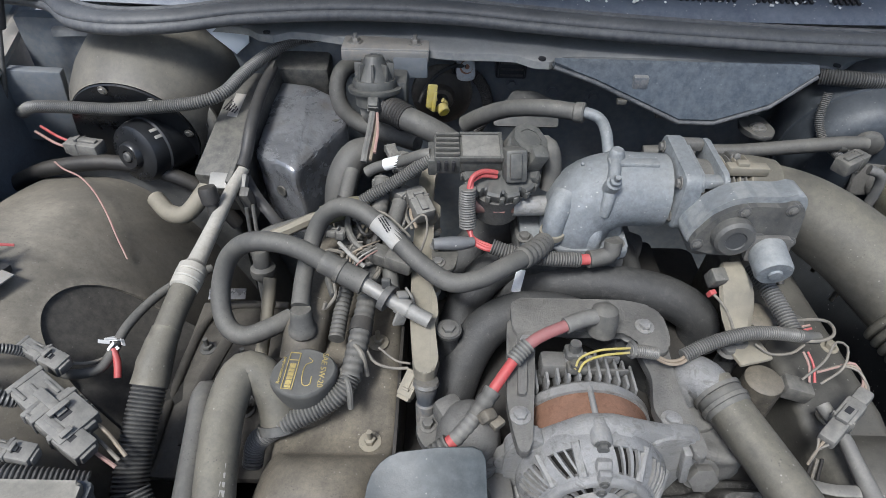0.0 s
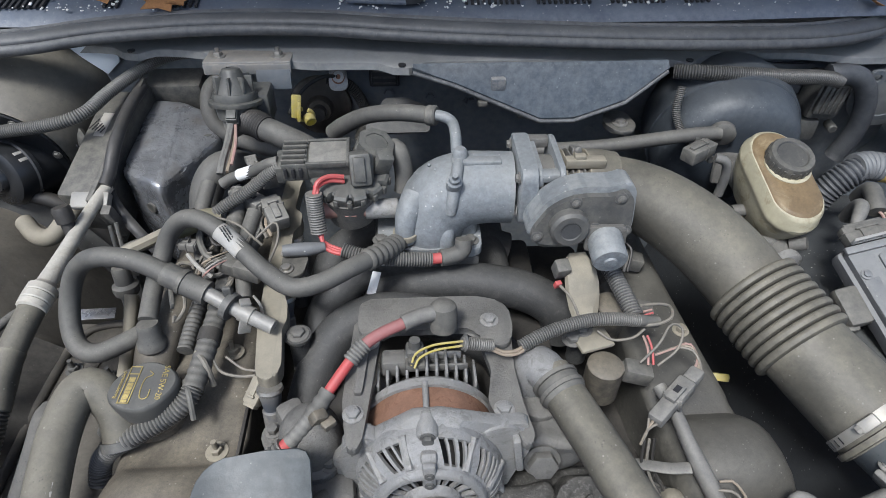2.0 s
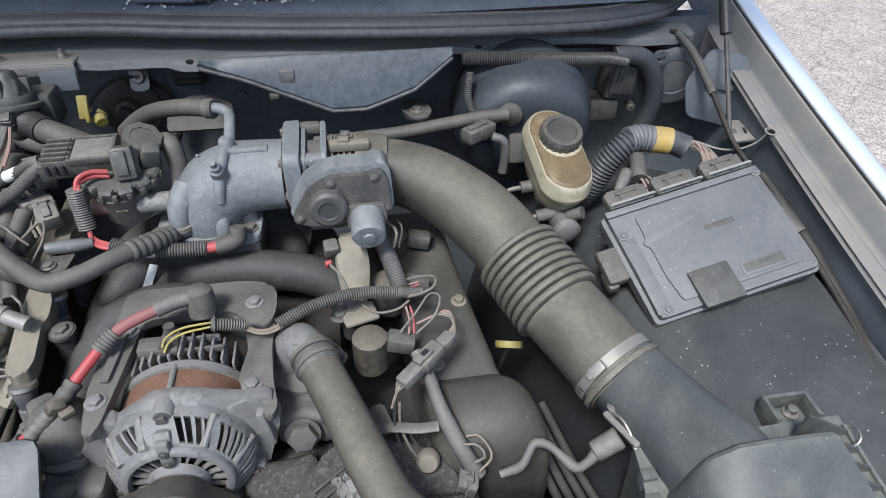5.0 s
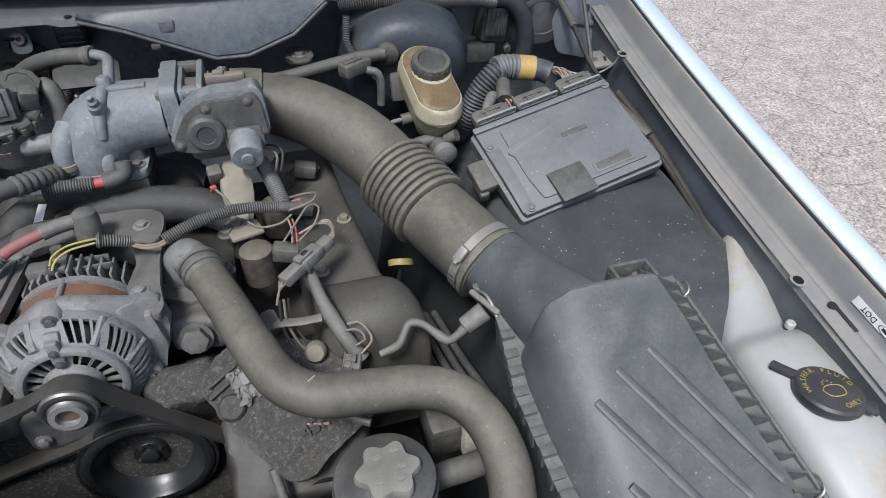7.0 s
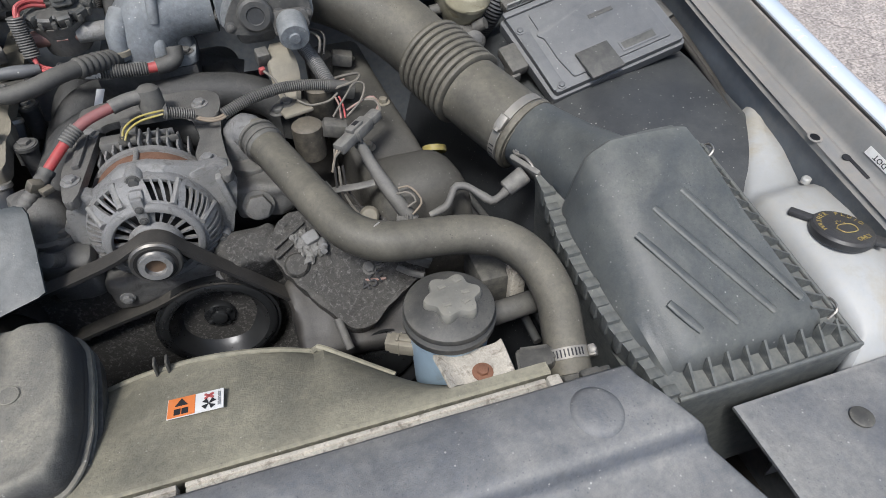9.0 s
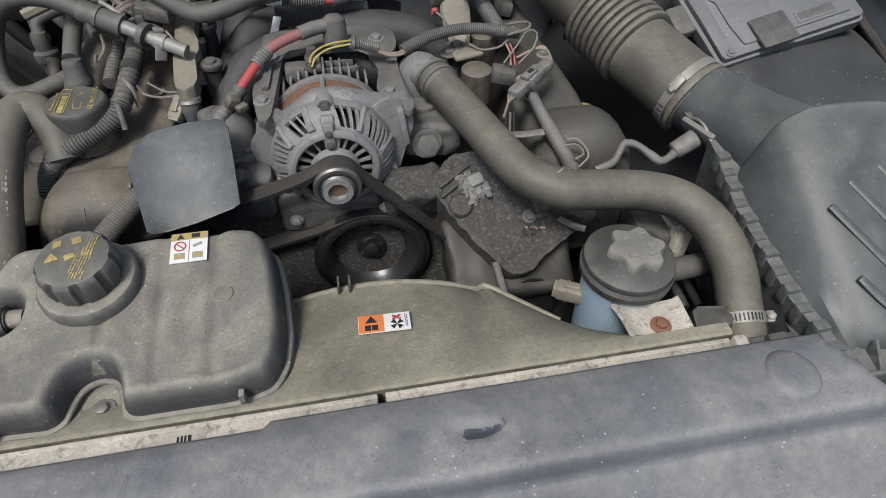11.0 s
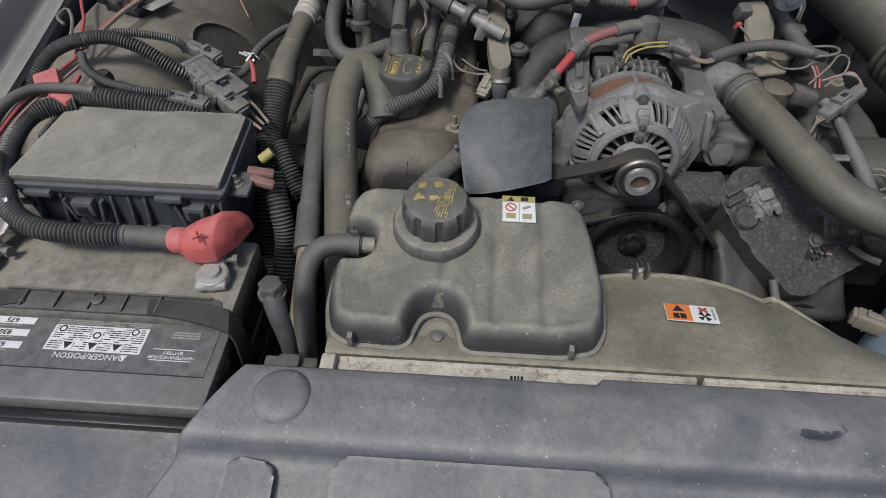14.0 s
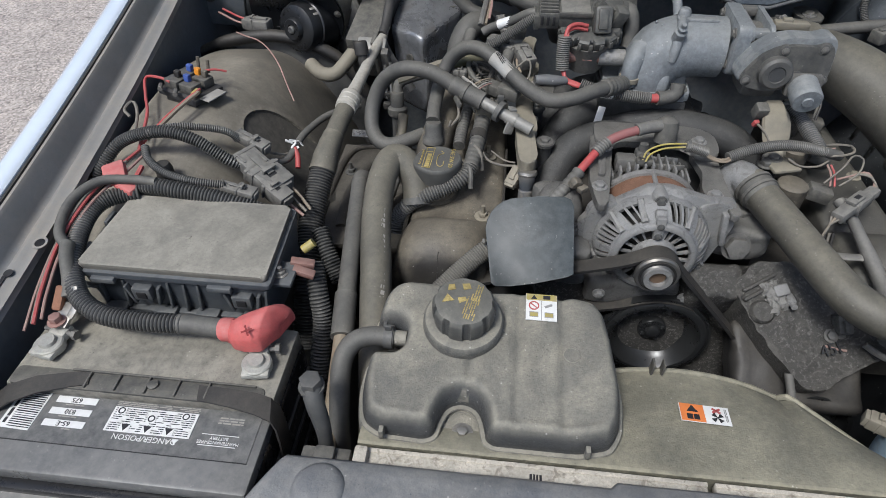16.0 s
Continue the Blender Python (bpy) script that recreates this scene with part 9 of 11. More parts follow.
def egr_valve():
    t = thing("egr_valve", (0.06, 0.61, 0.96), "dusty grey exhaust valve module on a notched round base", "valve")
    rings = []
    for r, h in ((0.046, -0.008), (0.048, -0.004), (0.048, 0.003), (0.045, 0.006), (0.02, 0.008)):
        rings.append([((r - (0.006 if r > 0.04 and (k % 8) in (0, 1) else 0)) * math.cos(2 * math.pi * k / 96), (r - (0.006 if r > 0.04 and (k % 8) in (0, 1) else 0)) * math.sin(2 * math.pi * k / 96), h) for k in range(96)])
    part("base_ring", placed(skin(rings), pose(0.068, 0.615, 1.001, 10)), MODULE, t, "notched round base")
    part("lower_cup", lathe([(0.03, 0), (0.032, 0.03), (0.036, 0.045)], pose(0.066, 0.612, 0.945, 10), 28), ALLOY_DULL, t)
    part("coil_box", join(box((0.043, 0.624, 1.018), (0.052, 0.042, 0.022), 0.003, (8, 0, 2)), box((0.043, 0.6445, 1.032), (0.052, 0.004, 0.008), 0.001, (8, 0, 2)), box((0.043, 0.6015, 1.026), (0.052, 0.004, 0.008), 0.001, (8, 0, 2)), box((0.067, 0.622, 1.030), (0.004, 0.046, 0.008), 0.001, (8, 0, 2))), MODULE, t, "dark coil box with a raised rim")
    part("coil_top", box((0.043, 0.622, 1.0302), (0.046, 0.040, 0.002), 0.0005, (8, 0, 2)), DUSTY_PLASTIC, t, "dusty sunk top")
    pb = part("box_plug", join(box((0.002, 0.624, 1.017), (0.032, 0.044, 0.027), 0.003, (8, 0, 2)), box((-0.016, 0.621, 1.012), (0.01, 0.036, 0.024), 0.002, (8, 0, 2))), MODULE, t)
    for k in range(5):
        part("plug_rib", box((0.002, 0.603 + 0.009 * k, 1.030 + 0.0012 * k), (0.028, 0.003, 0.006), 0.0008, (8, 0, 2)), RUBBER, pb)
    for k in range(3):
        part("plug_slot", box((-0.008 + 0.009 * k, 0.601, 1.015), (0.004, 0.004, 0.014), 0.0005, (8, 0, 2)), BLACK_INK, pb)
    part("tower", join(lathe([(0.02, -0.045), (0.02, -0.006), (0.017, -0.002)], pose(0.098, 0.63, 1.038, 24, 14, 22), 8), hoop(0.015, 0.0235, 0.009, pose(0.099, 0.629, 1.032, 24, 14, 22), 8), lathe([(0.0145, 0.0), (0.0145, 0.006), (0.001, 0.007)], pose(0.099, 0.629, 1.034, 24, 14, 22), 24), box((0.108, 0.612, 1.022), (0.022, 0.02, 0.03), 0.004, (20, 14, 20))), MODULE, t, "slanted eight sided motor cap")
    part("tower_plug", join(box((0.082, 0.598, 1.022), (0.026, 0.026, 0.04), 0.004, (-22, 0, 8)), box((0.082, 0.586, 1.028), (0.014, 0.008, 0.03), 0.002, (-22, 0, 8))), MODULE, t, "upright plug housing")
    for k in range(9):
        part("base_clip", placed(box((0.047, 0, -0.004), (0.006, 0.006, 0.010), 0.001), pose(0.068, 0.615, 1.001, 10) @ pose(0, 0, 0, 0, 0, 190 + 20 * k)), MODULE, t)
    part("elbow_port", sweep([(0.088, 0.603, 1.0), (0.087, 0.598, 1.012), (0.088, 0.603, 1.024), (0.09, 0.612, 1.03)], 0.0105, 14), MODULE, t)
    part("base_pipe", join(rod((0.03, 0.592, 0.965), (0.115, 0.592, 0.967), 0.011), lathe([(0.016, 0), (0.016, 0.014)], aim((0.06, 0.592, 0.966), (0.08, 0.592, 0.966)), 6)), COPPER, t, "reddish threaded pipe joint")
    part("tube_joint", rod((0.085, 0.59, 0.966), (0.125, 0.592, 0.966), 0.0125), ALLOY, t)
    hose("vacuum_elbow", [(0.118, 0.645, 1.02), (0.126, 0.64, 1.022), (0.132, 0.632, 1.01), (0.134, 0.625, 0.985), (0.132, 0.62, 0.97)], 0.012, "soft grey rubber elbow beside the valve", RUBBER, n=16)


egr_valve()
hose("vacuum_hose", [(0.03, 0.78, 0.965), (0.05, 0.768, 0.985), (0.085, 0.745, 1.012), (0.13, 0.718, 1.03), (0.172, 0.70, 1.035)], 0.0115, "grey rubber vacuum hose behind the intake elbow", RUBBER, n=16, radii=[0.013, 0.0125, 0.0115, 0.0115, 0.0115])
hose("vacuum_pipe", [(0.165, 0.703, 1.035), (0.185, 0.694, 1.037), (0.198, 0.684, 1.034), (0.201, 0.66, 1.03), (0.201, 0.645, 1.024), (0.201, 0.63, 1.018)], 0.0072, "bent silver metal vacuum pipe into the elbow", ALLOY_FROST, "pipe", n=14)
solo("hose_joint", lathe([(0.0115, -0.006), (0.0135, -0.004), (0.0135, 0.006), (0.0115, 0.008)], aim((0.172, 0.70, 1.035), (0.185, 0.694, 1.037)), 20), RUBBER, "raised rubber cuff on the hose end", "cuff")


def brake_booster():
    t = thing("brake_booster", (0.65, 0.85, 0.8), "large dusty blue black brake booster drum", "brake booster")
    m = aim((0.645, 0.765, 0.905), (0.665, 0.98, 0.95)) @ Matrix.Scale(1.06, 4)
    part("drum", lathe([(0.001, -0.012), (0.03, -0.01), (0.06, 0.0), (0.085, 0.006), (0.098, 0.016), (0.104, 0.03), (0.108, 0.05), (0.109, 0.055), (0.112, 0.057), (0.112, 0.064), (0.113, 0.07), (0.113, 0.10), (0.102, 0.13), (0.08, 0.17)], m, 56), material("dusty blue black painted steel", (0.03, 0.037, 0.047), 0.42, dust=0.5, dust_colour=(0.13, 0.139, 0.143), bump=0.15, scale=25, speck=0.2), t)
    part("check_valve", join(lathe([(0.019, 0), (0.019, 0.008), (0.013, 0.012), (0.001, 0.013)], aim((0.607, 0.752, 0.97), (0.602, 0.735, 0.968)), 24), rod((0.60, 0.745, 0.97), (0.56, 0.742, 0.968), 0.0085)), RUBBER, t)
    hose("brake_vacuum_hose", [(0.60, 0.745, 0.972), (0.56, 0.745, 0.97), (0.50, 0.752, 0.958), (0.44, 0.76, 0.945), (0.38, 0.77, 0.935), (0.3, 0.78, 0.925)], 0.0105, "dusty rubber vacuum hose along the booster", RUBBER, n=14)
    mc = thing("master_cylinder", (0.645, 0.64, 0.85), "grey cast brake master cylinder", "master cylinder")
    part("body", rod((0.645, 0.76, 0.912), (0.655, 0.572, 0.868), 0.019, bevel=0.004, n=24), ALLOY_DULL, mc)
    part("end_plug", lathe([(0.016, 0), (0.019, 0.002), (0.019, 0.014), (0.012, 0.018), (0.001, 0.0185)], aim((0.654, 0.58, 0.872), (0.658, 0.552, 0.868)), 24), ALLOY, mc)
    for pa, pb in (((0.645, 0.60, 0.885), (0.615, 0.60, 0.88)), ((0.645, 0.655, 0.90), (0.605, 0.655, 0.895)), ((0.66, 0.585, 0.89), (0.675, 0.575, 0.90))):
        part("port", rod(pa, pb, 0.0095), ALLOY_DULL, mc)
    part("flange", box((0.645, 0.745, 0.91), (0.075, 0.012, 0.05), 0.006, (-12, 0, 0)), ALLOY_DULL, mc)
    part("brake_pipe", join(sweep([(0.615, 0.60, 0.88), (0.59, 0.60, 0.876), (0.57, 0.60, 0.86), (0.56, 0.60, 0.80)], 0.004, 8), sweep([(0.605, 0.655, 0.895), (0.585, 0.655, 0.89), (0.565, 0.655, 0.86), (0.56, 0.66, 0.80)], 0.004, 8)), STEEL, mc, "thin steel brake pipes")
    r = thing("brake_fluid_reservoir", (0.65, 0.65, 0.92), "yellowed stained brake fluid reservoir with a black cap", "reservoir")
    outline = []
    for k in range(40):
        a = 2 * math.pi * k / 40
        outline.append((0.0395 * math.cos(a), (0.044 if math.sin(a) > 0 else 0.04) * math.sin(a) + (0.038 if math.sin(a) > 0 else -0.042)))
    rm = pose(0.651, 0.65, 0.943, 20, 0, 4)
    part("tank", placed(skin([[(x * s, y * s, h) for x, y in outline] for s, h in ((0.6, -0.06), (0.72, -0.045), (0.86, -0.03), (0.95, -0.01), (0.97, 0.0), (1.0, 0.003), (1.0, 0.009), (0.97, 0.012), (0.95, 0.022), (0.90, 0.027), (0.8, 0.029), (0.4, 0.03))]), rm), YELLOWED, r, "yellowed tank body with brown stains")
    part("oily_top", placed(skin([[(x * s, y * s, h) for x, y in outline] for s, h in ((0.88, 0.0265), (0.84, 0.0302), (0.80, 0.0312), (0.3, 0.0318))]), rm), FLUID_STAIN, r, "brown oily stain over the top")
    part("neck", placed(lathe([(0.032, 0.02), (0.032, 0.033), (0.028, 0.034)], pose(0.004, 0.012, 0), 32), rm), YELLOWED, r)
    part("cap", placed(lathe([(0.028, 0.030), (0.0305, 0.033), (0.0305, 0.046), (0.0285, 0.0495), (0.022, 0.05), (0.02, 0.048), (0.001, 0.048)], pose(0.004, 0.016, 0), 40), rm), PLASTIC, r, "black round screw cap")
    for k in range(20):
        part("cap_rib", placed(box((0.004 + 0.0304 * math.cos(k * 0.314), 0.016 + 0.0304 * math.sin(k * 0.314), 0.0395), (0.0024, 0.004, 0.012), 0.0008, (0, 0, math.degrees(k * 0.314))), rm), PLASTIC, r)
    plug((0.537, 0.675, 0.985), (0.023, 0.046, 0.02), (0, 0, -58), "grey sensor connector on the intake tube", RUBBER)
    hose("sensor_lead", [(0.555, 0.66, 0.985), (0.57, 0.655, 0.98), (0.574, 0.652, 0.96), (0.572, 0.65, 0.93)], 0.0065, "black tape wrapped sensor lead", LOOM, "wire")
    hose("wiring_sleeve", [(0.55, 0.80, 1.02), (0.545, 0.785, 0.985), (0.555, 0.765, 0.96), (0.565, 0.735, 0.955), (0.575, 0.70, 0.955)], 0.0055, "thin corrugated sleeve beside the booster", LOOM, "wiring sleeve", ridge=(0.0028, 0.00085))


brake_booster()
hose("wiring_sleeve", [(0.545, 0.83, 1.03), (0.58, 0.815, 1.035), (0.64, 0.812, 1.032), (0.72, 0.822, 1.022), (0.79, 0.838, 1.012), (0.83, 0.85, 1.0)], 0.0105, "thick corrugated sleeve under the cowl ledge", LOOM_BLACK, "wiring sleeve", ridge=(0.0037, 0.00119))
hose("wiring_sleeve", [(0.815, 0.86, 1.006), (0.842, 0.858, 1.008), (0.868, 0.856, 1.0), (0.89, 0.855, 0.972), (0.902, 0.856, 0.935), (0.903, 0.858, 0.895), (0.89, 0.86, 0.85)], 0.0165, "wide blue black wrapped harness dropping down the firewall", RUBBER_BLUE, "wiring sleeve")
mo = thing("wiper_motor", (0.9, 0.85, 0.92), "dark round housing with a grommet on the firewall", "motor")
part("can", lathe([(0.05, -0.03), (0.052, 0.0), (0.052, 0.02), (0.048, 0.026), (0.034, 0.028), (0.03, 0.024), (0.012, 0.022), (0.001, 0.022)], aim((0.952, 0.905, 0.955), (0.93, 0.80, 0.945)), 40), PAINT_BLUE, mo)
part("rim", lathe([(0.052, 0), (0.0555, 0.002), (0.0555, 0.007), (0.052, 0.009)], aim((0.948, 0.888, 0.953), (0.93, 0.80, 0.945)), 40), COWL_STEEL, mo, "pale worn rim")
part("grommet", hoop(0.008, 0.0145, 0.006, aim((0.905, 0.872, 0.995), (0.898, 0.80, 0.985)), 24), PAINT_BLUE, mo)
part("slot", lathe([(0.011, 0), (0.011, 0.0015), (0.0005, 0.0015)], aim((0.982, 0.868, 0.955), (0.965, 0.80, 0.945)) @ Matrix.Diagonal((0.6, 1.2, 1, 1)), 20), BLACK_INK, mo)
bx = thing("fuse_relay_cover", (0.83, 0.84, 0.9), "black ribbed plastic module on the firewall", "module")
part("case", box((0.845, 0.895, 0.955), (0.055, 0.05, 0.075), 0.008, (0, 6, 0)), MODULE, bx)
part("lid", box((0.845, 0.868, 0.958), (0.044, 0.008, 0.055), 0.003, (0, 6, 0)), MODULE, bx)
part("lower_case", box((0.82, 0.90, 0.895), (0.06, 0.05, 0.04), 0.006), MODULE, bx)
part("lug", lathe([(0.008, 0), (0.008, 0.02), (0.006, 0.022), (0.001, 0.022)], aim((0.875, 0.89, 0.90), (0.87, 0.84, 0.90)), 18), MODULE, bx)
for k in range(4):
    part("rib", box((0.832 + 0.009 * k, 0.8625, 0.958), (0.0025, 0.004, 0.046), 0.0008, (0, 6, 0)), MODULE, bx)
solo("splash_panel", prism([(0.79, 0.905), (0.812, 0.905), (0.83, 0.995), (0.735, 1.0)], 0, 0.004, 0.001, Matrix(((1, 0, 0, 0), (0, 0, -1, 0.925), (0, 1, 0, 0), (0, 0, 0, 1)))), PAINT_BLUE, "pale blue body panel behind the booster", "panel")


def hood_strut(x, low, high):
    t = thing("bonnet_strut", low, "black bonnet gas strut with a dark steel rod", "gas strut", "bonnet struts")
    lo, hi = Vector(low), Vector(high)
    part("rod", rod(lo, lo.lerp(hi, 0.45), 0.0038, n=14), STEEL_DARK, t, "dark steel rod")
    part("cylinder", rod(lo.lerp(hi, 0.42), hi, 0.0095, n=20, bevel=0.002), PLASTIC_CLEAN, t, "black cylinder")
    part("ball_joint", join(lathe([(0.009, -0.008), (0.009, 0.008)], aim(lo, lo + Vector((1, 0, 0))), 16)), PLASTIC, t)


hood_strut(0.973, (0.975, 0.715, 0.925), (0.972, 0.93, 1.24))
hood_strut(-0.66, (-0.70, 0.83, 0.87), (-0.60, 0.93, 1.30))
hb = thing("strut_bracket", (0.97, 0.72, 0.9), "pressed grey steel strut bracket with holes", "bracket")
part("plate", prism(rounded([(-0.045, -0.06), (0.05, -0.075), (0.035, 0.05), (-0.03, 0.06), (-0.06, 0.0)], 0.012), 0, 0.004, 0.001, pose(1.0, 0.815, 0.965, 80, 0, -20)), PAINT_BLUE, hb, "grey pressed panel with a slot")
part("fold", prism(rounded([(-0.03, -0.004), (0.035, -0.008), (0.035, 0.002), (-0.03, 0.005)], 0.002), 0.004, 0.009, 0.002, pose(1.0, 0.812, 0.965, 80, 0, -20)), PAINT_BLUE, hb)
part("shelf", prism(rounded([(0.965, 0.685), (1.01, 0.688), (1.04, 0.75), (0.985, 0.75)], 0.006), 0.926, 0.93, 0.001), PAINT_IN, hb, "flat grey steel shelf")
part("shelf_slot", box((1.0, 0.715, 0.9302), (0.005, 0.02, 0.001), 0.0004, (0, 0, -20)), BLACK_INK, hb)
part("hole", lathe([(0.006, 0), (0.006, 0.0012), (0.0005, 0.0012)], pose(1.0, 0.815, 0.965, 80, 0, -20) @ pose(0.005, 0.022, 0.0042) @ Matrix.Diagonal((0.7, 1.3, 1, 1)), 18), BLACK_INK, hb)
hc = thing("bonnet_cable", (0.93, 0.68, 0.93), "thin black bonnet release cable with steel strand", "cable")
part("cable", sweep([(0.93, 0.90, 1.03), (0.942, 0.875, 1.03), (0.955, 0.83, 1.003), (0.957, 0.78, 0.979), (0.953, 0.74, 0.967), (0.948, 0.70, 0.955), (0.946, 0.66, 0.942), (0.944, 0.60, 0.932), (0.95, 0.54, 0.915), (0.962, 0.44, 0.885), (0.955, 0.34, 0.865), (0.945, 0.28, 0.855)], 0.0042, 10), RUBBER_DARK, hc)
part("upper_sheath", sweep([(0.936, 0.885, 1.032), (0.95, 0.845, 1.012), (0.957, 0.80, 0.987), (0.956, 0.765, 0.974)], 0.0068, 12), RUBBER, hc, "thicker grey sheath")
part("strand", sweep([(0.875, 0.70, 0.935), (0.905, 0.69, 0.93), (0.93, 0.672, 0.927), (0.955, 0.661, 0.93), (0.976, 0.653, 0.944), (0.987, 0.65, 0.962), (0.989, 0.652, 0.972)], 0.0018, 8), STEEL, hc)
part("sheath", sweep([(0.922, 0.555, 0.94), (0.94, 0.51, 0.925), (0.952, 0.475, 0.912)], 0.0085, 10, squash=0.6), PLASTIC, hc)
hose("harness_tube", [(0.965, 0.60, 0.92), (0.972, 0.50, 0.895), (0.968, 0.40, 0.872), (0.955, 0.30, 0.852), (0.945, 0.24, 0.838)], 0.0075, "black tube along the fender", RUBBER_DARK, "tube")


def control_unit():
    t = thing("engine_control_unit", (0.82, 0.47, 0.88), "dusty grey aluminium engine control unit on a bracket", "control unit")
    o = Vector((0.716, 0.384, 0.868))
    ux = (Vector((0.93, 0.408, 0.908)) - o).normalized()
    uy = (Vector((0.683, 0.525, 0.925)) - o)
    uy = (uy - ux * uy.dot(ux)).normalized()
    m = Matrix((ux, uy, ux.cross(uy))).transposed().to_4x4()
    m.translation = o

    def put(bm):
        return placed(bm, m)
    L, W = 0.222, 0.158
    part("tray", put(prism(rounded([(-0.006, -0.004), (L + 0.004, -0.004), (L + 0.004, W), (-0.01, W)], 0.006), -0.022, -0.004, 0.002)), ECU, t)
    part("cover", put(prism(rounded([(0.0, 0.0), (L, 0.0), (L - 0.004, W - 0.002), (-0.004, W - 0.002)], 0.006), -0.006, 0.006, 0.002)), ECU, t, "flat dusty cast cover with raised edges")
    part("raised_field", put(prism(rounded([(0.036, 0.012), (0.206, 0.012), (0.204, 0.142), (0.03, 0.142), (0.03, 0.108), (0.022, 0.10), (0.03, 0.092), (0.03, 0.05)], 0.005), 0.005, 0.009, 0.0012)), ECU, t)
    part("rear_lip", put(box((L / 2 - 0.004, W - 0.004, 0.008), (L + 0.004, 0.010, 0.006), 0.002)), ECU, t)
    part("slot", put(box((0.13, 0.095, 0.0094), (0.042, 0.007, 0.0012), 0.0004)), STEEL_DARK, t)
    part("label_frame", put(box((0.155, 0.026, 0.0095), (0.062, 0.018, 0.0016), 0.0006)), ECU, t)
    part("label_pocket", put(box((0.155, 0.026, 0.0099), (0.056, 0.0125, 0.0014), 0.0003)), MODULE, t, "worn grey label in a raised frame")
    part("clip_plate", put(box((0.082, 0.018, 0.013), (0.055, 0.052, 0.006), 0.002, (-4, 0, 0))), STEEL_DARK, t, "dark folded clip plate")
    part("side_flange", put(box((0.008, 0.06, 0.004), (0.02, 0.11, 0.006), 0.002)), ECU, t)
    for x, y in ((0.004, 0.12), (0.012, 0.008), (0.216, 0.15)):
        part("screw", put(hex_bolt(pose(x, y, 0.007), 0.0045, 0.004, 1.5)), ECU, t)
    part("corner_bracket", put(join(box((-0.022, 0.09, -0.012), (0.03, 0.05, 0.02), 0.005), box((-0.03, 0.075, -0.02), (0.016, 0.03, 0.02), 0.005))), RUBBER, t)
    part("support", put(box((0.1, 0.07, -0.045), (0.19, 0.12, 0.05), 0.006)), PLASTIC, t)
    for x in (0.035, 0.105, 0.178):
        c = plug(tuple(m @ Vector((x, W + 0.015, 0.001))), (0.06, 0.026, 0.015), (18, -10, 6), "dusty grey control unit plug", RUBBER)
        lever = [box((x, W + 0.003, z), (0.062, 0.003, 0.002), 0.0006) for z in (0.012, 0.022)]
        lever += [box((x - 0.031 + 0.0124 * i, W + 0.003, 0.017), (0.0018, 0.0028, 0.0105), 0.0004, (0, 35 * (-1) ** i if 0 < i < 5 else 0, 0)) for i in range(6)]
        part("locking_lever", put(join(*lever, box((x, W + 0.0052, 0.017), (0.06, 0.001, 0.009), 0.0003))), material("grey white lever plastic", (0.3, 0.3, 0.288), 0.6, dust=0.45, dust_colour=(0.2, 0.195, 0.18), bump=0), c, "pale trussed locking lever")


control_unit()
pl = thing("main_harness", (0.78, 0.65, 0.9), "thick corrugated harness with yellow tape fanning into wires", "harness")
part("sleeve", sweep([(0.708, 0.70, 0.82), (0.718, 0.678, 0.855), (0.728, 0.668, 0.885), (0.742, 0.666, 0.92), (0.762, 0.667, 0.944), (0.782, 0.672, 0.9555)], 0.0185, 20, ridge=(0.0058, 0.0018)), RUBBER_BLUE, pl)
part("silver_tape", sweep([(0.77, 0.67, 0.955), (0.79, 0.674, 0.956), (0.812, 0.672, 0.954)], 0.020, 20, ridge=(0.0075, 0.0012)), ECU, pl, "silver taped section")
part("yellow_tape", sweep([(0.808, 0.672, 0.954), (0.822, 0.670, 0.953), (0.838, 0.666, 0.951)], 0.0205, 20), material("dull yellow tape", (0.5, 0.34, 0.08), 0.6, dust=0.3, bump=0.1), pl, "dull yellow tape")
part("cut_end", sweep([(0.836, 0.667, 0.951), (0.85, 0.662, 0.948), (0.862, 0.655, 0.944)], 0.0185, 20), RUBBER_BLUE, pl)
for k in range(10):
    a = k / 9
    part("wire", sweep([(0.845 + 0.012 * math.sin(k), 0.66, 0.95 + 0.008 * math.cos(k * 2)), (0.868 + 0.01 * a, 0.648 - 0.006 * a, 0.952 + 0.006 * math.sin(k * 1.7)), (0.872 + 0.02 * a, 0.625, 0.948), (0.862 + 0.03 * a, 0.598, 0.94)], 0.0017, 6, 0.006), (WIRE_TAN, WIRE_PINK, WIRE_GREY)[k % 3], pl)
hose("wiring_sleeve", [(0.712, 0.555, 0.934), (0.722, 0.57, 0.946), (0.734, 0.586, 0.95), (0.742, 0.602, 0.94), (0.746, 0.615, 0.91)], 0.0085, "pale taped wire bundle behind the control unit", DUSTY_PLASTIC, "wiring sleeve", radii=[0.006, 0.0085, 0.0095, 0.0095, 0.009])
hose("wiring_sleeve", [(0.752, 0.578, 0.948), (0.757, 0.598, 0.955), (0.766, 0.622, 0.952), (0.772, 0.64, 0.925)], 0.0115, "dark wire bundle with a split sleeve", RUBBER, "wiring sleeve")
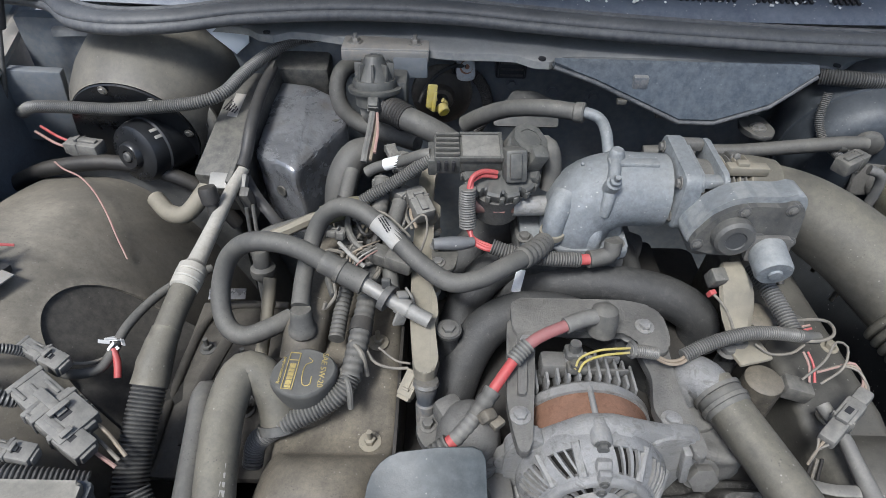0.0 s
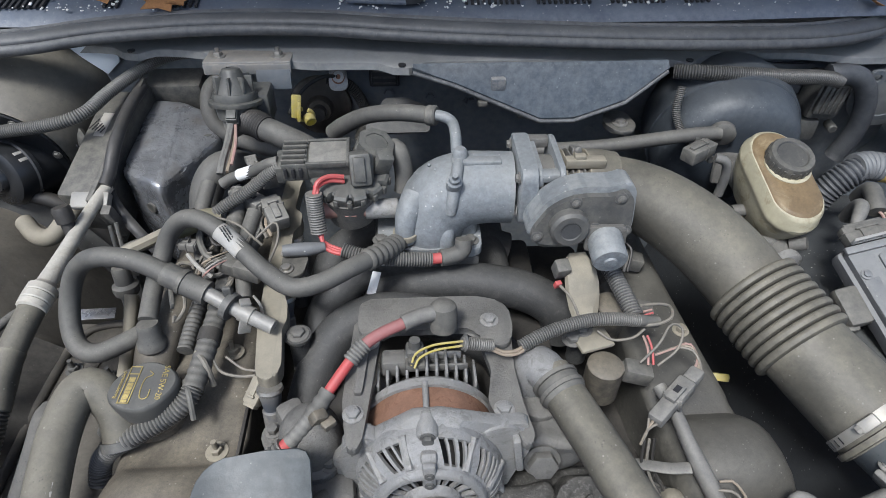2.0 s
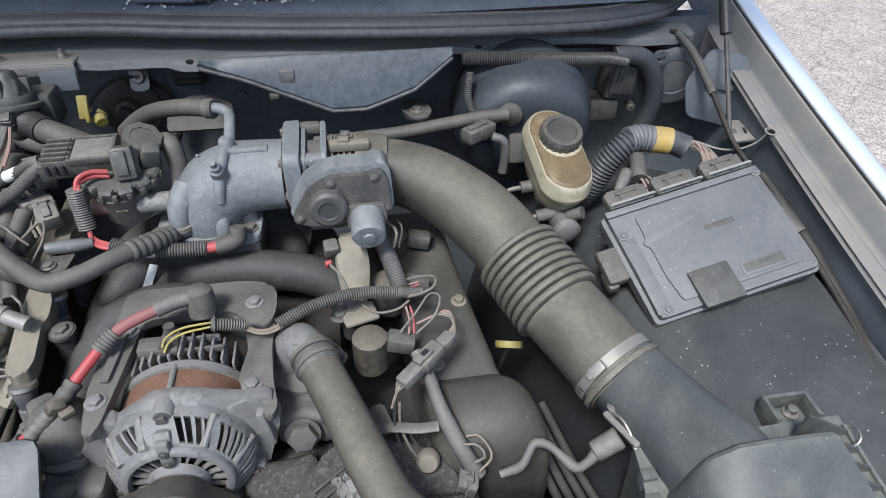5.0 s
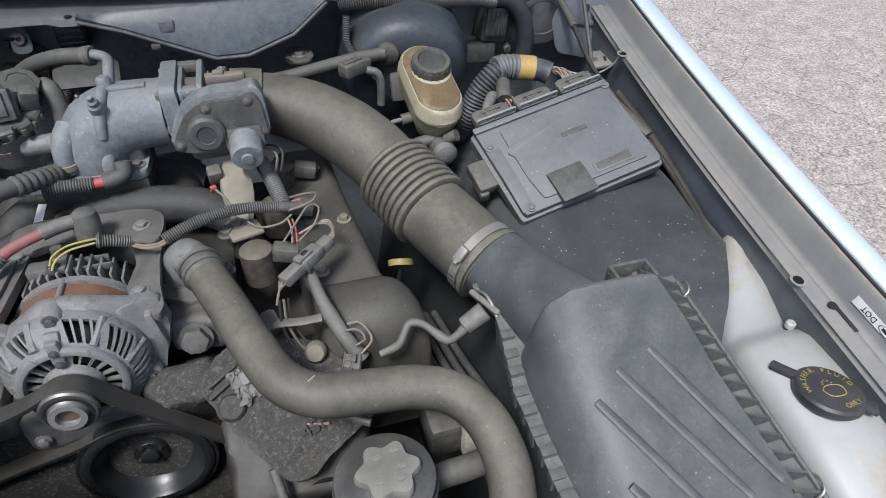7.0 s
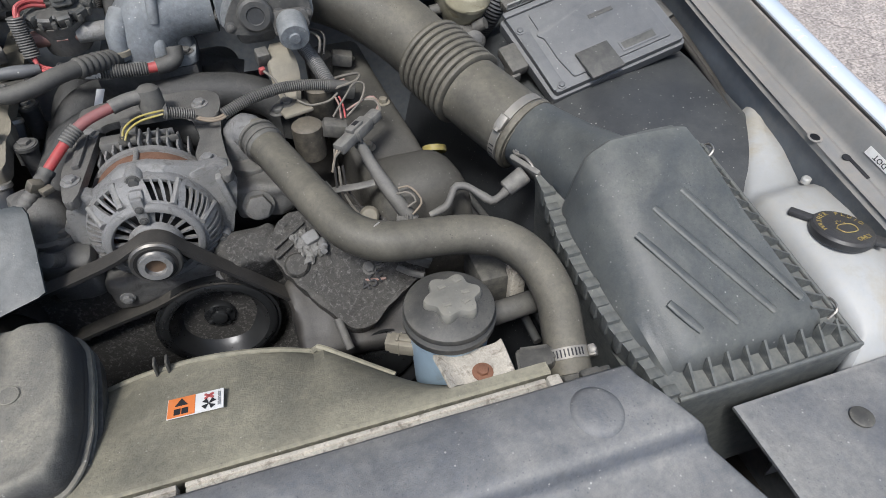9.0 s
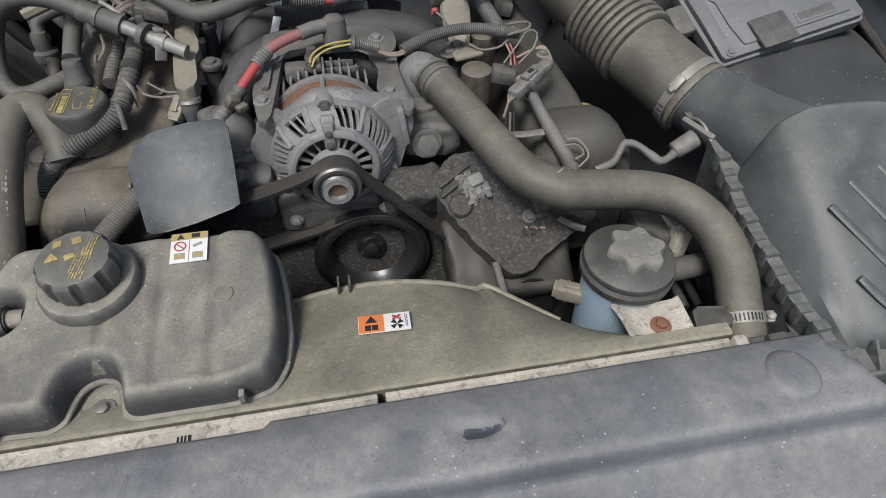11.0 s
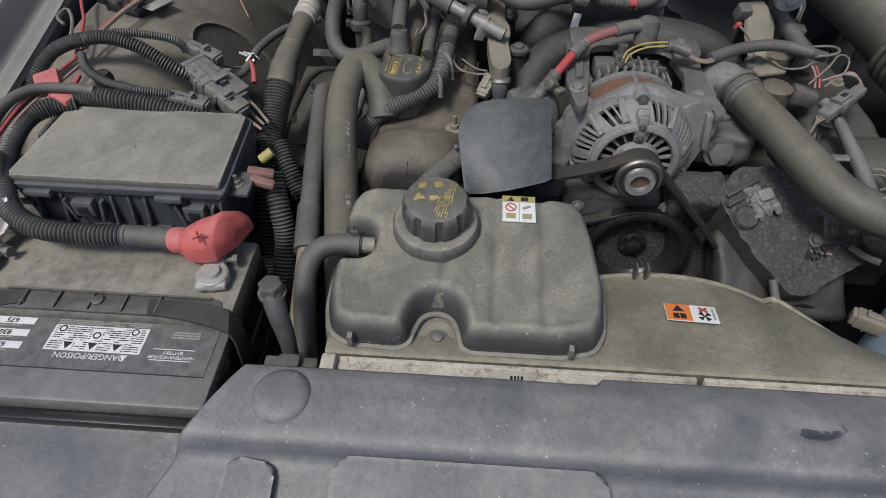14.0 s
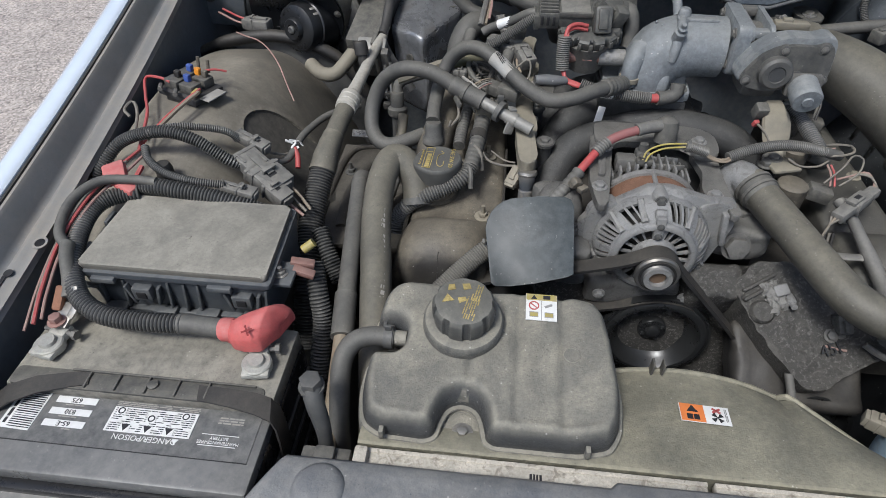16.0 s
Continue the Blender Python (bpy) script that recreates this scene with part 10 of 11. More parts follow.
for k, (a, b) in enumerate((((0.755, 0.586, 0.95), (0.765, 0.552, 0.936)), ((0.758, 0.588, 0.951), (0.775, 0.556, 0.937)), ((0.751, 0.585, 0.95), (0.757, 0.55, 0.936)), ((0.712, 0.556, 0.936), (0.702, 0.532, 0.925)), ((0.715, 0.557, 0.937), (0.712, 0.534, 0.926)))):
    mid = (Vector(a) + Vector(b)) / 2 + Vector((0.002, 0.004, 0.004))
    solo("loose_wire", sweep([a, tuple(mid), b], 0.0019, 6, 0.005), (WIRE_TAN, WIRE_GREY, WIRE_PINK)[k % 3], "thin wire running into a control unit plug", "wire", "control unit wires")


def washer_tank():
    t = thing("washer_tank", (0.9, 0.08, 0.6), "milky white washer fluid tank with dirt stains", "washer tank")
    secs = []
    for y, xl, xr, z in ((-0.12, 0.80, 0.955, 0.77), (-0.112, 0.81, 0.96, 0.785), (-0.10, 0.83, 0.962, 0.80), (-0.08, 0.858, 0.965, 0.82), (-0.06, 0.86, 0.966, 0.832), (0.0, 0.862, 0.968, 0.846), (0.06, 0.864, 0.97, 0.852), (0.105, 0.866, 0.972, 0.852), (0.12, 0.868, 0.972, 0.846), (0.13, 0.872, 0.972, 0.836), (0.145, 0.878, 0.972, 0.834), (0.19, 0.905, 0.980, 0.85), (0.25, 0.942, 0.99, 0.862), (0.282, 0.958, 0.994, 0.862), (0.292, 0.966, 0.99, 0.85)):
        secs.append([(xl, y, 0.60), (xl, y, z - 0.03), (xl + 0.004, y, z - 0.012), (xl + 0.014, y, z - 0.002), ((xl + xr) / 2, y, z + 0.002), (xr - 0.014, y, z - 0.002), (xr - 0.003, y, z - 0.012), (xr, y, z - 0.03), (xr, y, 0.60)])
    part("tank", skin(secs), WHITE_PLASTIC, t, sharp=60)
    part("pin", lathe([(0.006, 0), (0.006, 0.006), (0.004, 0.008)], pose(0.955, 0.13, 0.84), 16), WHITE_PLASTIC, t)
    cm = pose(0.915, 0.03, 0.853, -6, 6, 0)
    cap = part("cap", placed(join(lathe([(0.033, -0.006), (0.0355, -0.002), (0.0355, 0.004), (0.033, 0.007), (0.001, 0.008)], None, 44), box((-0.024, 0.036, 0.003), (0.012, 0.032, 0.007), 0.002, (0, 0, 35)), box((0.026, -0.028, 0.002), (0.018, 0.016, 0.006), 0.002, (0, 0, 45))), cm), PLASTIC_CLEAN, t, "black snap cap with yellow washer writing")
    rad = 0.0265
    for word, a0, da in (("WASHER FLUID", 172, -15.5),):
        for k, ch in enumerate(word):
            if ch != " ":
                a = radians(a0 + k * da)
                letters("cap_letter", ch, cm @ pose(rad * math.cos(a), rad * math.sin(a), 0.0078, 0, 0, math.degrees(a) - 90), 0.0085, YELLOW_INK, cap)
    letters("cap_word", "ONLY", cm @ pose(0.006, -0.024, 0.0082, 0, 0, 8), 0.0085, YELLOW_INK, cap)
    part("washer_sign", placed(join(sweep([(-0.013, -0.002, 0.0085), (-0.008, -0.011, 0.0085), (0.009, -0.011, 0.0085), (0.013, -0.001, 0.0085), (0.006, 0.003, 0.0085), (-0.006, 0.003, 0.0085), (-0.013, -0.002, 0.0085)], 0.0007, 5, 0.003), *[box((0.006 * math.cos(a), 0.004 + 0.006 * math.sin(a), 0.0085), (0.0022, 0.001, 0.0006), 0, (0, 0, math.degrees(a))) for a in (0.3, 1.0, 1.6, 2.2, 2.8)]), cm), YELLOW_INK, cap)
    part("loop_wire", sweep([(0.80, 0.205, 0.845), (0.806, 0.215, 0.858), (0.818, 0.212, 0.858), (0.82, 0.20, 0.85)], 0.0014, 6, 0.004), STEEL, t)


washer_tank()


def rail_details():
    for x, y, z in ((0.962, 0.152, 0.8935), (0.99, 0.646, 0.967), (-0.616, 0.158, 0.895)):
        s = thing("flange_hole", (x, y, z), "round rusty edged hole in the fender flange", "hole")
        part("rim", hoop(0.0065, 0.0095, 0.0012, pose(x, y, z, 9), 22), PAINT_IN, s)
        part("opening", lathe([(0.0066, 0.0012), (0.0005, 0.0012)], pose(x, y, z - 0.0005, 9), 20), BLACK_INK, s)
    for s, x in ((1, 0.976), (-1, -0.63)):
        k = thing("keyhole_slot", (x, 0.105, 0.887), "keyhole shaped slot in the fender flange", "slot")
        part("opening", join(lathe([(0.0055, 0), (0.0055, 0.001), (0.0005, 0.001)], pose(x, 0.11, 0.8885, 9), 18), box((x + 0.002 * s, 0.09, 0.886), (0.005, 0.034, 0.0012), 0.0004, (9, 0, 0))), BLACK_INK, k)
    lab = thing("compliance_label", (1.0, 0.06, 0.89), "small grey white compliance sticker on the flange", "label")
    a = Vector((0.0, -1.0, -0.152)).normalized()
    n = a.cross(Vector((0.28, 0.0, 0.96)).normalized()) * -1
    n = -n if n.x > 0 else n
    m = Matrix((a, n.cross(a), n)).transposed().to_4x4()
    w, z = rail_at(0.064)
    m.translation = Vector((CX + w + 0.0398, 0.064, z + 0.0195)) + n * 0.0014
    part("sticker", placed(box((0, 0, 0), (0.077, 0.0105, 0.0006), 0), m), WHITE_LABEL, lab)
    letters("text", "DOT", m @ pose(-0.016, 0, 0.0005, 0, 0, 180), 0.0095, BLACK_INK, lab)
    part("maker_oval", placed(hoop(0.0088, 0.0096, 0.0005, Matrix.Translation((0.01, 0, 0.0003)) @ Matrix.Diagonal((1.15, 0.48, 1, 1)), 28), m), BLACK_INK, lab)
    part("maker_mark", placed(box((0.01, 0, 0.0005), (0.013, 0.0032, 0.0004), 0), m), BLACK_INK, lab)
    letters("text", "R", m @ pose(0.03, 0, 0.0005, 0, 0, 180), 0.0095, BLACK_INK, lab)


rail_details()


def steering_reservoir():
    t = thing("steering_fluid_reservoir", (0.45, 0.06, 0.7), "steering fluid reservoir with a grey star cap and blue body", "reservoir")
    part("body", lathe([(0.001, -0.15), (0.036, -0.148), (0.04, -0.12), (0.043, -0.03), (0.045, -0.01)], pose(0.446, 0.065, 0.852), 40), FLUID_PLASTIC, t, "bluish translucent body")
    part("collar", lathe([(0.046, -0.016), (0.0495, -0.012), (0.05, -0.004), (0.047, 0.0), (0.0485, 0.003), (0.0475, 0.008), (0.044, 0.011), (0.034, 0.015), (0.026, 0.018), (0.02, 0.02)], pose(0.446, 0.065, 0.848), 48), PLASTIC, t, "dusty black collar")
    rings = []
    for s, h in ((0.96, 0.006), (1.04, 0.010), (1.05, 0.018), (1.0, 0.0215), (0.6, 0.0232), (0.02, 0.0236)):
        rings.append([((0.0265 + 0.0035 * math.cos(6 * a)) * s * math.cos(a), (0.0265 + 0.0035 * math.cos(6 * a)) * s * math.sin(a), h) for a in [2 * math.pi * k / 72 for k in range(72)]])
    cm = pose(0.449, 0.062, 0.852, -3)
    cap_mat = material("grey star cap plastic", (0.15, 0.148, 0.135), 0.6, dust=0.6, dust_colour=(0.24, 0.228, 0.185), bump=0.25, speck=0.4)
    cap = part("cap", placed(skin(rings), cm), cap_mat, t, "pale grey six lobed cap")
    for x, y, r in ((-0.008, 0.012, 12), (0.01, 0.016, 12), (0.013, -0.002, 0), (-0.01, -0.013, 0), (0.01, -0.014, 20)):
        part("cap_mark", placed(box((x, y, 0.0237), (0.008, 0.005, 0.0008), 0, (0, 0, r)), cm), cap_mat, cap)
    br = thing("reservoir_bracket", (0.455, 0.0, 0.81), "cream steel bracket with a rusty bolt", "bracket")
    rows = []
    for y, lift, flare in ((-0.031, 0.006, 0.004), (-0.024, 0.008, 0.005), (-0.012, 0.012, 0.008), (0.004, 0.014, 0.01), (0.018, 0.012, 0.012), (0.026, 0.008, 0.012)):
        rows.append([(0.428 - flare, y, 0.824 + lift), (0.4295 - flare * 0.9, y, 0.824 + lift * 0.92), (0.433 - flare * 0.4, y, 0.8265), (0.438, y, 0.824), (0.446, y, 0.8235), (0.47, y, 0.8235), (0.477, y, 0.824), (0.482 + flare * 0.2, y, 0.825), (0.4845 + flare * 0.3, y, 0.8285), (0.4865 + flare * 0.3, y, 0.8295)])
    part("channel", sheet(rows, 0.0035), BEIGE, br, "cream pressed steel channel")
    part("foot", box((0.458, -0.022, 0.817), (0.075, 0.02, 0.01), 0.003), RAIL_STEEL, br)
    part("bolt", hex_bolt(pose(0.459, -0.004, 0.8245), 0.0062, 0.006, 1.75), RUST, br)
    solo("hose_guide", prism(rounded([(0.492, -0.02), (0.535, -0.016), (0.54, 0.006), (0.50, 0.012)], 0.006), 0.812, 0.826, 0.004), PLASTIC, "dusty black plastic guide beside the bracket", "guide")
    hose("return_hose", [(0.47, 0.085, 0.78), (0.50, 0.09, 0.785), (0.54, 0.09, 0.79), (0.58, 0.10, 0.78)], 0.014, "dark return hose behind the reservoir", RUBBER, n=14)
    plug((0.398, 0.078, 0.79), (0.018, 0.034, 0.018), (0, 0, 62), "pale tan fan connector", RAIL_STEEL)
    solo("dark_module", box((0.53, 0.17, 0.77), (0.04, 0.07, 0.05), 0.006), PLASTIC, "black plastic module below the hose", "module")
    solo("cream_block", join(box((0.555, 0.135, 0.775), (0.02, 0.02, 0.06), 0.003), lathe([(0.006, 0), (0.006, 0.012)], pose(0.555, 0.135, 0.805), 12)), BEIGE, "cream block with a dark stud", "block")


steering_reservoir()


# ---- left bank: hoses, rail, plugs, oil cap ----
ha = thing("breather_hose", (0.0, 0.5, 0.93), "curved grey breather hose with a white printed tag", "hose")
ha_pts = [(0.132, 0.572, 0.93), (0.122, 0.548, 0.943), (0.10, 0.512, 0.957), (0.073, 0.488, 0.962), (0.04, 0.468, 0.959), (0.008, 0.464, 0.957), (-0.026, 0.488, 0.962), (-0.065, 0.521, 0.98), (-0.095, 0.54, 0.992), (-0.122, 0.552, 0.988), (-0.146, 0.556, 0.965), (-0.158, 0.54, 0.94), (-0.163, 0.505, 0.922), (-0.163, 0.468, 0.908)]
part("hose", sweep(ha_pts, 0.0108, 18), RUBBER, ha)
part("cuff", sweep([(0.122, 0.548, 0.943), (0.108, 0.524, 0.953), (0.088, 0.50, 0.96)], 0.0125, 16, ridge=(0.009, 0.0012)), RUBBER, ha)
part("printed_tag", sweep([(-0.05, 0.508, 0.972), (-0.065, 0.521, 0.98), (-0.078, 0.53, 0.986)], 0.0112, 18), TAG_GREY, ha, "faded white printed tag")
print_bars("tag_print", pose(-0.066, 0.518, 0.9922, 0, -30, 130), 0.02, 0.009, 3, BLACK_INK, ha, 21, 0.5)
part("end_boot", lathe([(0.013, -0.018), (0.0165, -0.014), (0.0165, -0.006), (0.0135, -0.002), (0.013, 0.012), (0.0115, 0.018)], pose(-0.161, 0.457, 0.893, -14), 22), RUBBER, ha, "stepped rubber end boot")
hb2 = thing("fuel_hose", (-0.15, 0.48, 0.9), "looped grey hose ending in a silver pipe joint", "hose")
part("hose", sweep([(-0.10, 0.477, 0.948), (-0.13, 0.488, 0.958), (-0.165, 0.498, 0.972), (-0.20, 0.504, 0.975), (-0.228, 0.51, 0.964), (-0.25, 0.512, 0.94), (-0.262, 0.502, 0.91), (-0.262, 0.482, 0.886), (-0.25, 0.462, 0.873), (-0.228, 0.454, 0.87), (-0.20, 0.465, 0.874), (-0.18, 0.48, 0.875)], 0.0115, 18), RUBBER, hb2)
part("outer_sleeve", sweep([(-0.088, 0.472, 0.944), (-0.11, 0.48, 0.951), (-0.135, 0.49, 0.96)], 0.0138, 18), RUBBER, hb2)
part("pipe", sweep([(-0.014, 0.438, 0.922), (-0.045, 0.45, 0.932), (-0.09, 0.472, 0.945)], 0.0085, 18), PIPE_METAL, hb2, "dull silver pipe")
part("collar", join(hoop(0.0088, 0.0105, 0.014, aim((-0.05, 0.4525, 0.9335), (-0.02, 0.441, 0.924)), 20), box((-0.046, 0.443, 0.921), (0.014, 0.004, 0.022), 0.001, (0, 18, 24)), box((-0.044, 0.456, 0.944), (0.012, 0.01, 0.004), 0.001, (0, 18, 24))), PIPE_METAL, hb2, "pale spring clip on the pipe")
part("spring_clamp", join(lathe([(0.013, -0.004), (0.016, -0.004), (0.016, 0.004), (0.013, 0.004)], aim((-0.062, 0.457, 0.938), (-0.075, 0.464, 0.942)), 24), box((-0.062, 0.462, 0.955), (0.01, 0.006, 0.014), 0.002)), STEEL_DARK, hb2, "dark spring clamp")
part("cable_tie", join(lathe([(0.0122, -0.0025), (0.0152, -0.0025), (0.0152, 0.0025), (0.0122, 0.0025)], aim((-0.115, 0.482, 0.953), (-0.13, 0.488, 0.958)), 24), box((-0.125, 0.464, 0.947), (0.004, 0.03, 0.008), 0.001, (0, 20, 20))), PLASTIC, hb2)


def oil_cap():
    t = thing("oil_filler_cap", (-0.146, 0.384, 0.88), "black oil filler cap with worn yellow lettering", "cap")
    m = pose(-0.146, 0.384, 0.884, 4, 0, 0)
    rings = []
    for s, h in ((0.85, -0.014), (0.98, -0.012), (1.0, -0.006), (1.0, 0.010), (0.97, 0.0145), (0.92, 0.016), (0.02, 0.0165)):
        ring = []
        for k in range(72):
            a = 2 * math.pi * k / 72
            r = 0.0305 + 0.0025 * (abs(math.cos(a - 0.25)) ** 6 * 2.2)
            ring.append((r * s * math.cos(a), r * s * math.sin(a), h))
        rings.append(ring)
    cap = part("cap", placed(skin(rings), m), material("dusty black cap plastic", (0.05, 0.05, 0.048), 0.5, dust=0.55, dust_colour=(0.15, 0.146, 0.13), bump=0.12), t)
    part("neck", lathe([(0.03, -0.04), (0.03, -0.012)], m, 32), VALVE_COVER, t)
    letters("grade_text", "SAE 5W-20", m @ pose(0.0205, 0.002, 0.0168, 0, 0, -92), 0.0088, YELLOW_INK, cap)
    fr = bmesh.new()
    for x, y, w, h in ((-0.018, 0.0, 0.001, 0.044), (-0.007, 0.0, 0.001, 0.044), (-0.0125, 0.022, 0.012, 0.001), (-0.0125, -0.022, 0.012, 0.001), (-0.0125, 0.013, 0.012, 0.001)):
        fr = join(fr, box((x, y, 0.0168), (w, h, 0.0006), 0))
    part("maker_frame", placed(fr, m @ pose(0, 0, 0, 0, 0, -4)), YELLOW_INK, cap)
    print_bars("maker_print", m @ pose(-0.0125, -0.005, 0.0168, 0, 0, 86), 0.03, 0.007, 1, YELLOW_INK, cap, 31, 0.9)
    letters("note_text", "Recommended", m @ pose(-0.0228, 0.001, 0.0168, 0, 0, 86), 0.0054, YELLOW_INK, cap)
    part("oil_can_sign", placed(sweep([(0.004, 0.017, 0.0168), (0.009, 0.012, 0.0168), (0.002, 0.008, 0.0168), (0.0, -0.004, 0.0168), (0.002, -0.016, 0.0168), (0.009, -0.016, 0.0168), (0.010, -0.006, 0.0168)], 0.0006, 5, 0.003), m), YELLOW_INK, cap)


oil_cap()


def fuel_rail():
    t = thing("fuel_rail", (-0.015, 0.53, 0.88), "dusty tan fuel rail bar with notches", "fuel rail")
    poly = [(-0.031, 0.40), (-0.028, 0.386), (-0.018, 0.38), (-0.007, 0.385), (-0.003, 0.40), (-0.008, 0.445), (-0.004, 0.46), (-0.006, 0.482), (-0.012, 0.50), (-0.012, 0.60), (-0.004, 0.612), (-0.004, 0.635), (-0.014, 0.645), (-0.012, 0.69), (-0.008, 0.71), (-0.014, 0.72), (-0.026, 0.72), (-0.034, 0.70), (-0.038, 0.55), (-0.036, 0.45)]
    bm = prism(rounded(poly, 0.004), -0.012, 0.008, 0.003)
    for v in bm.verts:
        v.co.z += 0.896 + 0.095 * (v.co.y - 0.385)
    part("rail", bm, RAIL_STEEL, t)
    for y in (0.395, 0.52, 0.62):
        inj = part("injector", lathe([(0.010, -0.06), (0.011, -0.03), (0.009, -0.028), (0.012, -0.012), (0.0125, 0.0)], pose(-0.016, y - 0.012, 0.888 + 0.095 * (y - 0.39), -18), 18), material("dark blue grey injector", (0.05, 0.06, 0.075), 0.5, dust=0.4, bump=0.1), t, "dark blue grey injector body")
        part("collar", lathe([(0.0135, -0.004), (0.0145, -0.002), (0.0135, 0.002)], pose(-0.016, y - 0.012, 0.886 + 0.095 * (y - 0.39), -18), 18), STEEL, inj)
    part("rail_lug", prism(rounded([(-0.012, 0.49), (0.014, 0.50), (0.018, 0.53), (0.006, 0.55), (-0.014, 0.545)], 0.008), 0.936, 0.943, 0.002), PLASTIC, t, "dark sensor foot")
    for x, y, z in ((-0.006, 0.508, 0.944), (-0.008, 0.537, 0.944)):
        part("bolt", hex_bolt(pose(x, y, z), 0.006, 0.005, 1.4), STEEL, t)


fuel_rail()
solo("pressure_sensor", join(box((-0.05, 0.518, 0.938), (0.034, 0.028, 0.02), 0.004, (0, 8, -18)), box((-0.074, 0.525, 0.938), (0.022, 0.022, 0.017), 0.003, (0, 8, -18))), RUBBER, "grey rail pressure sensor with a plug", "sensor")
wires("sensor_wires", [([(-0.095, 0.53, 0.945), (-0.105, 0.528, 0.938), (-0.11, 0.51, 0.925), (-0.1, 0.49, 0.915)], 0.0015, WIRE_GREY), ([(-0.095, 0.526, 0.947), (-0.107, 0.522, 0.942), (-0.113, 0.50, 0.925)], 0.0015, WIRE_TAN),
                       ([(-0.095, 0.534, 0.95), (-0.108, 0.535, 0.945), (-0.116, 0.515, 0.93)], 0.0015, WIRE_GREY), ([(-0.03, 0.46, 0.915), (-0.035, 0.475, 0.92), (-0.042, 0.48, 0.93)], 0.0016, TAG_GREY),
                       ([(-0.05, 0.555, 0.95), (-0.025, 0.57, 0.965), (-0.02, 0.55, 0.955), (-0.03, 0.52, 0.94)], 0.0016, WIRE_GREY)], "loose grey sensor wires and tie ends")

hose("wiring_sleeve", [(-0.205, 0.33, 0.80), (-0.20, 0.342, 0.822), (-0.184, 0.345, 0.842), (-0.158, 0.35, 0.857), (-0.125, 0.363, 0.868), (-0.106, 0.374, 0.878), (-0.098, 0.388, 0.886)], 0.0105, "dusty corrugated sleeve curling round the oil cap", LOOM, "wiring sleeve", ridge=(0.0039, 0.00128))
hose("engine_harness", [(-0.098, 0.385, 0.885), (-0.094, 0.42, 0.892), (-0.09, 0.46, 0.90), (-0.086, 0.51, 0.908), (-0.084, 0.56, 0.922), (-0.082, 0.60, 0.945), (-0.08, 0.64, 0.965)], 0.0115, "taped dusty engine harness along the valve cover", RUBBER, "harness", ridge=(0.009, 0.0007))
hose("engine_harness", [(-0.12, 0.44, 0.885), (-0.118, 0.48, 0.892), (-0.112, 0.53, 0.905), (-0.108, 0.58, 0.93)], 0.009, "thin taped harness branch on the valve cover", RUBBER, "harness", ridge=(0.006, 0.0006))
for k, (a, b) in enumerate((((-0.105, 0.405, 0.892), (-0.088, 0.41, 0.878)), ((-0.1, 0.425, 0.9), (-0.082, 0.40, 0.872)), ((-0.108, 0.395, 0.888), (-0.095, 0.36, 0.868)))):
    solo("harness_strand", sweep([a, tuple((Vector(a) + Vector(b)) / 2 + Vector((0.004, -0.004, 0.012))), b], 0.0035, 8, 0.004), (RUBBER_DARK, WIRE_GREY, RUBBER)[k], "dusty wire strand beside the oil cap", "wire", "harness strands")
tc = plug((-0.033, 0.39, 0.872), (0.018, 0.03, 0.014), (-35, 0, 150), "tan two wire connector", RAIL_STEEL)
wires("tan_plug_wires", [([(-0.036, 0.405, 0.88), (-0.055, 0.405, 0.88), (-0.075, 0.41, 0.885), (-0.088, 0.43, 0.895)], 0.0018, WIRE_GREY), ([(-0.034, 0.41, 0.882), (-0.05, 0.412, 0.884), (-0.07, 0.425, 0.89)], 0.0014, WIRE_GREY)], "thin wires from the tan connector")


def coil_boot(x, y, z, tube):
    t = thing("vapour_joint", (x, y, z), "dark stepped rubber joint with a pipe bend", "joint")
    part("body", lathe([(0.009, -0.07), (0.010, -0.02), (0.0155, -0.018), (0.017, -0.012), (0.0165, -0.006), (0.0115, -0.002), (0.0115, 0.018), (0.010, 0.022)], pose(x, y, z, -10), 22), RUBBER, t)
    part("pipe", sweep(tube, 0.0088, 14), RUBBER, t)


coil_boot(-0.238, 0.578, 0.868, [(-0.238, 0.586, 0.885), (-0.237, 0.592, 0.898), (-0.225, 0.597, 0.906), (-0.19, 0.60, 0.918), (-0.155, 0.603, 0.928)])
hose("vapour_pipe", [(-0.225, 0.56, 0.86), (-0.228, 0.52, 0.82), (-0.232, 0.48, 0.79)], 0.0085, "tan dusty metal pipe beside the valve cover", RAIL_STEEL, "pipe")
hose("vapour_pipe", [(-0.235, 0.42, 0.78), (-0.225, 0.44, 0.80), (-0.22, 0.455, 0.815)], 0.008, "short dull metal pipe behind the heater hose", ALLOY_DULL, "pipe")
hose("olive_hose", [(-0.15, 0.58, 0.95), (-0.12, 0.592, 0.955), (-0.10, 0.60, 0.952)], 0.013, "olive brown rubber hose end", material("olive dusty rubber", (0.16, 0.15, 0.08), 0.7, dust=0.5, bump=0.1), "hose")
hose("rear_hose", [(-0.145, 0.66, 0.88), (-0.14, 0.68, 0.93), (-0.125, 0.70, 0.955), (-0.105, 0.715, 0.955), (-0.09, 0.74, 0.93)], 0.022, "thick dusty hose rising behind the valve cover", RUBBER, n=20)

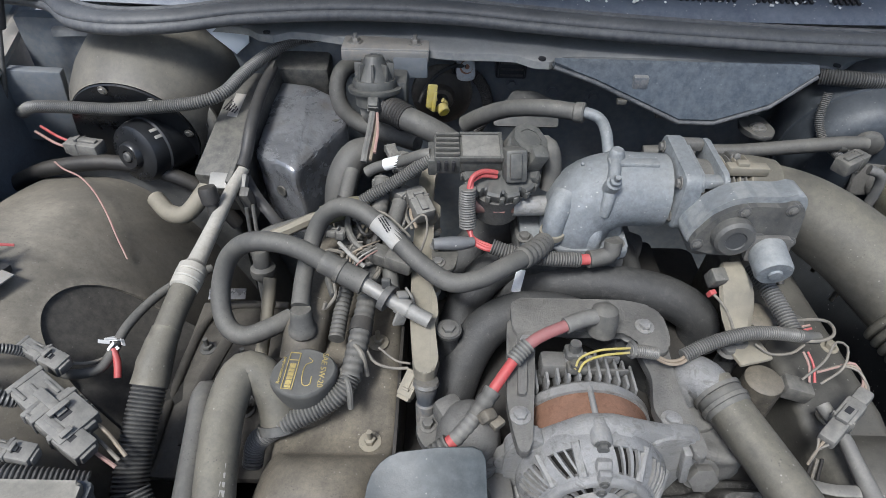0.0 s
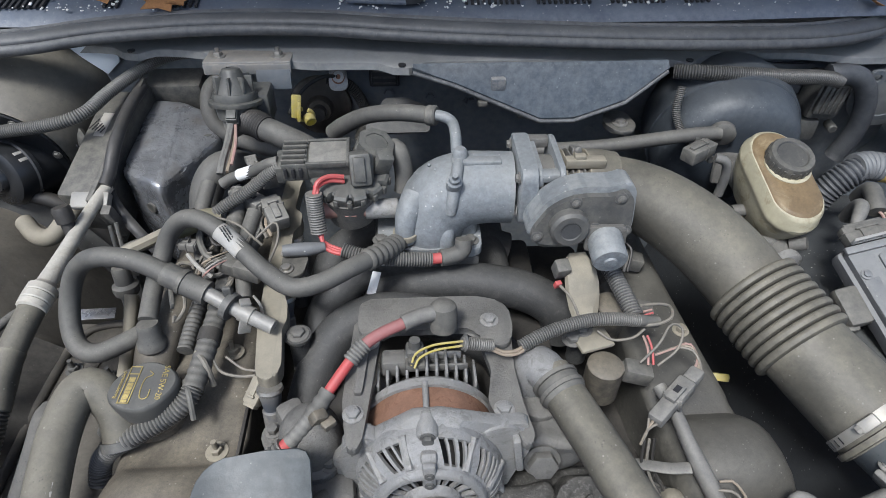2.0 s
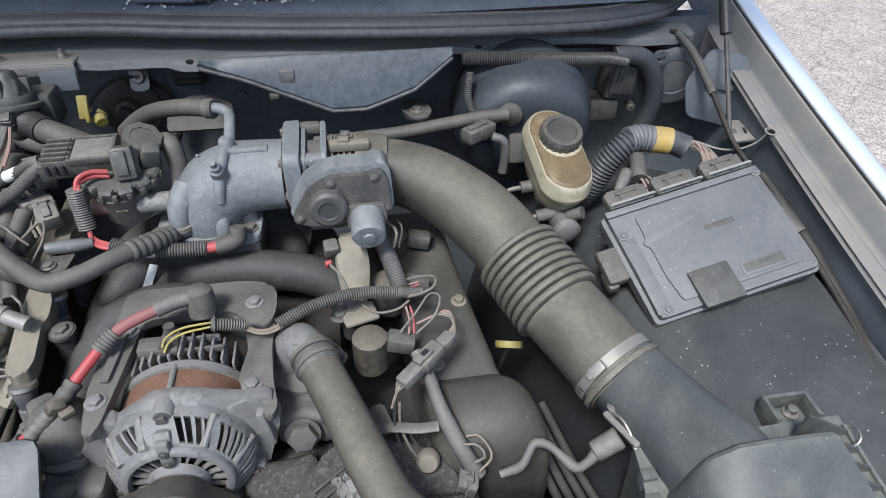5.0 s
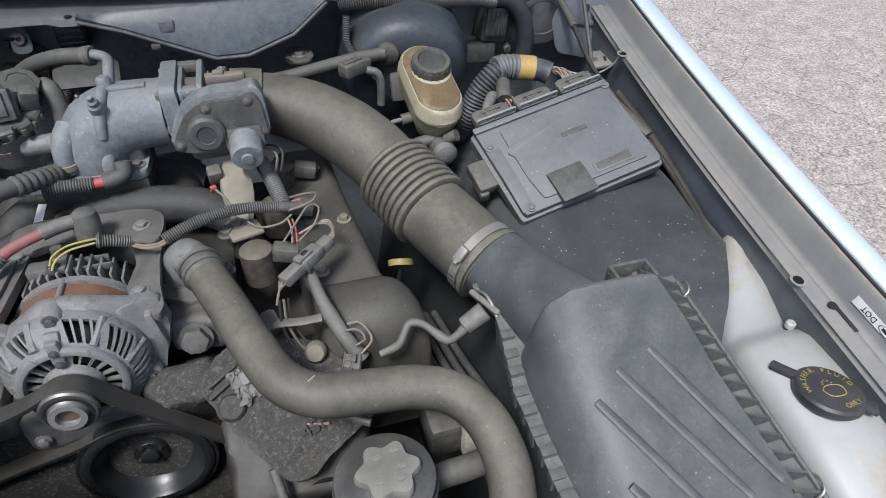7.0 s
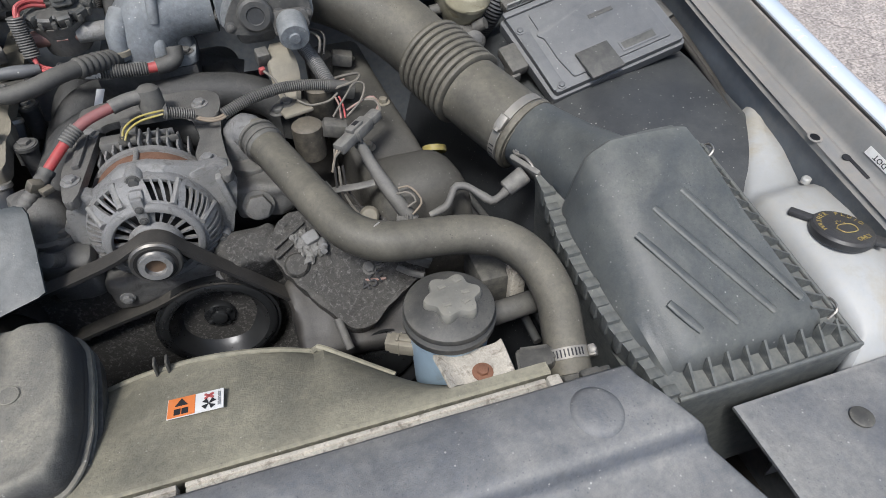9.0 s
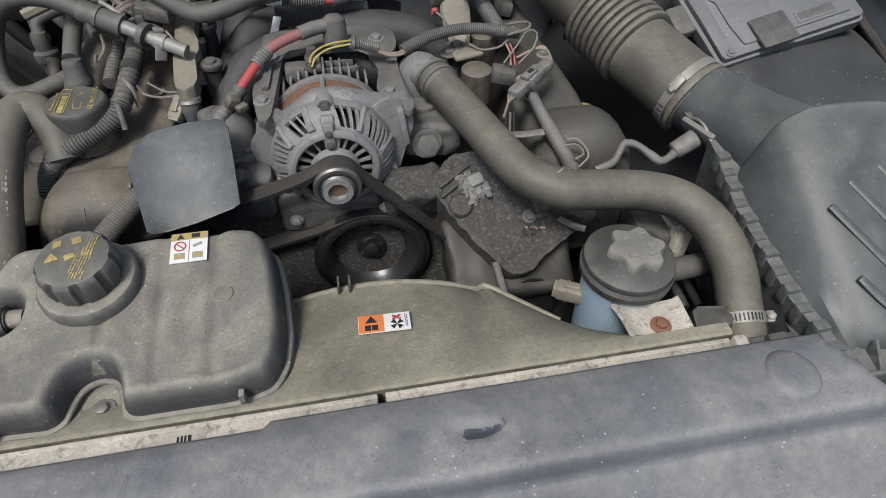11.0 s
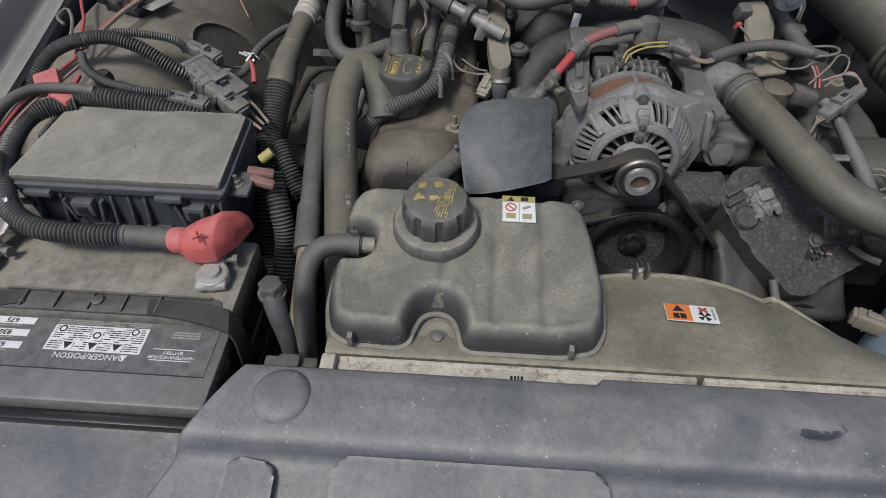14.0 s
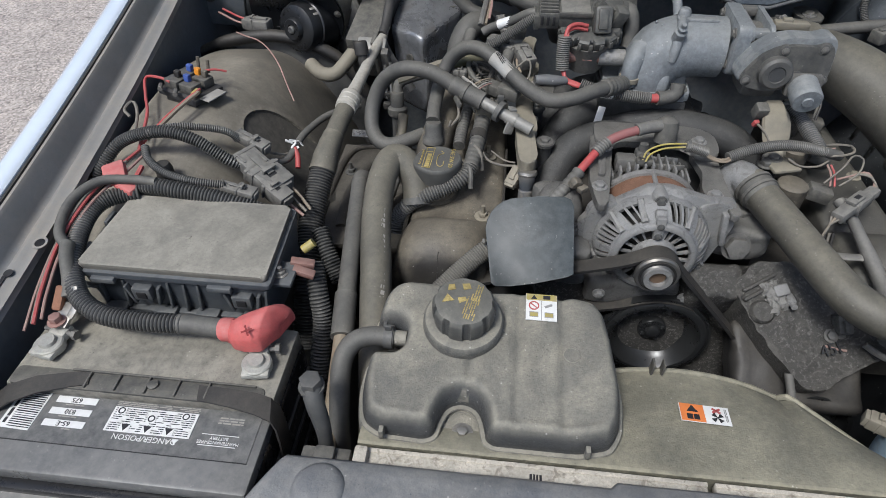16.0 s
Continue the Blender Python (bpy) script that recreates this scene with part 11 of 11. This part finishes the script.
# red feed behind the valve
rf = thing("red_feed", (0.03, 0.56, 0.95), "red wires in ribbed sleeves beside the exhaust valve", "wires")
for k in range(2):
    part("wire", sweep([(0.062, 0.592, 1.014 - 0.006 * k), (0.045, 0.588, 1.018 - 0.006 * k), (0.032, 0.578, 1.016 - 0.005 * k), (0.028 + 0.003 * k, 0.57, 1.004)], 0.003, 8, 0.005), RED_WIRE, rf)
part("sleeve", sweep([(0.027, 0.571, 1.006), (0.027, 0.567, 0.985), (0.029, 0.558, 0.957)], 0.0095, 14, ridge=(0.0033, 0.00102)), LOOM, rf)
for k in range(3):
    part("wire", sweep([(0.027 + 0.002 * k, 0.558, 0.96), (0.036, 0.548 - 0.003 * k, 0.948), (0.052, 0.54 - 0.004 * k, 0.945), (0.066, 0.535, 0.943)], 0.0028, 8, 0.005), RED_WIRE, rf)
part("sleeve", sweep([(0.058, 0.537, 0.945), (0.075, 0.532, 0.942), (0.092, 0.53, 0.94)], 0.0088, 14, ridge=(0.0033, 0.00102)), LOOM, rf)
part("white_tape", sweep([(0.088, 0.53, 0.94), (0.098, 0.529, 0.939), (0.108, 0.529, 0.938)], 0.0095, 14), WHITE_LABEL, rf)
part("sleeve", sweep([(0.10, 0.529, 0.938), (0.13, 0.53, 0.934), (0.165, 0.533, 0.93)], 0.0085, 14, ridge=(0.0033, 0.00102)), LOOM, rf)
part("red_tip", sweep([(0.163, 0.533, 0.93), (0.17, 0.534, 0.93), (0.178, 0.535, 0.93)], 0.007, 12), RED_WIRE, rf)
part("plug_boot", sweep([(0.176, 0.535, 0.93), (0.19, 0.538, 0.93), (0.203, 0.54, 0.936), (0.205, 0.546, 0.95)], 0.0108, 14), RUBBER, rf)
part("grey_boot", sweep([(-0.012, 0.53, 0.953), (0.005, 0.533, 0.952), (0.02, 0.536, 0.95), (0.036, 0.541, 0.948)], 0.008, 14, radii=[0.007, 0.0085, 0.0085, 0.006]), ECU, rf, "pale grey boot")
hose("module_harness", [(-0.10, 0.64, 0.975), (-0.085, 0.64, 0.984), (-0.055, 0.63, 1.0), (-0.03, 0.618, 1.018), (-0.018, 0.616, 1.022)], 0.0072, "grey taped harness into the valve module", RUBBER, "harness")
solo("white_band", sweep([(-0.075, 0.637, 0.99), (-0.065, 0.634, 0.995), (-0.055, 0.631, 1.0)], 0.0078, 14), WHITE_LABEL, "white tape band on the harness", "tape")
hose("module_harness", [(-0.115, 0.595, 0.952), (-0.09, 0.602, 0.968), (-0.06, 0.609, 0.985), (-0.03, 0.612, 1.008), (-0.015, 0.612, 1.02)], 0.0072, "corrugated sleeve into the valve module", LOOM, "harness", ridge=(0.0031, 0.00102))
plug((-0.05, 0.665, 0.97), (0.024, 0.04, 0.02), (0, 10, 35))
plug((-0.03, 0.60, 0.955), (0.026, 0.04, 0.022), (15, 0, 25))
plug((-0.06, 0.575, 0.935), (0.022, 0.036, 0.02), (15, 0, -20))
hose("harness_branch", [(-0.055, 0.60, 0.96), (-0.062, 0.57, 0.945), (-0.066, 0.54, 0.925), (-0.06, 0.50, 0.905)], 0.0095, "dusty harness branch behind the rail", RUBBER, "harness")
hose("harness_branch", [(-0.12, 0.65, 0.97), (-0.125, 0.62, 0.955), (-0.128, 0.59, 0.935), (-0.12, 0.56, 0.915)], 0.010, "dusty harness branch on the valve cover", RUBBER, "harness")
rnd = random.Random(12)
tangle = thing("wire_tangle", (-0.09, 0.57, 0.93), "tangle of thin dusty wires over the valve cover", "wires")
for k in range(12):
    x, y, z = rnd.uniform(-0.13, -0.05), rnd.uniform(0.50, 0.62), rnd.uniform(0.92, 0.955)
    pts = [(x, y, z)]
    for j in range(3):
        pts.append((pts[-1][0] + rnd.uniform(-0.022, 0.022), pts[-1][1] + rnd.uniform(-0.03, 0.015), pts[-1][2] + rnd.uniform(-0.015, 0.012)))
    part("wire", sweep(pts, rnd.uniform(0.0016, 0.0038), 7, 0.005), rnd.choice([WIRE_GREY, RUBBER, RUBBER_DARK, WIRE_GREY]), tangle)

# wires that can be told apart over the left bank
wires("bank_wires", [([(-0.1498, 0.5807, 0.955), (-0.1075, 0.5833, 0.965), (-0.0714, 0.5695, 0.965), (-0.0503, 0.5551, 0.955), (-0.0404, 0.5512, 0.945)], 0.0016, WIRE_GREY),
                     ([(-0.1181, 0.5874, 0.95), (-0.1162, 0.56, 0.95), (-0.103, 0.5348, 0.945), (-0.0822, 0.5256, 0.94)], 0.0042, RUBBER),
                     ([(-0.1158, 0.5769, 0.945), (-0.0965, 0.5705, 0.955), (-0.0786, 0.5606, 0.95), (-0.084, 0.5407, 0.94)], 0.0048, RUBBER_DARK),
                     ([(-0.0438, 0.6053, 0.955), (-0.0478, 0.5886, 0.95), (-0.0386, 0.5709, 0.94)], 0.0022, WIRE_GREY), ([(-0.0388, 0.6054, 0.955), (-0.0415, 0.5887, 0.95), (-0.0331, 0.5732, 0.94)], 0.0022, WIRE_TAN),
                     ([(-0.2302, 0.5499, 0.93), (-0.1908, 0.5654, 0.94), (-0.162, 0.5817, 0.945), (-0.1307, 0.5872, 0.95)], 0.0075, RAIL_STEEL)], "dusty wires and loops crossing the valve cover")
wires("sensor_tails", [([(-0.077 + 0.0006 * k, 0.5423 - 0.005 * k, 0.945), (-0.0884 + 0.0007 * k, 0.5294 - 0.006 * k, 0.95), (-0.1016 + 0.001 * k, 0.5248 - 0.0078 * k, 0.945), (-0.1074 + 0.0005 * k, 0.5164 - 0.004 * k, 0.93)], 0.001, (WIRE_TAN, WIRE_GREY, TAG_GREY, WIRE_PINK)[k]) for k in range(4)], "pale wires fanning from the rail sensor")
lock_connector((-0.141, 0.556, 0.946), (-0.118, 0.552, 0.946), 0.014, 0.012, "small dusty ribbed connector on the valve cover")
lock_connector((-0.088, 0.64, 0.962), (-0.045, 0.61, 0.958), 0.022, 0.018, "dusty black connector among the bank wires")
lock_connector((-0.075, 0.70, 0.975), (-0.058, 0.66, 0.965), 0.018, 0.014, "dusty black connector below the corrugated hose")
solo("cable_tie", sweep([(-0.1233, 0.5319, 0.95), (-0.1054, 0.5095, 0.95), (-0.0913, 0.5032, 0.94)], 0.0026, 8, 0.004), TAG_GREY, "pale cable tie tail over the valve cover", "cable tie")
for k, (x, y, z) in enumerate(((-0.092, 0.44, 0.896), (-0.088, 0.485, 0.904), (-0.085, 0.535, 0.915))):
    solo("harness_tape", hoop(0.0118, 0.0132, 0.016, aim((x, y, z), (x + 0.003, y + 0.04, z + 0.008)), 18), (RUBBER_DARK, RAIL_STEEL, RUBBER_DARK)[k], "band of tape round the engine harness", "tape", "harness tape bands")

# ---- right bank: plugs and wires over the valve cover ----
rc = thing("harness_connector", (0.41, 0.34, 0.88), "long pale grey joint connector with wires", "connector")
cmx = pose(0.408, 0.338, 0.897, -6, -6, 40)
part("shell", placed(join(box((-0.016, 0, 0), (0.036, 0.017, 0.014), 0.003), box((0.012, 0, 0.001), (0.034, 0.02, 0.016), 0.003), box((0.004, 0.0, 0.0095), (0.024, 0.012, 0.006), 0.0015), box((-0.001, 0, 0), (0.003, 0.022, 0.018), 0.001)), cmx), DUSTY_PLASTIC, rc)
part("latch_slot", placed(box((0.007, 0.0, 0.0126), (0.009, 0.006, 0.001), 0), cmx), BLACK_INK, rc)
part("end_cap", placed(box((0.04, 0, 0), (0.02, 0.016, 0.013), 0.003), cmx), DUSTY_PLASTIC, rc)
for k in range(3):
    part("wire", sweep([tuple(cmx @ Vector((0.048, 0.004 * k - 0.004, 0))), (0.452, 0.38 + 0.004 * k, 0.902), (0.448, 0.395 + 0.005 * k, 0.906), (0.432, 0.402, 0.904), (0.41, 0.40, 0.895)], 0.0016, 6, 0.006), (WIRE_GREY, WIRE_TAN, WIRE_PINK)[k], rc)
    part("wire", sweep([tuple(cmx @ Vector((-0.034, 0.005 * k - 0.004, 0))), (0.376, 0.312, 0.885), (0.37, 0.305, 0.87)], 0.0015, 6, 0.006), (WIRE_GREY, WIRE_TAN, WIRE_GREY)[k], rc)
hose("bank_harness", [(0.405, 0.365, 0.885), (0.415, 0.335, 0.878), (0.42, 0.31, 0.87), (0.428, 0.285, 0.858), (0.44, 0.262, 0.84), (0.455, 0.245, 0.815)], 0.008, "taped dusty harness bending down the front", DUSTY_PLASTIC, "harness", radii=[0.0075, 0.0072, 0.0078, 0.0095, 0.0092, 0.0105])
wires("bank_wires", [([(0.44, 0.262, 0.85), (0.455, 0.258, 0.852), (0.462, 0.248, 0.845), (0.45, 0.245, 0.84)], 0.0016, WIRE_GREY), ([(0.445, 0.27, 0.852), (0.46, 0.268, 0.852), (0.47, 0.25, 0.84), (0.455, 0.24, 0.83)], 0.0014, WIRE_TAN),
                     ([(0.395, 0.43, 0.912), (0.415, 0.425, 0.918), (0.435, 0.435, 0.918), (0.44, 0.455, 0.915), (0.425, 0.462, 0.912), (0.40, 0.46, 0.91)], 0.0019, WIRE_GREY),
                     ([(0.385, 0.455, 0.905), (0.40, 0.452, 0.908), (0.42, 0.455, 0.91)], 0.0014, WIRE_PINK), ([(0.385, 0.45, 0.905), (0.40, 0.446, 0.908), (0.42, 0.45, 0.91)], 0.0014, RED_WIRE),
                     ([(0.40, 0.42, 0.905), (0.402, 0.405, 0.90), (0.40, 0.39, 0.89)], 0.0014, WIRE_PINK), ([(0.405, 0.42, 0.905), (0.407, 0.405, 0.90), (0.406, 0.39, 0.89)], 0.0014, RED_WIRE),
                     ([(0.39, 0.39, 0.895), (0.41, 0.40, 0.915), (0.428, 0.42, 0.922), (0.44, 0.415, 0.92), (0.43, 0.395, 0.91), (0.408, 0.385, 0.895)], 0.0014, WIRE_GREY),
                     ([(0.35, 0.43, 0.905), (0.365, 0.42, 0.90), (0.39, 0.422, 0.90), (0.405, 0.43, 0.905)], 0.0016, WIRE_GREY)], "looped grey and red wires over the dusty valve cover")
lock_connector((0.432, 0.238, 0.822), (0.452, 0.232, 0.818), 0.024, 0.018, "pinkish dusty connector at the end of the taped harness")
solo("harness_strap", sweep([(0.352, 0.30, 0.842), (0.372, 0.294, 0.85), (0.395, 0.285, 0.856), (0.418, 0.283, 0.858)], 0.0065, 10, 0.006, squash=0.35), DUSTY_PLASTIC, "flat grey strap holding the harness", "strap")
solo("stay_plate", prism(rounded([(0.345, 0.335), (0.362, 0.34), (0.372, 0.305), (0.352, 0.30)], 0.004), 0.822, 0.834, 0.003), ALLOY_DULL, "small dull bracket beside the hose", "bracket")
solo("cover_gasket", sweep([(0.372, 0.275, 0.81), (0.38, 0.262, 0.802), (0.40, 0.25, 0.795), (0.42, 0.238, 0.79)], 0.003, 8, 0.006), ALLOY, "bright worn edge of the front cover", "edge")
for k in range(3):
    solo("loose_wire", sweep([(0.374 + 0.005 * k, 0.308, 0.875), (0.372 + 0.006 * k, 0.295, 0.85), (0.378 + 0.008 * k, 0.282, 0.828), (0.392 + 0.006 * k, 0.27, 0.812)], 0.0017, 6, 0.006), (RUBBER_DARK, WIRE_GREY, RUBBER_DARK)[k], "thin wire dropping from the joint connector", "wire", "bank wire drops")
solo("core_plug", lathe([(0.013, 0), (0.013, 0.01), (0.010, 0.014), (0.001, 0.015)], aim((0.405, 0.272, 0.815), (0.40, 0.245, 0.835)), 20), RAIL_STEEL, "tan domed plug on the front cover", "plug")
hose("wiring_sleeve", [(0.378, 0.535, 0.925), (0.386, 0.505, 0.92), (0.392, 0.475, 0.915), (0.398, 0.445, 0.908)], 0.0098, "corrugated sleeve behind the throttle", LOOM, "wiring sleeve", ridge=(0.0037, 0.00119))
wires("throttle_wires", [([(0.314, 0.487, 0.925), (0.325, 0.475, 0.918), (0.332, 0.462, 0.908), (0.335, 0.45, 0.90)], 0.0018, WIRE_GREY), ([(0.36, 0.53, 0.94), (0.385, 0.53, 0.95), (0.40, 0.515, 0.945), (0.395, 0.50, 0.93)], 0.002, WIRE_GREY),
                         ([(0.36, 0.535, 0.935), (0.388, 0.54, 0.948), (0.408, 0.525, 0.945), (0.402, 0.505, 0.925)], 0.0018, RUBBER_DARK)], "thin wires round the throttle motor")
dip = thing("oil_dipstick", (0.556, 0.481, 0.70), "yellow ring handle of the oil dipstick beside the engine", "dipstick")
part("handle", lathe([(0.012, -0.005), (0.02, -0.005), (0.021, 0.0), (0.02, 0.005), (0.012, 0.005)], pose(0.556, 0.481, 0.741, -48, 0, -12), 24), YELLOW, dip)
part("blade", rod((0.556, 0.481, 0.738), (0.54, 0.50, 0.60), 0.003, n=8), STEEL, dip)
for k in range(4):
    hose("side_pipe", [(0.545 + 0.014 * k, 0.40, 0.70), (0.56 + 0.014 * k, 0.30, 0.70), (0.575 + 0.016 * k, 0.20, 0.70), (0.58 + 0.02 * k, 0.10, 0.69)], 0.006, "thin dark pipe low beside the engine", STEEL_DARK, "pipe")
hose("sensor_lead", [(0.58, 0.234, 0.843), (0.568, 0.226, 0.842), (0.554, 0.222, 0.841), (0.543, 0.232, 0.846), (0.53, 0.246, 0.851), (0.516, 0.251, 0.851), (0.508, 0.244, 0.845), (0.498, 0.236, 0.835), (0.476, 0.234, 0.828)], 0.0082, "taped lead from the air flow sensor", DUSTY_PLASTIC, "wire", radii=[0.0066, 0.0048, 0.0062, 0.0045, 0.0058, 0.0046, 0.0056, 0.0044])

# small wires on the front cover
wires("front_cover_wires", [([(0.42, 0.195, 0.79), (0.435, 0.185, 0.785), (0.45, 0.175, 0.785)], 0.0045, LOOM), ([(0.375, 0.205, 0.772), (0.39, 0.20, 0.772), (0.405, 0.195, 0.775)], 0.0016, WIRE_PINK),
                            ([(0.435, 0.215, 0.81), (0.45, 0.20, 0.808), (0.462, 0.185, 0.80)], 0.0022, WIRE_GREY), ([(0.455, 0.21, 0.812), (0.468, 0.20, 0.815), (0.474, 0.188, 0.805)], 0.0018, YELLOW)], "short taped wires on the front cover")
plug((0.45, 0.195, 0.80), (0.02, 0.03, 0.016), (20, 0, 70))
plug((0.402, 0.225, 0.79), (0.02, 0.024, 0.02), (40, 0, 10), "dark plug on the crank sensor", PLASTIC)
hose("coolant_bypass", [(0.25, 0.29, 0.80), (0.275, 0.272, 0.795), (0.31, 0.27, 0.80), (0.335, 0.28, 0.805)], 0.0075, "thin dusty bypass pipe on the front cover", RUBBER, "pipe")

# ---- cowl litter and wiper ----
wp = thing("windscreen_wiper", (0.12, 0.93, 1.12), "black wiper and pivot on the cowl panel", "wiper")
part("arm", sweep([(-0.02, 0.955, 1.135), (0.06, 0.94, 1.135), (0.12, 0.925, 1.13), (0.165, 0.915, 1.125)], 0.011, 12, squash=0.6), PLASTIC_CLEAN, wp)
part("pivot", lathe([(0.024, -0.01), (0.024, 0.008), (0.018, 0.014), (0.001, 0.015)], pose(0.15, 0.925, 1.122, 10), 24), PLASTIC_CLEAN, wp)
part("guard", box((0.10, 0.915, 1.112), (0.09, 0.02, 0.006), 0.002, (10, 0, -8)), COWL_PLASTIC, wp)


def leaf(at, size, rot, seed):
    r = random.Random(seed)
    pts = []
    for k in range(11):
        a = 2 * math.pi * k / 11
        q = size * (0.45 + 0.55 * (k % 2)) * r.uniform(0.8, 1.1)
        pts.append((q * math.cos(a), q * 0.7 * math.sin(a)))
    bm = prism(pts, 0, 0.0008, 0)
    bmesh.ops.triangulate(bm, faces=bm.faces[:])
    for v in bm.verts:
        v.co.z += 0.25 * abs(v.co.x) + 0.15 * v.co.y
    return solo("dry_leaf", placed(bm, pose(*at, *rot)), LEAF, "curled dry brown leaf on the cowl panel", "leaf", "dry leaves")


leaf((-0.215, 0.905, 1.112), 0.04, (15, 10, 20), 1)
leaf((-0.19, 0.915, 1.115), 0.03, (10, -12, 80), 2)
leaf((-0.30, 0.92, 1.112), 0.018, (0, 20, 10), 3)
leaf((-0.62, 0.93, 1.10), 0.05, (10, 0, 40), 4)
leaf((-0.575, 0.905, 1.105), 0.035, (25, 15, 100), 6)
leaf((0.865, 0.905, 1.105), 0.03, (20, 10, 70), 5)
rnd = random.Random(9)
litter = bmesh.new()
for k in range(160):
    x = rnd.choice([rnd.gauss(0.55, 0.16), rnd.gauss(0.2, 0.1), rnd.gauss(-0.33, 0.05)])
    y = 0.90 + rnd.random() ** 2 * 0.07 + 0.05 * max(0.0, abs(x - 0.15) - 0.45)
    if -0.7 < x < 1.0:
        q = rnd.uniform(0.001, 0.0035)
        litter = join(litter, box((x, y, 1.104 + 0.18 * (y - 0.90)), (q * rnd.uniform(1, 2), q, q * 0.6), 0, (rnd.uniform(-30, 30), rnd.uniform(-30, 30), rnd.uniform(0, 180))))
solo("cowl_grit", litter, WHITE_LABEL, "pale grit scattered along the cowl panel", "grit", kind="stuff")
